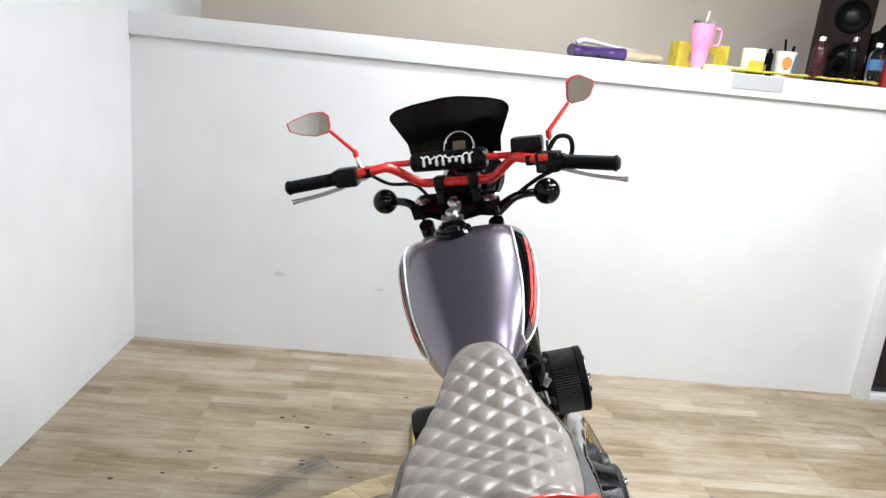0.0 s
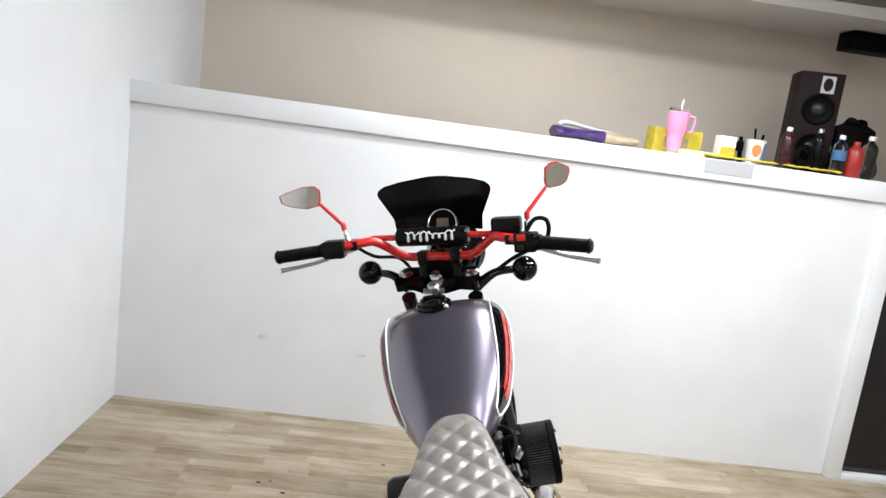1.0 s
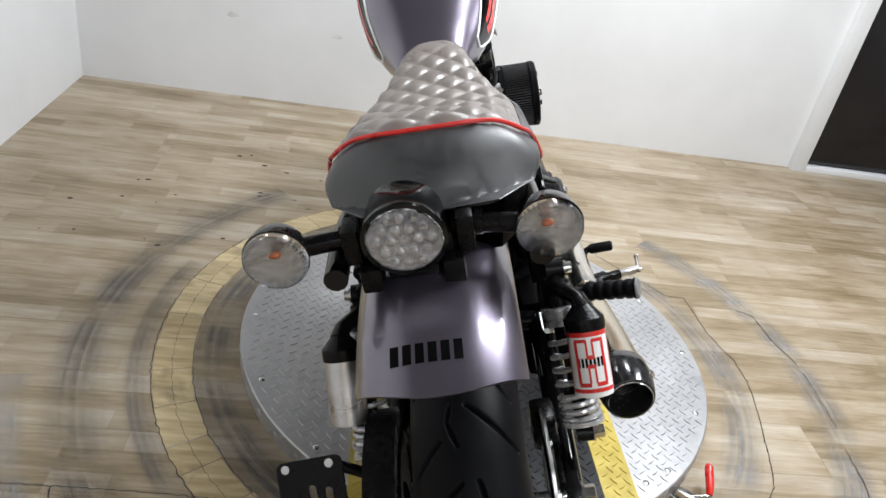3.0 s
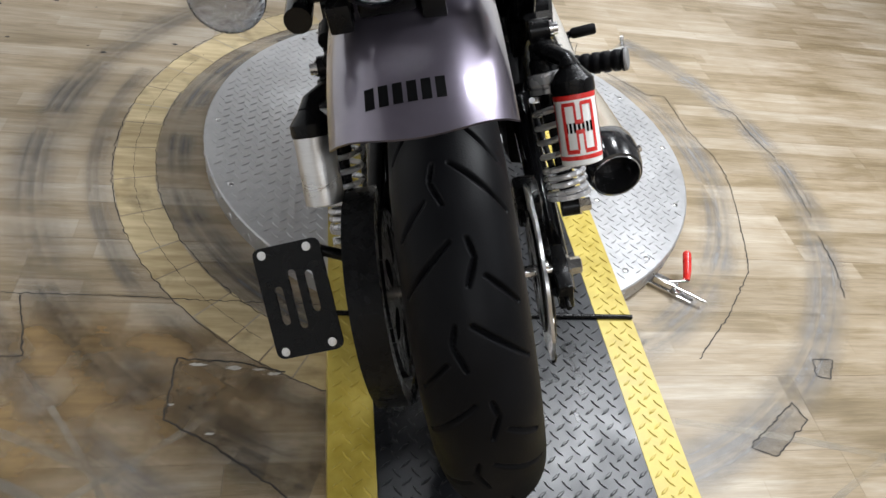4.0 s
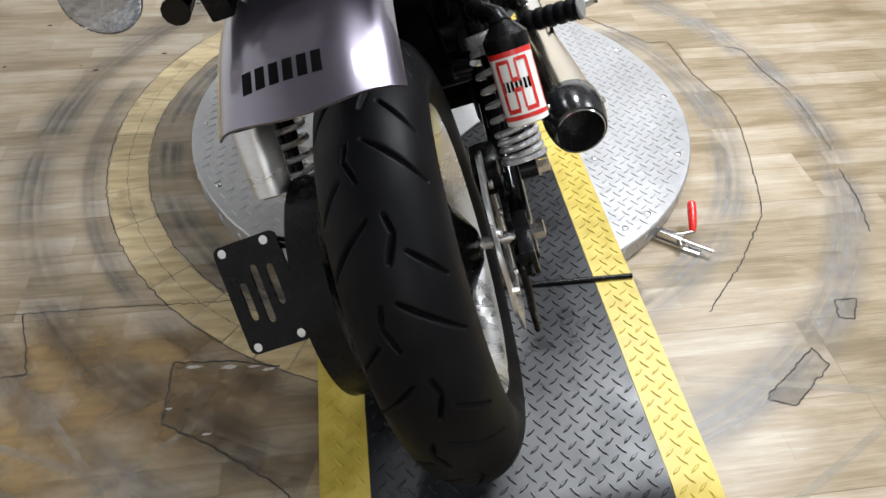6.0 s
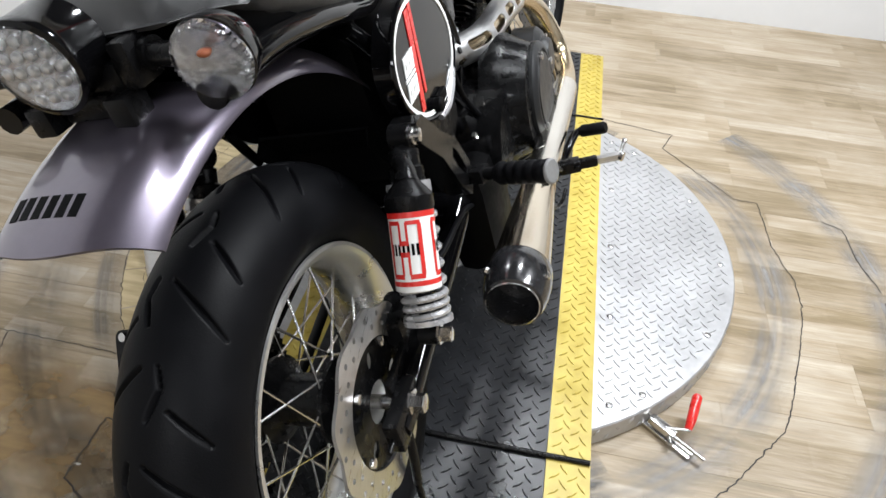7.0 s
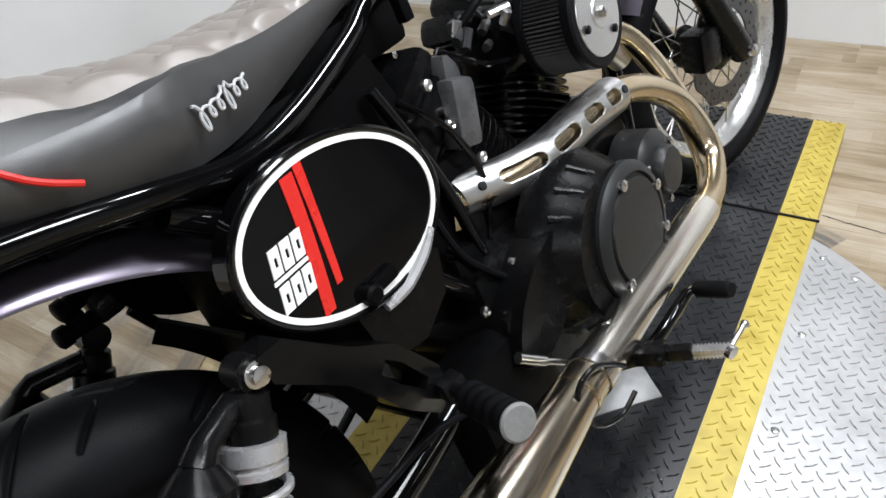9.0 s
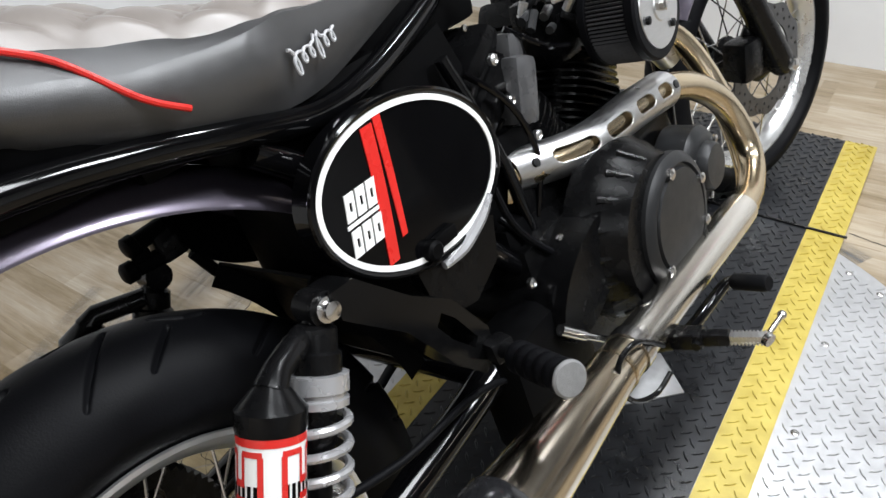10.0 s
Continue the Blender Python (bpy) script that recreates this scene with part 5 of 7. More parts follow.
gauge = part("speedometer", Geo().lathe([(0.030, -0.04), (0.040, -0.03), (0.042, 0.0), (0.042, 0.004), (0.038, 0.005), (0.037, 0.001)], gm, 40), M_PLASTIC, bike, "round speedometer with brown display", STEER)
part("bezel", Geo().tube([gm @ Vector((0.0415 * math.cos(i * 0.1571), 0.0415 * math.sin(i * 0.1571), 0.005)) for i in range(40)], 0.0022, 8, 1, True), M_STEEL, gauge, "chrome bezel")
part("dial", Geo().lathe([(0.038, 0.0005), (0.037, 0.002), (0.0005, 0.002)], gm, 32), M_PLASTIC, gauge)
part("display", Geo().box(-0.018, 0.018, -0.013, 0.016, 0.0025, 0.004, gm, 0.001), M_LCD, gauge)
part("headlamp_bracket", Geo().box(-0.105, 0.105, 1.232, 1.250, 0.945, 1.010, None, 0.008).box(-0.055, 0.055, 1.226, 1.262, 1.000, 1.045, None, 0.010), M_PLASTIC, bike, "black headlamp bracket below the bars", STEER)
part("headlamp", Geo().lathe([(0.02, -0.09), (0.06, -0.075), (0.082, -0.03), (0.085, 0.03), (0.088, 0.035), (0.080, 0.045), (0.03, 0.058), (0.001, 0.06)], at(0, 1.40, 1.02) @ pose(0, 0, 0, -90, 0, 0), 40), M_BLACK, bike, "round black headlamp", STEER)
yoke = part("top_yoke", Geo().plate([(-0.125, -0.02), (-0.115, -0.042), (-0.07, -0.035), (-0.03, -0.052), (0.03, -0.052), (0.07, -0.035), (0.115, -0.042), (0.125, -0.02), (0.118, 0.02), (0.09, 0.03), (0.04, 0.014), (-0.04, 0.014), (-0.09, 0.03), (-0.118, 0.02)], 0.024, at(0, 1.205, 0.960) @ pose(0, 0, 0, 27, 0, 0)), M_BLACK, bike, "black top yoke", STEER)
part("stem_nut", Geo().lathe([(0.019, 0), (0.019, 0.010), (0.013, 0.016), (0.013, 0.024), (0.006, 0.026)], at(0, 1.183, 0.974) @ pose(0, 0, 0, 27, 0, 0), 6), M_STEEL, yoke, "chrome stem nut")
part("ignition", Geo().lathe([(0.017, 0), (0.017, 0.012), (0.012, 0.016)], at(0.0, 1.15, 0.955) @ pose(0, 0, 0, 27, 0, 0), 20).box(-0.03, 0.03, -0.012, 0.012, -0.01, 0.004, at(0.0, 1.15, 0.952) @ pose(0, 0, 0, 27, 0, 0), 0.004), M_BRUSH, yoke, "silver ignition lock")
for s in (1, -1):
    part("fork_cap", Geo().lathe([(0.023, 0), (0.023, 0.012), (0.015, 0.017), (0.008, 0.018)], at(s * 0.096, 1.213, 0.978) @ pose(0, 0, 0, 27, 0, 0), 24), M_STEEL, yoke, "chrome fork cap")
    sg = part("front_signal", Geo().ball((s * 0.232, 1.275, 0.990), 0.036, 14, (1, 1.05, 1)), M_BLACK, bike, "round gloss black front turn signal", STEER)
    part("stem", Geo().tube([(s * 0.20, 1.268, 0.990), (s * 0.15, 1.245, 0.986), (s * 0.100, 1.228, 0.952)], [0.011, 0.012, 0.017], 12, 4), M_BLACK, sg)
    ft, fb = STEER @ Vector((s * 0.096, 1.205, 1.0)), WHEEL_TURN @ Vector((s * 0.096, 1.575, 0.325))
    fork = part("fork_leg", Geo().tube([ft, ft.lerp(fb, 0.30)], 0.0205, 20, 1).rod(ft.lerp(fb, 0.28), ft.lerp(fb, 0.55), 0.030), M_BLACK, bike, "black telescopic fork leg")
    part("slider", Geo().tube([ft.lerp(fb, 0.5), ft.lerp(fb, 0.8), ft.lerp(fb, 0.97), ft.lerp(fb, 1.02)], [0.0285, 0.028, 0.031, 0.024], 18, 3), M_SATIN, fork, "black fork slider")
    part("gaiter", Geo().lathe([(0.030 + (0.005 if i % 2 else 0), i * 0.008) for i in range(18)], aim(ft.lerp(fb, 0.52), ft), 20), M_RUBBER, fork, "black rubber fork gaiter")
    part("axle_bolt", Geo().lathe([(0.013, 0), (0.013, 0.010), (0.008, 0.012)], WHEEL_TURN @ at(s * 0.122, 1.575, 0.325) @ (AXIS_X if s > 0 else pose(0, 0, 0, 0, -90, 0)), 12), M_STEEL, fork)
part("front_axle", Geo().rod((-0.115, 1.575, 0.325), (0.115, 1.575, 0.325), 0.010), M_STEEL, bike, "", WHEEL_TURN)
part("front_caliper", Geo().box(0.045, 0.105, 1.43, 1.50, 0.33, 0.42, None, 0.012), M_SATIN, bike, "black front brake caliper", WHEEL_TURN)
rows = []
for i in range(33):
    a = radians(45 + i * 100 / 32)
    rows.append([(x, 1.575 + r * math.cos(a), 0.325 + r * math.sin(a)) for x, r in [(0.066 * (j / 8 - 1), 0.362 - 0.022 * (j / 8 - 1) ** 2) for j in range(17)] + [(0.066 * (1 - j / 8), 0.359 - 0.022 * (1 - j / 8) ** 2) for j in range(17)]])
part("front_fender", Geo().rings(rows), M_TANK, bike, "grey-violet metallic front fender", WHEEL_TURN)

# ---- frame
def tubes(name, lines, r, mat, label=""):
    for ln in lines:
        part(name, Geo().tube(ln, r, 12, 5), mat, bike, label)


for s in (1, -1):
    tubes("frame_rail", [[(s * 0.118, -0.06, 0.770), (s * 0.120, 0.05, 0.768), (s * 0.120, 0.16, 0.748), (s * 0.118, 0.236, 0.728), (s * 0.108, 0.33, 0.704), (s * 0.092, 0.43, 0.708), (s * 0.072, 0.56, 0.738), (s * 0.058, 0.64, 0.765), (s * 0.04, 0.85, 0.80), (s * 0.02, 1.12, 0.90)]], 0.0145, M_BLACK, "gloss black frame rail")
    tubes("frame_rail", [[(s * 0.105, 0.25, 0.705), (s * 0.105, 0.30, 0.66), (s * 0.106, 0.40, 0.56), (s * 0.120, 0.50, 0.44), (s * 0.13, 0.57, 0.34), (s * 0.11, 0.62, 0.24), (s * 0.10, 0.80, 0.19), (s * 0.09, 1.02, 0.21), (s * 0.07, 1.13, 0.45), (s * 0.03, 1.14, 0.80)]], 0.015, M_BLACK, "gloss black frame rail")
    tubes("frame_strut", [[(s * 0.10, 0.53, 0.73), (s * 0.12, 0.56, 0.58), (s * 0.128, 0.575, 0.40)]], 0.009, M_BLACK)
    part("frame_gusset", Geo().plate([(0.30, 0.700), (0.36, 0.695), (0.44, 0.700), (0.52, 0.715), (0.58, 0.730), (0.60, 0.67), (0.58, 0.57), (0.55, 0.52), (0.46, 0.54), (0.38, 0.60)], 0.006, at(s * 0.085, 0, 0) @ pose(0, 0, 0, 90, 0, 90)), M_PLASTIC, bike, "gloss black frame gusset")
arch = []
for i in range(25):
    a = radians(10 + i * 33 / 24)
    arch.append([(x, r * math.cos(a), 0.325 + r * math.sin(a)) for x, r in ((-0.09, 0.335), (-0.085, 0.362), (0.085, 0.362), (0.09, 0.335), (0.088, 0.366), (-0.088, 0.366))])
part("mud_guard", Geo().rings(arch), M_PLASTIC, bike, "black plastic inner mud guard")
pan = [[(k * seat_w(y) * 0.93, rear(y) + 0.012, z) for k, z in ((-1, 0.815 - 0.20 * y), (1, 0.815 - 0.20 * y), (0.86, 0.735), (-0.86, 0.735))] for y in (-0.035, 0.0, 0.05, 0.10, 0.16, 0.22, 0.30)]
pan = part("seat_pan", Geo().rings(pan).add(pan[0], [(3, 2, 1, 0)]), M_PLASTIC, bike, "black plastic pan below the seat")
part("seat_base", Geo().box(-0.055, 0.055, 0.44, 0.68, 0.69, 0.755, None, 0.015), M_PLASTIC, bike, "black plastic seat base")
part("inner_fender", Geo().box(-0.085, 0.085, 0.30, 0.47, 0.44, 0.73, None, 0.02).box(-0.08, 0.08, 0.16, 0.35, 0.715, 0.742, None, 0.01), M_PLASTIC, bike, "black plastic inner fender and battery box")
for y, z in ((0.595, 0.745), (0.605, 0.66)):
    part("frame_bolt", Geo().lathe([(0.0045, 0), (0.0045, 0.003), (0.002, 0.004)], at(0.092, y, z) @ AXIS_X, 10), M_STEEL, bike)
part("seat_latch", Geo().box(0.09, 0.105, 0.628, 0.645, 0.72, 0.775, None, 0.003).rod((0.10, 0.636, 0.772), (0.112, 0.636, 0.772), 0.008), M_PLASTIC, bike)

# ---- oval side cover
SP = at(0.155, 0.378, 0.650) @ pose(0, 0, 0, 90, 0, 90)
SM = SP @ pose(0, 0, 0, 0, 0, -12)
SD = SP @ Matrix.Diagonal((0.93, 0.88, 1, 1))
cover = part("side_cover", Geo().plate(oval(0.139, 0.092, 72), -0.028, SM), M_BLACK, bike, "oval gloss black side cover with white rim")
part("rim_line", Geo().plate(oval(0.134, 0.087, 72), 0.0016, SM, [oval(0.1275, 0.0805, 72)]), M_WHITE, cover, "white rim line")
part("edge", Geo().tube([SM @ Vector((x, y, 0.000)) for x, y in oval(0.1385, 0.0915, 72)], 0.004, 8, 1, True), M_BLACK, cover)


def stripe(top, mid, low, w0, w1):
    pts = []
    for i in range(13):
        u = i / 12
        pts.append(tuple((1 - u) ** 2 * a + 2 * u * (1 - u) * (2 * b - (a + c) / 2) + u * u * c for a, b, c in zip(low, mid, top)))
    return pts + [(x + w0 + (w1 - w0) * (12 - i) / 12, y) for i, (x, y) in enumerate(reversed(pts))]


part("stripe", Geo().plate(stripe((-0.050, 0.090), (-0.062, 0.014), (-0.079, -0.066), 0.016, 0.018), 0.0012, SD @ at(0, 0, 0.0002)), M_RED, cover, "red stripe")
part("stripe", Geo().plate(stripe((-0.029, 0.094), (-0.038, 0.022), (-0.048, -0.046), 0.009, 0.012), 0.0012, SD @ at(0, 0, 0.0002)), M_RED, cover, "red stripe")
for row, z0, x0 in ((0, 0.0085, -0.109), (1, -0.031, -0.117)):
    for i in range(3):
        x = x0 + i * 0.0160
        sl = 0.008
        hole = [(x + 0.005 + sl * 0.4, z0 + 0.009), (x + 0.009 + sl * 0.4, z0 + 0.009), (x + 0.009 + sl * 0.7, z0 + 0.019), (x + 0.005 + sl * 0.7, z0 + 0.019)]
        part("badge", Geo().plate([(x, z0), (x + 0.0135, z0), (x + 0.0135 + sl, z0 + 0.029), (x + sl, z0 + 0.029)], 0.0015, SD @ at(0, 0, 0.0002), [hole]), M_WHITE, cover, "white badge block")
part("badge_bar", Geo().plate([(-0.112, 0.0015), (-0.064, 0.0015), (-0.063, 0.0055), (-0.111, 0.0055)], 0.0015, SD @ at(0, 0, 0.0002)), M_WHITE, cover)
part("lock", Geo().lathe([(0.013, 0), (0.013, 0.012), (0.009, 0.015)], SD @ at(-0.018, -0.085, -0.002), 20).box(-0.016, 0.022, -0.010, 0.008, 0, 0.009, SD @ at(0.004, -0.080, 0), 0.003), M_PLASTIC, cover, "black cover lock")
part("left_side_cover", Geo().plate(oval(0.139, 0.092, 56), -0.028, at(-0.150, 0.378, 0.640) @ pose(0, 0, 0, 90, 0, -90) @ pose(0, 0, 0, 0, 0, 12)), M_BLACK, bike, "oval gloss black left side cover")
part("lower_cover", Geo().plate([(0.36, 0.508), (0.42, 0.500), (0.475, 0.518), (0.50, 0.50), (0.485, 0.45), (0.43, 0.425), (0.37, 0.44)], 0.02, at(0.125, 0, 0) @ pose(0, 0, 0, 90, 0, 90)), M_ENGINE, bike, "black lower side cover")
part("cover_ledge", Geo().tube([(0.150, 0.395, 0.497), (0.152, 0.43, 0.500), (0.151, 0.470, 0.513), (0.150, 0.497, 0.530)], [0.005, 0.008, 0.008, 0.006], 8, 4), M_SPRING, bike, "pale grey ledge below the side cover")

# ---- engine
eng = part("crankcase", Geo().box(-0.15, 0.155, 0.55, 1.02, 0.20, 0.47, None, 0.035).box(-0.10, 0.12, 0.62, 0.98, 0.45, 0.52, None, 0.02), M_ENGINE, bike, "black V-twin crankcase")
part("gearbox", Geo().box(-0.13, 0.135, 0.55, 0.62, 0.20, 0.50, None, 0.03).box(-0.11, 0.11, 0.50, 0.70, 0.42, 0.60, None, 0.03), M_PLASTIC, eng, "black gearbox behind the crankcase")
part("side_case", Geo().box(0.10, 0.185, 0.44, 0.61, 0.20, 0.40, None, 0.03), M_PLASTIC, eng)
part("clutch_housing", Geo().lathe([(0.135, 0.150), (0.134, 0.175), (0.122, 0.198), (0.112, 0.215), (0.105, 0.232)], at(0, 0.760, 0.385) @ AXIS_X, 48).plate(oval(0.10, 0.05, 32, 0.62, 0.40, 0.5), 0.20, at(0, 0, 0) @ pose(0, 0, 0, 90, 0, 90)), M_ENGINE, eng, "black clutch housing")
for i in range(9):
    a = radians(95 + i * 19)
    part("housing_rib", Geo().rod((0.192, 0.760 + 0.124 * math.cos(a), 0.385 + 0.124 * math.sin(a)), (0.226, 0.770 + 0.106 * math.cos(a), 0.385 + 0.106 * math.sin(a)), 0.006, 0.004, 8), M_ENGINE, eng)
part("clutch_cover", Geo().lathe([(0.098, 0.225), (0.098, 0.238), (0.090, 0.246), (0.082, 0.247), (0.080, 0.242), (0.076, 0.242), (0.074, 0.248), (0.001, 0.250)], at(0, 0.792, 0.382) @ AXIS_X, 56), M_GREY, eng, "dark grey round clutch cover")
for a in (100, 215, 330, 20):
    part("bolt", Geo().lathe([(0.0085, 0.246), (0.0085, 0.252), (0.005, 0.254)], at(0, 0.792 + 0.080 * math.cos(radians(a)), 0.382 + 0.080 * math.sin(radians(a))) @ AXIS_X, 10), M_STEEL, eng)
part("belt_cover", Geo().lathe([(0.118, 0.140), (0.116, 0.168), (0.104, 0.186), (0.090, 0.192), (0.060, 0.195), (0.001, 0.196)], at(0, 0.70, 0.40) @ pose(0, 0, 0, 0, -90, 0), 44).lathe([(0.085, 0.140), (0.083, 0.180), (0.070, 0.196), (0.001, 0.198)], at(0, 0.88, 0.40) @ pose(0, 0, 0, 0, -90, 0), 40), M_BLACK, eng, "gloss black left engine cover")
part("primary_cap", Geo().lathe([(0.046, 0.10), (0.046, 0.188), (0.038, 0.202), (0.020, 0.206), (0.001, 0.207)], at(0, 0.945, 0.585) @ pose(0, 0, 0, 0, -90, 0), 28), M_BLACK, eng, "gloss black left cap")
part("pickup_cover", Geo().lathe([(0.066, 0.14), (0.064, 0.188), (0.054, 0.198), (0.040, 0.200), (0.038, 0.212), (0.034, 0.216), (0.001, 0.217)], at(0.024, 0.948, 0.388) @ AXIS_X, 40), M_GREY, eng, "dark grey pickup cover")
for a in (30, 150, 270):
    part("bolt", Geo().lathe([(0.006, 0.196), (0.006, 0.203), (0.003, 0.204)], at(0.024, 0.948 + 0.052 * math.cos(radians(a)), 0.388 + 0.052 * math.sin(radians(a))) @ AXIS_X, 10), M_STEEL, eng)
for s, y0 in ((-1, 0.775), (1, 0.865)):
    ax = Vector((0, s * 0.5, 0.866))
    base = Vector((0, y0, 0.455))
    m = aim(base, base + ax)
    cyl = part("cylinder", Geo().lathe([(0.060, 0.0), (0.060, 0.20)], m, 32), M_ENGINE, bike, "black finned cylinder")
    for i in range(16):
        r = 0.098 + 0.004 * math.sin(i)
        out = [(r * math.copysign(abs(math.cos(t)) ** 0.6, math.cos(t)), 0.086 * math.copysign(abs(math.sin(t)) ** 0.6, math.sin(t))) for t in [k * 2 * math.pi / 32 for k in range(32)]]
        part("fin", Geo().plate(out, 0.0035, m @ at(0, 0, 0.012 + i * 0.0118)), M_ENGINE, cyl)
    head = part("cylinder_head", Geo().box(-0.105, 0.105, -0.08, 0.08, 0.196, 0.245, m, 0.018), M_ENGINE, bike, "black cylinder head")
    part("rocker_cover", Geo().box(-0.085, 0.095, -0.066, 0.066, 0.242, 0.28, m, 0.018), M_ENGINE, head)
    part("head_bolt", Geo().rod(m @ Vector((0.105, 0, 0.22)), m @ Vector((0.113, 0, 0.22)), 0.007), M_STEEL, head)
part("plug_cover", Geo().box(0.085, 0.128, -0.024, 0.022, -0.035, 0.055, at(0, 0.684, 0.622) @ pose(0, 0, 0, -18, 0, 0), 0.012).box(0.075, 0.112, -0.016, 0.018, 0.045, 0.085, at(0, 0.684, 0.622) @ pose(0, 0, 0, -18, 0, 0), 0.010), M_CAST, eng, "grey cast plug cover")

# ---- air filter
fm = at(-0.008, 0.866, 0.648) @ AXIS_X
filt = part("air_filter", Geo().lathe([(0.060, 0.155), (0.0735, 0.158), (0.0735, 0.168), (0.068, 0.170), (0.068, 0.226), (0.0735, 0.228), (0.0735, 0.240), (0.070, 0.243), (0.060, 0.243)], fm, 56), M_RUBBER, bike, "round pleated air filter")
pl = Geo()
for i in range(76):
    a = 2 * math.pi * i / 76
    pl.add([fm @ Vector((r * math.cos(a + o), r * math.sin(a + o), h)) for h in (0.170, 0.2265) for r, o in ((0.0675, -0.028), (0.0725, 0.0), (0.0675, 0.028))], [(0, 1, 4, 3), (1, 2, 5, 4)])
tagged(part("pleats", pl, M_PLEAT, filt), kind="stuff")
part("filter_plate", Geo().lathe([(0.0595, 0.240), (0.058, 0.2445), (0.022, 0.2455), (0.020, 0.2475), (0.001, 0.248)], fm, 48), M_BRUSH, filt, "brushed alloy filter end plate")
part("filter_bolt", Geo().lathe([(0.008, 0.2475), (0.008, 0.254), (0.004, 0.256)], fm, 6), M_STEEL, filt)
for a in (40, 160, 280):
    part("filter_screw", Geo().lathe([(0.006, 0.2445), (0.006, 0.249), (0.003, 0.250)], fm @ at(0.044 * math.cos(radians(a)), 0.044 * math.sin(radians(a)), 0), 8), M_SATIN, filt)
carb = part("throttle_body", Geo().lathe([(0.035, 0.03), (0.035, 0.09), (0.028, 0.10), (0.028, 0.13), (0.05, 0.14), (0.055, 0.156)], fm, 28).box(0.03, 0.11, 0.80, 0.93, 0.60, 0.70, None, 0.015), M_SATIN, bike, "black throttle body with steel fittings")
random.seed(7)
for i in range(16):
    p = Vector((0.10 + 0.05 * random.random(), 0.72 + 0.10 * random.random(), 0.66 + 0.09 * random.random()))
    q = p + Vector((0.02 * random.random(), random.uniform(-0.03, 0.03), random.uniform(-0.02, 0.02)))
    part("fitting", Geo().rod(p, q, random.uniform(0.003, 0.008), None, 8), M_GREY if i % 3 else M_BRUSH, carb)
part("hose", Geo().tube([(0.11, 0.72, 0.70), (0.14, 0.76, 0.73), (0.13, 0.82, 0.74), (0.10, 0.86, 0.73)], 0.006, 8, 5), M_RUBBER, carb)

# ---- exhaust
ex = part("exhaust_pipe", Geo().tube([(0.090, 0.580, 0.552), (0.116, 0.623, 0.540), (0.139, 0.700, 0.530), (0.157, 0.825, 0.530), (0.169, 0.910, 0.527), (0.182, 0.990, 0.500), (0.196, 1.058, 0.446), (0.214, 1.080, 0.384), (0.232, 1.066, 0.330), (0.248, 1.000, 0.302), (0.252, 0.920, 0.301)], 0.0225, 20, 6), M_HEAT, bike, "heat-tinted steel exhaust header")
part("front_header", Geo().tube([(0.08, 1.045, 0.59), (0.115, 1.108, 0.55), (0.155, 1.122, 0.47), (0.192, 1.108, 0.38), (0.226, 1.06, 0.31), (0.246, 0.98, 0.285), (0.252, 0.90, 0.295)], 0.021, 18, 6), M_HEAT, ex)
part("front_elbow", Geo().tube([(0.05, 0.98, 0.64), (0.08, 1.05, 0.585), (0.095, 1.113, 0.51)], 0.024, 18, 5), M_BRUSH, ex, "silver header elbow")
part("collector", Geo().tube([(0.252, 0.940, 0.300), (0.252, 0.905, 0.302), (0.2535, 0.555, 0.325), (0.254, 0.525, 0.327)], [0.0255, 0.0285, 0.0285, 0.026], 28, 4), M_PIPE, ex, "brushed stainless collector pipe")
part("weld_bead", Geo().tube([(0.2545, 0.492, 0.329), (0.2545, 0.486, 0.3295)], 0.0315, 24, 1), M_HEAT, ex)
muf = part("muffler", Geo().tube([(0.2535, 0.555, 0.325), (0.2545, 0.475, 0.330), (0.258, 0.36, 0.338), (0.262, 0.240, 0.346)], [0.0268, 0.0310, 0.0390, 0.0465], 36, 6), M_CONE, ex, "tapered stainless muffler with straw heat tint")
tm = aim((0.262, 0.240, 0.346), (0.2645, 0.161, 0.351))
part("end_cap", Geo().lathe([(0.047, -0.004), (0.0500, 0.0), (0.0510, 0.022), (0.0500, 0.042), (0.0465, 0.062), (0.0430, 0.074), (0.039, 0.076), (0.0365, 0.070), (0.0355, 0.018), (0.001, 0.016)], tm, 40), M_CARBON, muf, "black carbon muffler end cap")
part("tip_ring", Geo().lathe([(0.0362, 0.068), (0.0395, 0.0765), (0.0380, 0.078), (0.0355, 0.072)], tm, 40, True), M_STEEL, muf)
for a in (20, 140, 260):
    part("cap_bolt", Geo().lathe([(0.006, 0), (0.006, 0.004), (0.003, 0.005)], tm @ at(0.050 * math.cos(radians(a)), 0.050 * math.sin(radians(a)), 0.036) @ pose(0, 0, 0, 0, 90, a), 8), M_STEEL, muf)
part("pipe_clamp", Geo().lathe([(0.0295, -0.010), (0.0315, -0.010), (0.0315, 0.010), (0.0295, 0.010)], aim((0.2535, 0.533, 0.3265), (0.2545, 0.475, 0.330)), 32, True), M_STEEL, ex)
FLANGE = aim((0.088, 0.578, 0.554), (0.116, 0.623, 0.540)) @ pose(0, 0, 0, 0, 0, 60)
part("flange", Geo().plate([(-0.045, -0.015), (-0.03, -0.026), (0.03, -0.026), (0.045, -0.015), (0.045, 0.015), (0.03, 0.026), (-0.03, 0.026), (-0.045, 0.015)], 0.007, FLANGE), M_HEAT, ex, "steel exhaust flange")
for o in (-0.033, 0.033):
    part("flange_nut", Geo().lathe([(0.008, 0.007), (0.008, 0.016), (0.004, 0.020)], FLANGE @ at(o, 0, 0), 6), M_STEEL, ex)
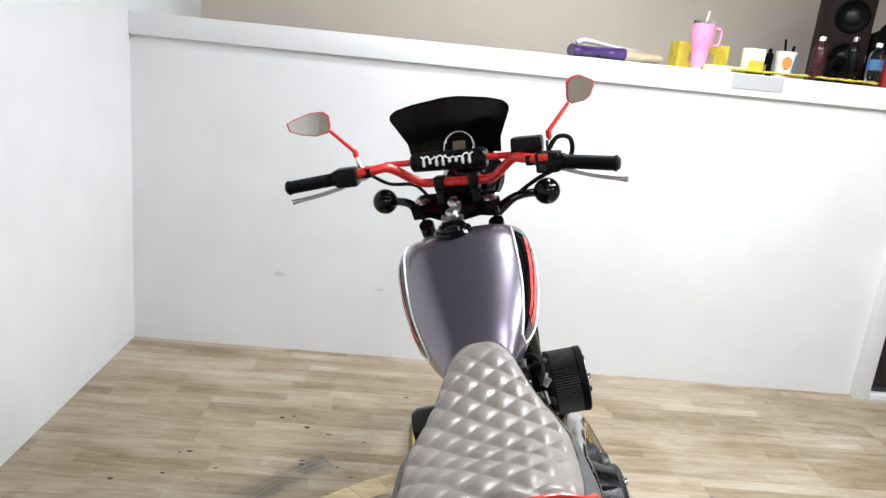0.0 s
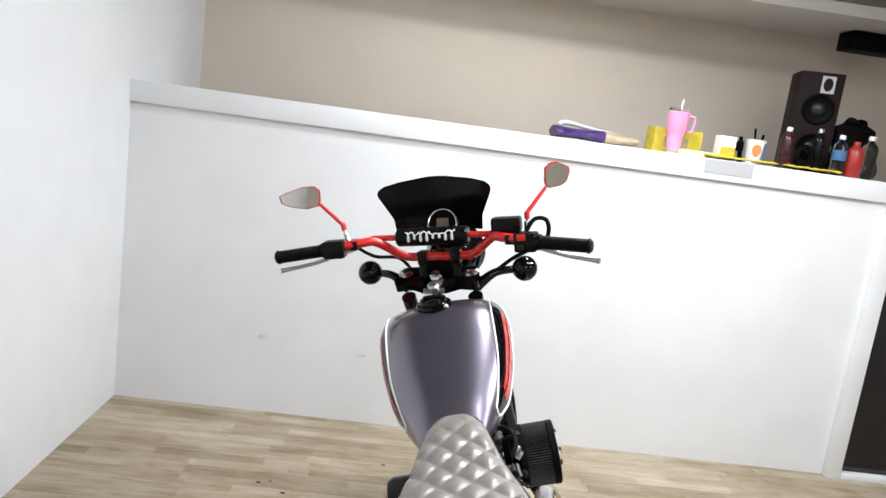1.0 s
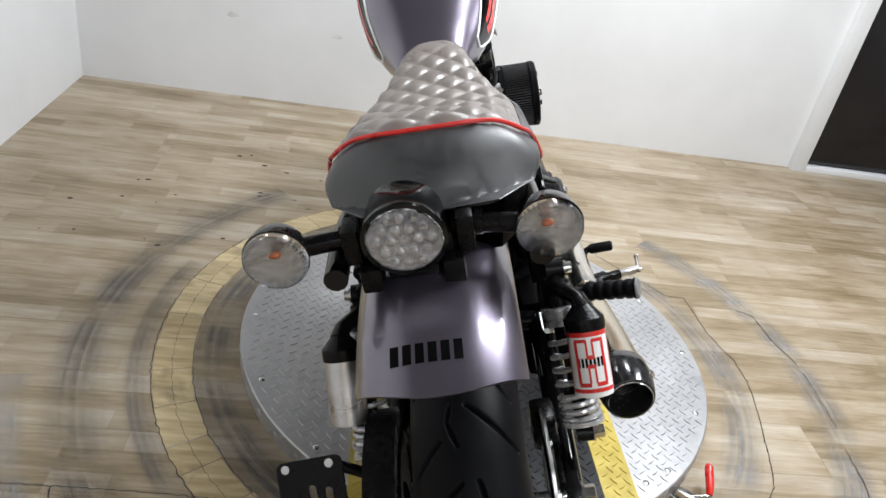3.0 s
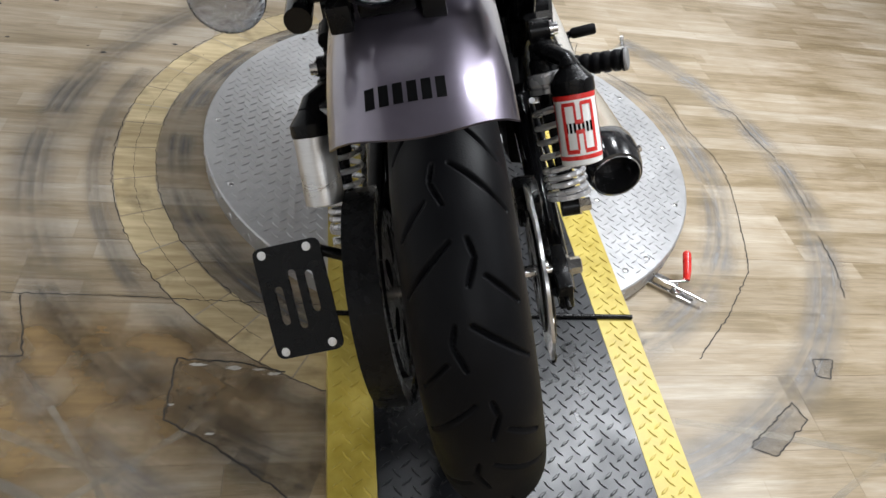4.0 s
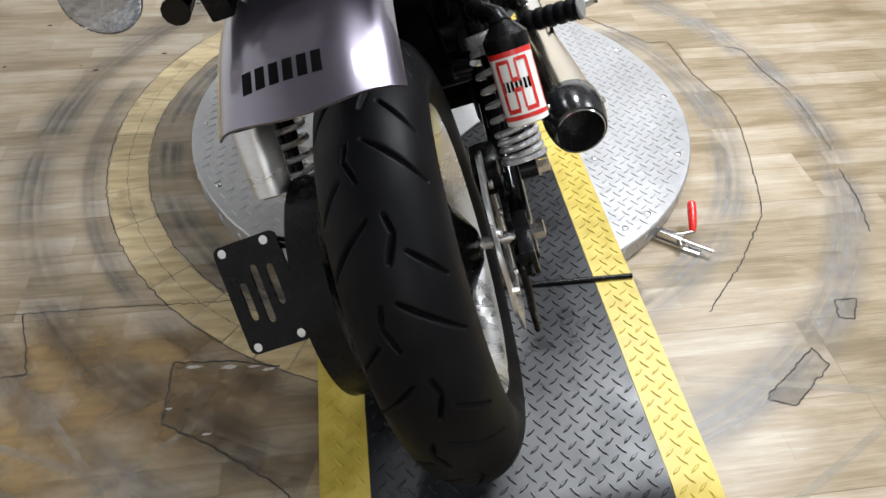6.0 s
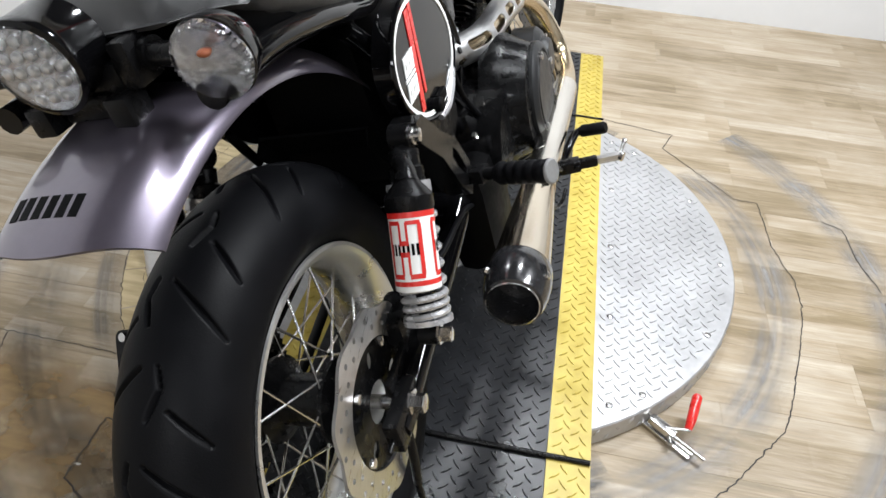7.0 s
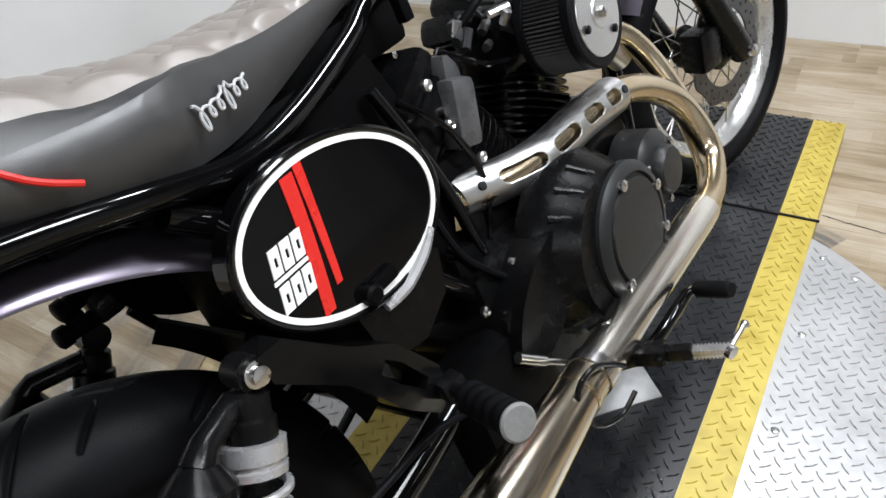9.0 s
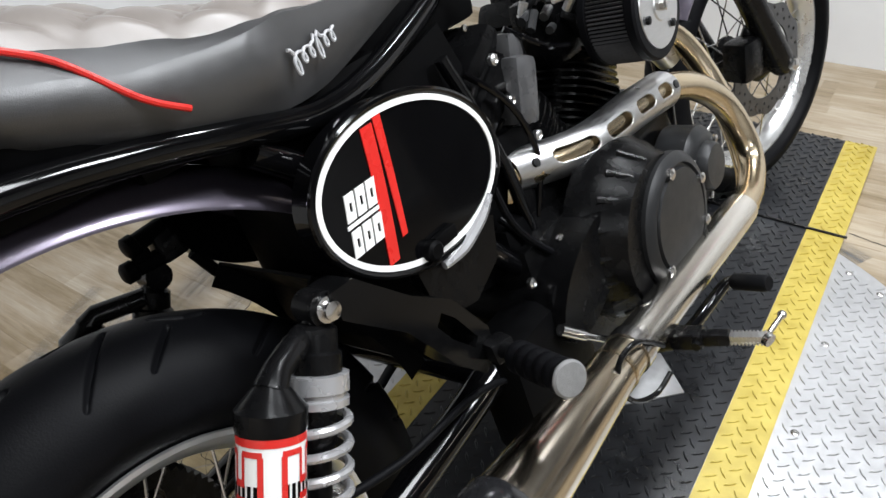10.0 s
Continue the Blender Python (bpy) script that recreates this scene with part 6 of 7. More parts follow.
# slotted heat shield
PS = [Vector(p) for p in ((0.092, 0.582, 0.551), (0.139, 0.700, 0.530), (0.157, 0.825, 0.530), (0.169, 0.915, 0.526))]
NA, NB = 300, 56
SLOTS = ((0.17, 0.36), (0.41, 0.565), (0.61, 0.745), (0.785, 0.905))


def shield_place(u, b):
    k = u * 3
    i = min(2, int(k))
    f = k - i
    g4 = [PS[max(0, i - 1)], PS[i], PS[i + 1], PS[min(3, i + 2)]]
    c = 0.5 * (2 * g4[1] + (g4[2] - g4[0]) * f + (2 * g4[0] - 5 * g4[1] + 4 * g4[2] - g4[3]) * f * f + (3 * g4[1] - g4[0] - 3 * g4[2] + g4[3]) * f ** 3)
    end = 1.0
    for lim in (u / 0.05, (1 - u) / 0.07):
        if lim < 1:
            end = min(end, math.sqrt(max(0.0, 1 - (1 - lim) ** 2)))
    a = radians(18) + radians(84) * (2 * b - 1) * max(0.25, end)
    return (c.x + 0.031 * math.cos(a), c.y, c.z + 0.031 * math.sin(a))


LEN = 0.37
vs, fs = [shield_place(i / NA, j / NB) for i in range(NA + 1) for j in range(NB + 1)], []
for i in range(NA):
    for j in range(NB):
        u, b = (i + 0.5) / NA, (j + 0.5) / NB
        cut = False
        for s0, s1 in SLOTS:
            hw = 0.0125
            du = max(s0 * LEN + hw - u * LEN, 0, u * LEN - (s1 * LEN - hw))
            dv = (b - 0.5) * 0.099
            cut |= math.hypot(du, dv) < hw
        if not cut:
            fs.append((i * (NB + 1) + j, (i + 1) * (NB + 1) + j, (i + 1) * (NB + 1) + j + 1, i * (NB + 1) + j + 1))
g = Geo()
g.add(vs, fs)
sh = part("heat_shield", g, M_BRUSH, ex, "slotted brushed alloy heat shield")
md = sh.modifiers.new("thick", "SOLIDIFY")
md.thickness = 0.0025
for u in (0.10, 0.95):
    p = Vector(shield_place(u, 0.5))
    part("shield_screw", Geo().lathe([(0.0065, -0.002), (0.0065, 0.002), (0.003, 0.0025)], at(*p) @ pose(0, 0, 0, 0, 72, 0), 10), M_GREY, ex)

# ---- foot pegs, brackets, pedal, cables
pb = part("peg_bracket", Geo().plate([(0.222, 0.590), (0.25, 0.588), (0.305, 0.530), (0.354, 0.492), (0.392, 0.428), (0.390, 0.390), (0.366, 0.380), (0.332, 0.418), (0.284, 0.500), (0.222, 0.560)], 0.040, at(0.140, 0, 0) @ pose(0, 0, 0, 90, 0, 90), [[(0.334, 0.488), (0.350, 0.470), (0.372, 0.428), (0.362, 0.420), (0.336, 0.452), (0.322, 0.478)]]), M_BRACKET, bike, "black passenger peg bracket with cutout")
part("bracket_bolt", Geo().lathe([(0.009, 0), (0.009, 0.006), (0.005, 0.007)], at(0.172, 0.245, 0.570) @ AXIS_X, 12), M_SATIN, pb)
pegm = aim((0.19, 0.385, 0.405), (0.318, 0.337, 0.430))
prof = [(0.0145, 0.040)]
for i in range(5):
    z = 0.045 + i * 0.018
    prof += [(0.0165, z), (0.0185, z + 0.003), (0.0185, z + 0.012), (0.0165, z + 0.015)]
prof += [(0.0195, 0.134), (0.0195, 0.138)]
ppeg = part("passenger_peg", Geo().lathe(prof, pegm, 28), M_RUBBER, bike, "black ribbed rubber passenger peg")
part("peg_end", Geo().lathe([(0.0192, 0.1382), (0.0192, 0.1405), (0.017, 0.1425), (0.001, 0.143)], pegm, 28), M_PEGEND, ppeg, "pale grey rubber end face")
part("peg_root", Geo().rod(pegm @ Vector((0, 0, -0.01)), pegm @ Vector((0, 0, 0.045)), 0.010).box(-0.014, 0.014, -0.012, 0.012, -0.012, 0.018, pegm, 0.003), M_SATIN, ppeg)
rpm = aim((0.302, 0.650, 0.277), (0.407, 0.672, 0.280))
rpeg = part("rider_peg", Geo().box(-0.006, 0.006, -0.006, 0.006, 0.054, 0.100, rpm, 0.002), M_BRUSH, bike, "serrated alloy rider foot peg")
for i in range(10):
    for s in (-0.0045, 0.0045):
        part("peg_tooth", Geo().box(-0.0075, 0.0075, s - 0.002, s + 0.002, 0.0555 + i * 0.0044, 0.0575 + i * 0.0044, rpm), M_BRUSH, rpeg)
part("feeler", Geo().rod(rpm @ Vector((0, 0, 0.096)), rpm @ Vector((-0.004, -0.002, 0.102)), 0.009).rod(rpm @ Vector((0.006, 0, 0.098)), rpm @ Vector((0.042, 0.004, 0.112)), 0.0035).ball(rpm @ Vector((0.042, 0.004, 0.112)), 0.006, 6), M_STEEL, rpeg, "steel peg feeler")
part("peg_clevis", Geo().box(-0.008, 0.008, -0.009, 0.009, 0.012, 0.054, rpm, 0.003).box(-0.013, 0.013, -0.012, 0.012, -0.02, 0.022, rpm, 0.005).rod(rpm @ Vector((-0.02, 0, 0.015)), rpm @ Vector((0.02, 0, 0.015)), 0.006).rod((0.235, 0.64, 0.255), (0.30, 0.66, 0.272), 0.014), M_SATIN, rpeg, "black peg mount")
part("heel_guard", Geo().tube([(0.300, 0.60, 0.305), (0.297, 0.575, 0.330), (0.295, 0.545, 0.350), (0.290, 0.515, 0.345), (0.288, 0.505, 0.315), (0.290, 0.525, 0.275), (0.297, 0.565, 0.255), (0.302, 0.60, 0.262)], 0.0035, 8, 6), M_SATIN, bike, "bent wire heel guard")
ped = part("brake_pedal", Geo().tube([(0.285, 0.655, 0.250), (0.300, 0.72, 0.225), (0.310, 0.79, 0.228), (0.325, 0.82, 0.245), (0.345, 0.825, 0.250)], [0.010, 0.009, 0.009, 0.008, 0.008], 10, 4), M_BLACK, bike, "black brake pedal")
part("pedal_pad", Geo().lathe([(0.010, 0), (0.0125, 0.004), (0.0125, 0.052), (0.010, 0.056)], aim((0.335, 0.822, 0.249), (0.395, 0.81, 0.26)), 16), M_RUBBER, ped, "black rubber pedal pad")
part("side_stand", Geo().tube([(-0.12, 0.72, 0.22), (-0.20, 0.70, 0.12), (-0.285, 0.68, -0.065)], [0.015, 0.013, 0.012], 12, 4).box(-0.32, -0.25, 0.65, 0.71, -0.088, -0.072, None, 0.004), M_SATIN, bike, "black side stand")
part("brake_cable", Geo().tube([(0.150, 0.533, 0.585), (0.152, 0.555, 0.50), (0.165, 0.63, 0.405), (0.185, 0.70, 0.33), (0.20, 0.74, 0.29)], 0.0048, 8, 6), M_RUBBER, bike, "black cable with steel ferrule")
for i, (x, y, z) in enumerate(((0.115, 0.60, 0.70), (0.112, 0.615, 0.64), (0.12, 0.64, 0.58), (0.155, 0.50, 0.44), (0.15, 0.53, 0.36), (0.16, 0.575, 0.46), (0.135, 0.70, 0.55))):
    part("case_bolt", Geo().lathe([(0.008, 0), (0.008, 0.006), (0.005, 0.008), (0.003, 0.006)], at(x, y, z) @ AXIS_X, 6), M_STEEL if i % 2 else M_BRUSH, bike)
for line in ([(0.10, 0.56, 0.70), (0.125, 0.60, 0.64), (0.13, 0.62, 0.56), (0.12, 0.60, 0.48)], [(0.12, 0.52, 0.52), (0.16, 0.56, 0.44), (0.175, 0.62, 0.36), (0.17, 0.70, 0.30)], [(0.10, 0.66, 0.72), (0.13, 0.70, 0.68), (0.125, 0.76, 0.66)]):
    part("wiring", Geo().tube(line, 0.0045, 8, 5), M_BLACK, bike, "black sleeved wire")
part("cable_ferrule", Geo().rod((0.182, 0.69, 0.340), (0.200, 0.735, 0.295), 0.0065), M_STEEL, bike)
part("drain_bolt", Geo().rod((0.215, 0.665, 0.315), (0.222, 0.66, 0.282), 0.0095).rod((0.222, 0.66, 0.284), (0.225, 0.655, 0.272), 0.006), M_STEEL, bike)
part("brake_light_switch", Geo().rod((0.195, 0.525, 0.375), (0.205, 0.555, 0.345), 0.0075).rod((0.205, 0.555, 0.345), (0.215, 0.585, 0.318), 0.005), M_STEEL, bike, "steel brake light switch")
part("pivot_cap", Geo().lathe([(0.024, 0), (0.024, 0.006), (0.018, 0.009), (0.001, 0.010)], at(0.175, 0.565, 0.395) @ AXIS_X, 28), M_SATIN, bike, "round black pivot cap")
part("rear_master_cylinder", Geo().tube([(0.165, 0.46, 0.30), (0.170, 0.52, 0.385)], [0.012, 0.013], 14, 1), M_SATIN, bike)
tubes("brake_hose_rear", [[(0.15, 0.10, 0.44), (0.155, 0.22, 0.40), (0.155, 0.36, 0.38), (0.16, 0.46, 0.33)]], 0.005, M_RUBBER)
stay = part("bracket_left", Geo().tube([(-0.146, 0.300, 0.600), (-0.146, 0.262, 0.610), (-0.145, 0.232, 0.606)], [0.016, 0.018, 0.014], 12, 3).box(-0.160, -0.132, 0.228, 0.262, 0.590, 0.632, None, 0.006), M_SATIN, bike, "black left bracket stay")
part("stay_peg", Geo().lathe([(0.010, -0.005), (0.0115, 0.0), (0.0115, 0.034), (0.014, 0.035), (0.014, 0.046), (0.010, 0.049)], aim((-0.143, 0.246, 0.632), (-0.143, 0.182, 0.628)), 18), M_PLASTIC, stay)
part("stay_peg", Geo().lathe([(0.009, -0.005), (0.0105, 0.0), (0.0105, 0.046), (0.013, 0.048), (0.013, 0.060), (0.009, 0.063)], aim((-0.143, 0.244, 0.600), (-0.143, 0.172, 0.606)), 18).box(-0.150, -0.136, 0.200, 0.222, 0.606, 0.622, None, 0.004), M_PLASTIC, stay)
part("stay_peg", Geo().tube([(-0.130, 0.262, 0.588), (-0.126, 0.275, 0.555), (-0.122, 0.292, 0.520)], 0.008, 10, 3), M_PLASTIC, stay)


# ---------------------------------------------------------------- floor planks, last
def plank_mesh(w, l):
    e = 0.0005
    v = [(x * w / 2, y * l / 2, -0.012) for x, y in ((-1, -1), (1, -1), (1, 1), (-1, 1))]
    v += [(x * w / 2, y * l / 2, -0.0004) for x, y in ((-1, -1), (1, -1), (1, 1), (-1, 1))]
    v += [(x * (w / 2 - e), y * (l / 2 - e), 0.0) for x, y in ((-1, -1), (1, -1), (1, 1), (-1, 1))]
    f = [(0, 1, 5, 4), (1, 2, 6, 5), (2, 3, 7, 6), (3, 0, 4, 7), (4, 5, 9, 8), (5, 6, 10, 9), (6, 7, 11, 10), (7, 4, 8, 11), (8, 9, 10, 11)]
    g = Geo()
    g.add(v, f)
    return mesh_of("plank", g, M_FLOOR, 10)


planks = {}
random.seed(11)
for r in range(38):
    y = -3.2 + PW * (r + 0.5)
    off = random.uniform(0, PL)
    for c in range(6):
        x0 = max(-1.627, -1.627 - PL + off + c * PL)
        x1 = min(4.10, -1.627 + off + c * PL)
        if x1 - x0 > 0.02:
            size = round(x1 - x0, 3)
            if size not in planks:
                planks[size] = plank_mesh(size - 0.0002, PW - 0.0002)
            part("plank", planks[size], None, FLOOR, "", at((x0 + x1) / 2, y, 0))


# ---------------------------------------------------------------- wear round the turntable
def worn(name, base, second, cover, most=0.85):
    """A thin worn film whose patches fade in and out."""
    m = material(name, base, 0.5, vary=0.3, scale=22, second=second, stretch=(0.5, 3, 1), per_piece=1.0)
    t = m.node_tree
    b = t.nodes["Principled BSDF"]
    co = t.nodes.new("ShaderNodeNewGeometry")
    n = t.nodes.new("ShaderNodeTexNoise")
    n.inputs["Scale"].default_value, n.inputs["Detail"].default_value = 9.0, 5
    r = t.nodes.new("ShaderNodeMapRange")
    r.inputs[1].default_value, r.inputs[2].default_value = 0.62 - cover * 0.3, 0.95 - cover * 0.3
    r.inputs[4].default_value = most
    t.links.new(co.outputs["Position"], n.inputs["Vector"])
    t.links.new(n.outputs["Fac"], r.inputs[0])
    t.links.new(r.outputs[0], b.inputs["Alpha"])
    return m


def ring_film(name, base, second, r0, r1, most):
    """A rubbed band round the turntable: streaks along its arc that fade out to both edges."""
    m = material(name, base, 0.42, vary=0.3, scale=30, second=second)
    t = m.node_tree
    pos = t.nodes.new("ShaderNodeNewGeometry")
    rel = t.nodes.new("ShaderNodeVectorMath")
    rel.operation = "SUBTRACT"
    rel.inputs[1].default_value = (CX, CY, 0.0)
    t.links.new(pos.outputs["Position"], rel.inputs[0])
    far = t.nodes.new("ShaderNodeVectorMath")
    far.operation = "LENGTH"
    t.links.new(rel.outputs[0], far.inputs[0])
    mid, half = (r0 + r1) / 2, (r1 - r0) / 2
    off = t.nodes.new("ShaderNodeMath")
    off.operation = "SUBTRACT"
    off.inputs[1].default_value = mid
    t.links.new(far.outputs["Value"], off.inputs[0])
    away = t.nodes.new("ShaderNodeMath")
    away.operation = "ABSOLUTE"
    t.links.new(off.outputs[0], away.inputs[0])
    body = t.nodes.new("ShaderNodeMapRange")
    body.interpolation_type = "SMOOTHSTEP"
    body.inputs[1].default_value, body.inputs[2].default_value, body.inputs[3].default_value, body.inputs[4].default_value = 0.15 * half, half, most, 0.0
    t.links.new(away.outputs[0], body.inputs[0])
    grow = t.nodes.new("ShaderNodeCombineXYZ")
    t.links.new(far.outputs["Value"], grow.inputs[0])
    streak = t.nodes.new("ShaderNodeTexNoise")
    streak.inputs["Scale"].default_value, streak.inputs["Detail"].default_value = 75.0, 3
    t.links.new(grow.outputs[0], streak.inputs["Vector"])
    blotch = t.nodes.new("ShaderNodeTexNoise")
    blotch.inputs["Scale"].default_value, blotch.inputs["Detail"].default_value = 6.0, 6
    t.links.new(pos.outputs["Position"], blotch.inputs["Vector"])
    a, c = t.nodes.new("ShaderNodeMapRange"), t.nodes.new("ShaderNodeMapRange")
    a.inputs[1].default_value, a.inputs[2].default_value, a.inputs[3].default_value = 0.35, 0.62, 0.35
    c.inputs[1].default_value, c.inputs[2].default_value, c.inputs[3].default_value = 0.36, 0.58, 0.15
    t.links.new(streak.outputs["Fac"], a.inputs[0])
    t.links.new(blotch.outputs["Fac"], c.inputs[0])
    p, q = t.nodes.new("ShaderNodeMath"), t.nodes.new("ShaderNodeMath")
    p.operation = q.operation = "MULTIPLY"
    t.links.new(a.outputs[0], p.inputs[0])
    t.links.new(c.outputs[0], p.inputs[1])
    t.links.new(p.outputs[0], q.inputs[0])
    t.links.new(body.outputs[0], q.inputs[1])
    t.links.new(q.outputs[0], t.nodes["Principled BSDF"].inputs["Alpha"])
    return m


def fading(m):
    """Lets a worn patch thin out towards its own outline."""
    t = m.node_tree
    b = t.nodes["Principled BSDF"]
    old = b.inputs["Alpha"].links[0].from_socket
    co = t.nodes.new("ShaderNodeTexCoord")
    mp = t.nodes.new("ShaderNodeMapping")
    mp.inputs["Location"].default_value, mp.inputs["Scale"].default_value = (-1, -1, 0), (2, 2, 0)
    t.links.new(co.outputs["Generated"], mp.inputs["Vector"])
    far = t.nodes.new("ShaderNodeVectorMath")
    far.operation = "LENGTH"
    t.links.new(mp.outputs[0], far.inputs[0])
    r = t.nodes.new("ShaderNodeMapRange")
    r.interpolation_type = "SMOOTHSTEP"
    r.inputs[1].default_value, r.inputs[2].default_value, r.inputs[3].default_value, r.inputs[4].default_value = 0.60, 1.05, 1.0, 0.0
    t.links.new(far.outputs["Value"], r.inputs[0])
    q = t.nodes.new("ShaderNodeMath")
    q.operation = "MULTIPLY"
    t.links.new(old, q.inputs[0])
    t.links.new(r.outputs[0], q.inputs[1])
    t.links.new(q.outputs[0], b.inputs["Alpha"])
    return m


M_RINGP = worn("pale_worn_ring", (0.46, 0.335, 0.16), (0.66, 0.54, 0.32), 1.7, 0.97)
M_AMBERF = fading(worn("amber_stained_floor", (0.27, 0.155, 0.050), (0.38, 0.25, 0.10), 1.2, 0.74))
M_DARKF = worn("dark_stained_floor", (0.10, 0.075, 0.045), (0.24, 0.18, 0.11), 0.75, 0.55)
M_GREYF = fading(worn("grey_rubbed_floor", (0.24, 0.235, 0.23), (0.42, 0.41, 0.40), 1.0, 0.55))
M_SCUFF = worn("grey_scuffed_patch", (0.16, 0.14, 0.12), (0.30, 0.27, 0.23), 1.1, 0.45)
M_CRACK = material("dark_crack", (0.025, 0.022, 0.02), 0.8, vary=0.3, scale=60)


def arc_piece(r0, r1, a0, a1, z, n=10):
    g = Geo()
    rows = [[(CX + r * math.cos(radians(a0 + (a1 - a0) * i / n)), CY + r * math.sin(radians(a0 + (a1 - a0) * i / n)), z) for r in (r0, r1)] for i in range(n + 1)]
    return g.rings(rows, wrap=False)


def wear(name, geo, mat, label):
    return thing(name, geo, mat, label, "floor wear", kind="structure")


random.seed(5)
ring = wear("worn_ring_pale", arc_piece(0.775, 0.872, 118, 122, 0.0012), M_RINGP, "pale worn ring in the floor round the turntable")
a = 122.0
while a < 258:
    d = random.uniform(5, 9)
    part("segment", arc_piece(0.775 + random.uniform(-0.004, 0.004), 0.872 + random.uniform(-0.004, 0.006), a + 0.25, a + d, 0.0012, 4), M_RINGP, ring)
    a += d


def rubbed_ring(r0, r1, a0, a1, grey, most, label):
    dark, light = [(k * 1.02, k, k * 0.98) for k in grey]
    wear("worn_ring_grey", arc_piece(r0, r1, a0, a1, 0.0006, 60), ring_film("rubbed_ring", dark, light, r0, r1, most), label)


rubbed_ring(0.655, 0.790, 60, 300, (0.075, 0.20), 0.80, "dark grey scuffed ring beside the turntable")
rubbed_ring(0.880, 0.945, 160, 250, (0.10, 0.20), 0.55, "grey scuffed ring on the floor")
rubbed_ring(0.960, 1.130, 128, 250, (0.075, 0.17), 0.70, "dark grey rubbed ring on the floor")
rubbed_ring(0.975, 1.125, -75, 45, (0.17, 0.34), 0.70, "blue-grey rubbed ring on the floor")
rubbed_ring(0.700, 0.840, -85, 40, (0.20, 0.36), 0.65, "grey rubbed ring on the floor")
rubbed_ring(1.130, 1.230, 192, 268, (0.30, 0.48), 0.60, "pale rubbed ring on the floor")
rubbed_ring(1.270, 1.340, 196, 250, (0.14, 0.26), 0.45, "faint tyre mark arc on the floor")


def crack(points, r=0.0016):
    """A ragged dark crack along the given line."""
    line = []
    for p, q in zip(points, points[1:]):
        n = max(2, int(math.hypot(q[0] - p[0], q[1] - p[1]) / 0.006))
        for i in range(n):
            u = i / n
            x, y = p[0] + (q[0] - p[0]) * u, p[1] + (q[1] - p[1]) * u
            line.append((x + 0.005 * noise.noise((x * 70, y * 70, 1)), y + 0.005 * noise.noise((x * 70, y * 70, 7)), 0.0012))
    line.append((*points[-1], 0.0012))
    wid = [r * (0.6 + 0.9 * abs(noise.noise((p[0] * 60, p[1] * 60, 3)))) for p in line]
    wear("floor_crack", Geo().tube(line, wid, 6, 1, False, 0.3), M_CRACK, "ragged dark crack in the vinyl floor")


crack([(0.41, 1.625), (0.648, 1.582), (0.613, 1.493), (0.81, 1.262), (0.878, 1.260), (0.886, 1.064), (0.922, 0.932), (0.925, 0.835), (0.915, 0.776), (0.878, 0.634), (0.842, 0.507), (0.815, 0.434), (0.691, 0.281), (0.566, 0.157)])
crack([(1.054, 1.215), (1.103, 1.192), (1.112, 1.053), (1.142, 0.941)], 0.002)
crack([(1.142, 0.90), (1.135, 0.78), (1.12, 0.66)], 0.0012)
crack([(1.099, 0.582), (1.083, 0.457), (1.050, 0.35)], 0.0018)
crack([(-1.05, 0.318), (-0.85, 0.316), (-0.691, 0.314), (-0.419, 0.302), (-0.27, 0.30)], 0.0012)
crack([(-0.862, 0.312), (-0.83, 0.22), (-0.815, 0.16), (-0.92, 0.155)], 0.0016)
crack([(-0.332, 0.121), (-0.42, 0.145), (-0.54, 0.154), (-0.543, 0.02), (-0.46, -0.029), (-0.337, -0.121), (-0.275, -0.19)], 0.0022)
for ring_pts in ([(0.739, 0.042), (0.752, -0.002), (0.640, -0.085), (0.591, -0.063), (0.739, 0.042)], [(0.851, 0.157), (0.901, 0.155), (0.867, 0.102), (0.835, 0.11), (0.851, 0.157)]):
    crack(ring_pts, 0.0016)


def arc_line(r, a0, a1, n=40):
    return [(CX + r * math.cos(radians(a0 + (a1 - a0) * i / n)), CY + r * math.sin(radians(a0 + (a1 - a0) * i / n))) for i in range(n + 1)]


crack(arc_line(0.774, 125, 250), 0.0011)
crack(arc_line(0.874, 120, 262), 0.0013)
crack(arc_line(0.824, 150, 235), 0.0006)


def blot(name, pts, z, mat, label):
    g = Geo()
    cx, cy = sum(p[0] for p in pts) / len(pts), sum(p[1] for p in pts) / len(pts)
    g.add([(cx, cy, z)] + [(x, y, z) for x, y in pts], [(0, i + 1, (i + 1) % len(pts) + 1) for i in range(len(pts))])
    wear(name, g, mat, label)


blot("amber_patch", [(-1.3, 0.316), (-0.36, 0.300), (-0.256, 0.16), (-0.256, -0.08), (-0.36, -0.15), (-0.72, -0.13), (-1.3, -0.13)], 0.0006, M_AMBERF, "amber-brown stained stretch of vinyl floor")
blot("dark_patch", [(-0.54, 0.152), (-0.332, 0.121), (-0.256, 0.10), (-0.256, -0.18), (-0.337, -0.121), (-0.46, -0.029), (-0.542, 0.02)], 0.0010, M_DARKF, "dark worn patch of vinyl floor")
blot("grey_patch", [(-0.66, -0.14), (-0.30, -0.13), (-0.256, -0.23), (-0.32, -0.34), (-0.68, -0.31)], 0.0008, M_GREYF, "pale rubbed patch of vinyl floor")
blot("grey_patch", [(0.739, 0.042), (0.752, -0.002), (0.640, -0.085), (0.591, -0.063)], 0.0006, M_SCUFF, "small scuffed patch of vinyl floor")

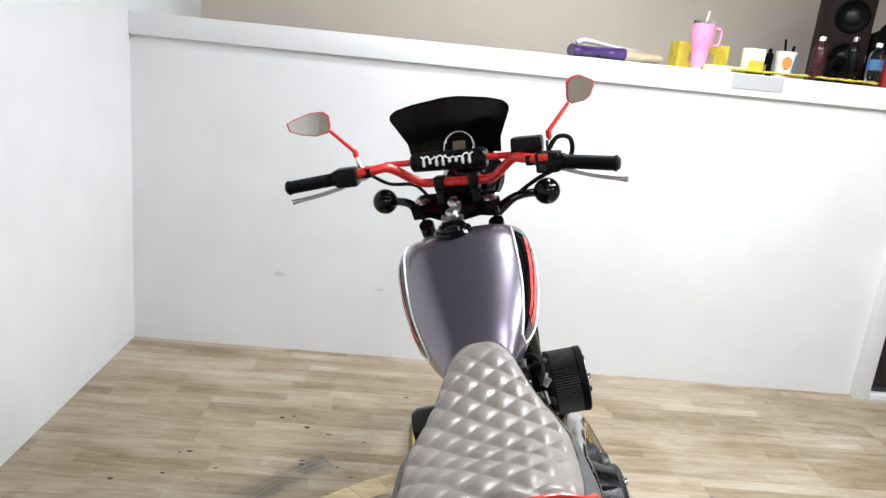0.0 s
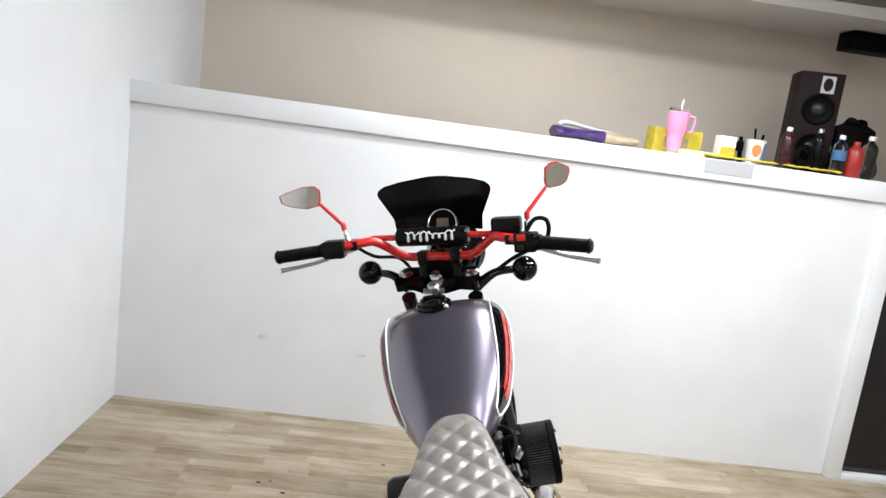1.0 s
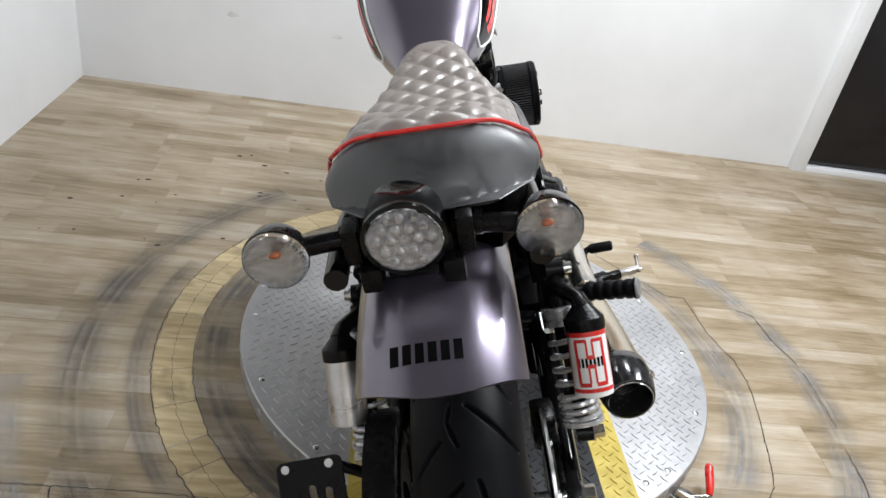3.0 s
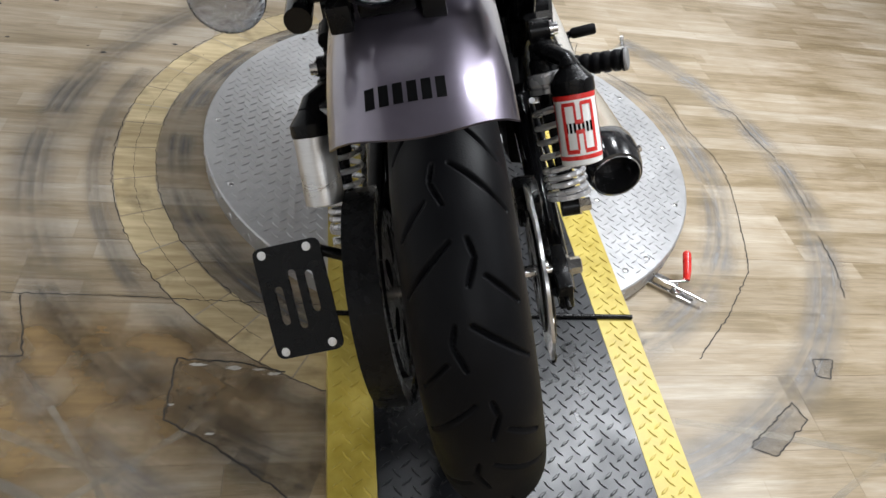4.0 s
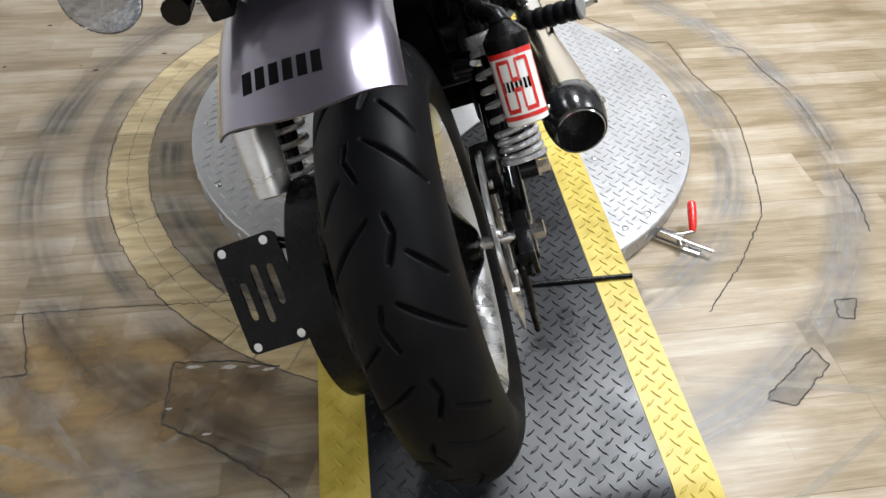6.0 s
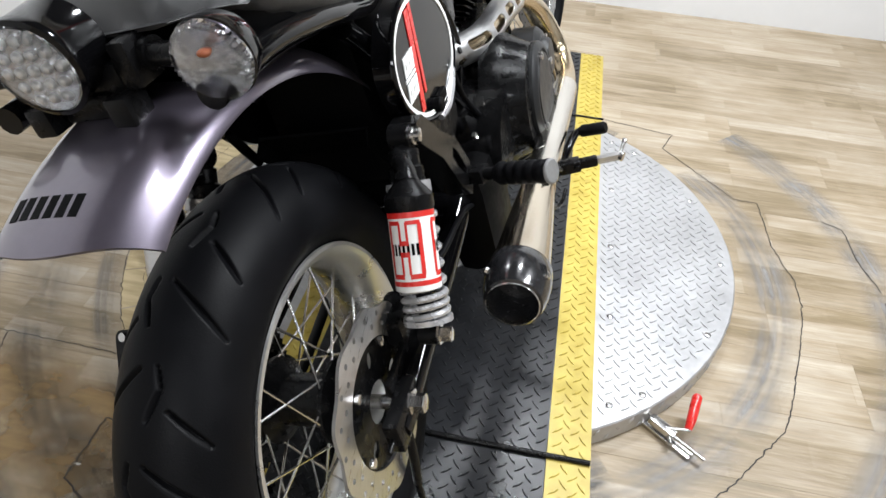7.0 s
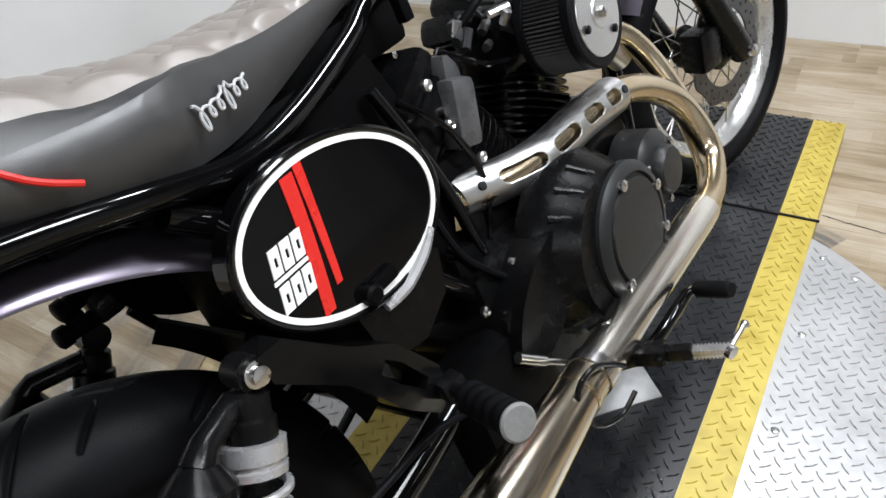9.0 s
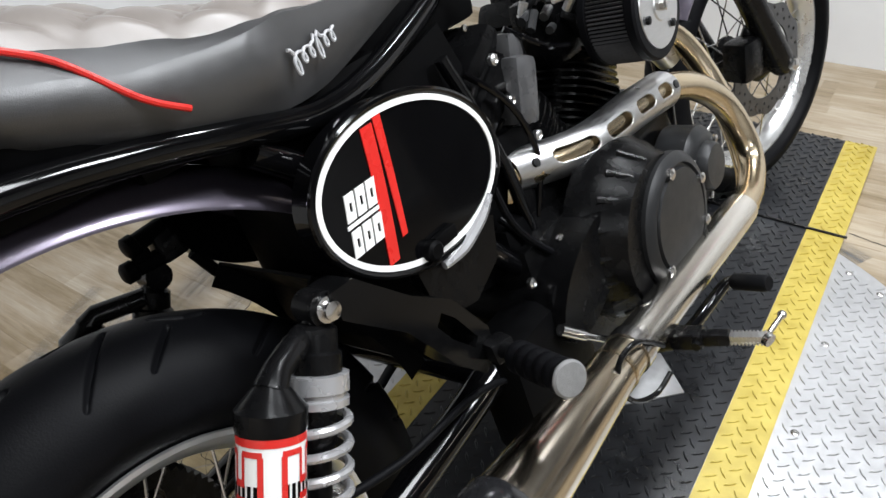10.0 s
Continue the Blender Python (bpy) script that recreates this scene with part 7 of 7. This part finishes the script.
blot("grey_patch", [(0.851, 0.157), (0.901, 0.155), (0.867, 0.102), (0.835, 0.11)], 0.0007, M_SCUFF, "small scuffed patch of vinyl floor")
# Thin pale streaks that cross each other left and right of the runway.
M_MARK = worn("pale_streak_film", (0.36, 0.32, 0.25), (0.50, 0.46, 0.38), 1.1, 0.45)
for (x0, y0), (x1, y1), w in (((-0.95, -0.02), (-0.42, -0.30), 0.018), ((-0.86, -0.26), (-0.46, 0.03), 0.014), ((-0.74, 0.05), (-0.52, -0.34), 0.012), ((-1.15, 0.12), (-0.60, -0.10), 0.016), ((-0.70, -0.30), (-0.30, -0.17), 0.012), ((0.45, 0.00), (1.05, -0.14), 0.016), ((0.52, -0.28), (1.10, 0.02), 0.014)):
    d = Vector((x1 - x0, y1 - y0)).normalized() * w / 2
    rows = [[(x0 + (x1 - x0) * u - d.y * k + 0.02 * math.sin(3 * u), y0 + (y1 - y0) * u + d.x * k + 0.03 * u * (1 - u), 0.0009) for k in (-1, 1)] for u in [i / 16 for i in range(17)]]
    wear("tyre_mark", Geo().rings(rows, wrap=False), M_MARK, "pale crossing streak on the vinyl floor")
# The pale colour paints in the glints on bits of clear tape.
M_CLEARTAPE = material("tape_glint_pale", (0.50, 0.49, 0.46), 0.15, vary=0.3, scale=90, bump=0.4, bump_scale=300)
for x, y, r in ((-0.50, 0.140, 0.011), (-0.43, 0.132, 0.013), (-0.385, 0.128, 0.008), (-0.355, 0.118, 0.010), (-0.46, -0.012, 0.007), (-0.535, 0.05, 0.006)):
    wear("tape_scrap", Geo().add([(x + 1.3 * r * c * (1 + 0.35 * math.sin(4 * k + 60 * x)), y + 0.35 * r * d * (1 + 0.4 * math.cos(3 * k + 50 * x)), 0.0016 + 0.0006 * math.sin(2 * k)) for k, (c, d) in enumerate(oval(1, 1, 12))], [tuple(range(12))]), M_CLEARTAPE, "crinkled scrap of clear tape with its glint painted pale")

M_SMUDGE = worn("grey_wall_smudge", (0.20, 0.20, 0.20), (0.32, 0.32, 0.32), 0.9, 0.35)
for x, z, w in ((0.71, 0.385, 0.026), (1.19, 0.35, 0.024)):
    g = Geo().add([(x + w * c * (1 + 0.3 * math.sin(5 * k)), 0.0, z + 0.012 * d * (1 + 0.4 * math.cos(3 * k))) for k, (c, d) in enumerate(oval(1, 1, 14))], [tuple(range(14))], SKEW @ at(0, -0.0015, 0))
    thing("wall_smudge", g, M_SMUDGE, "small grey scuff on the white wall", "scuff", kind="structure")
random.seed(23)
g = Geo()
for x, y in [(random.uniform(-1.3, -0.2), random.uniform(1.2, 2.3)) for k in range(26)]:
    r = random.uniform(0.003, 0.010)
    g.add([(x + 1.6 * r * c * random.uniform(0.5, 1), y + r * d * random.uniform(0.5, 1), 0.0007) for c, d in oval(1, 1, 9)], [tuple(range(9))])
tagged(part("floor_specks", g, M_CRACK, FLOOR, "small dark chips in the vinyl"), kind="stuff")
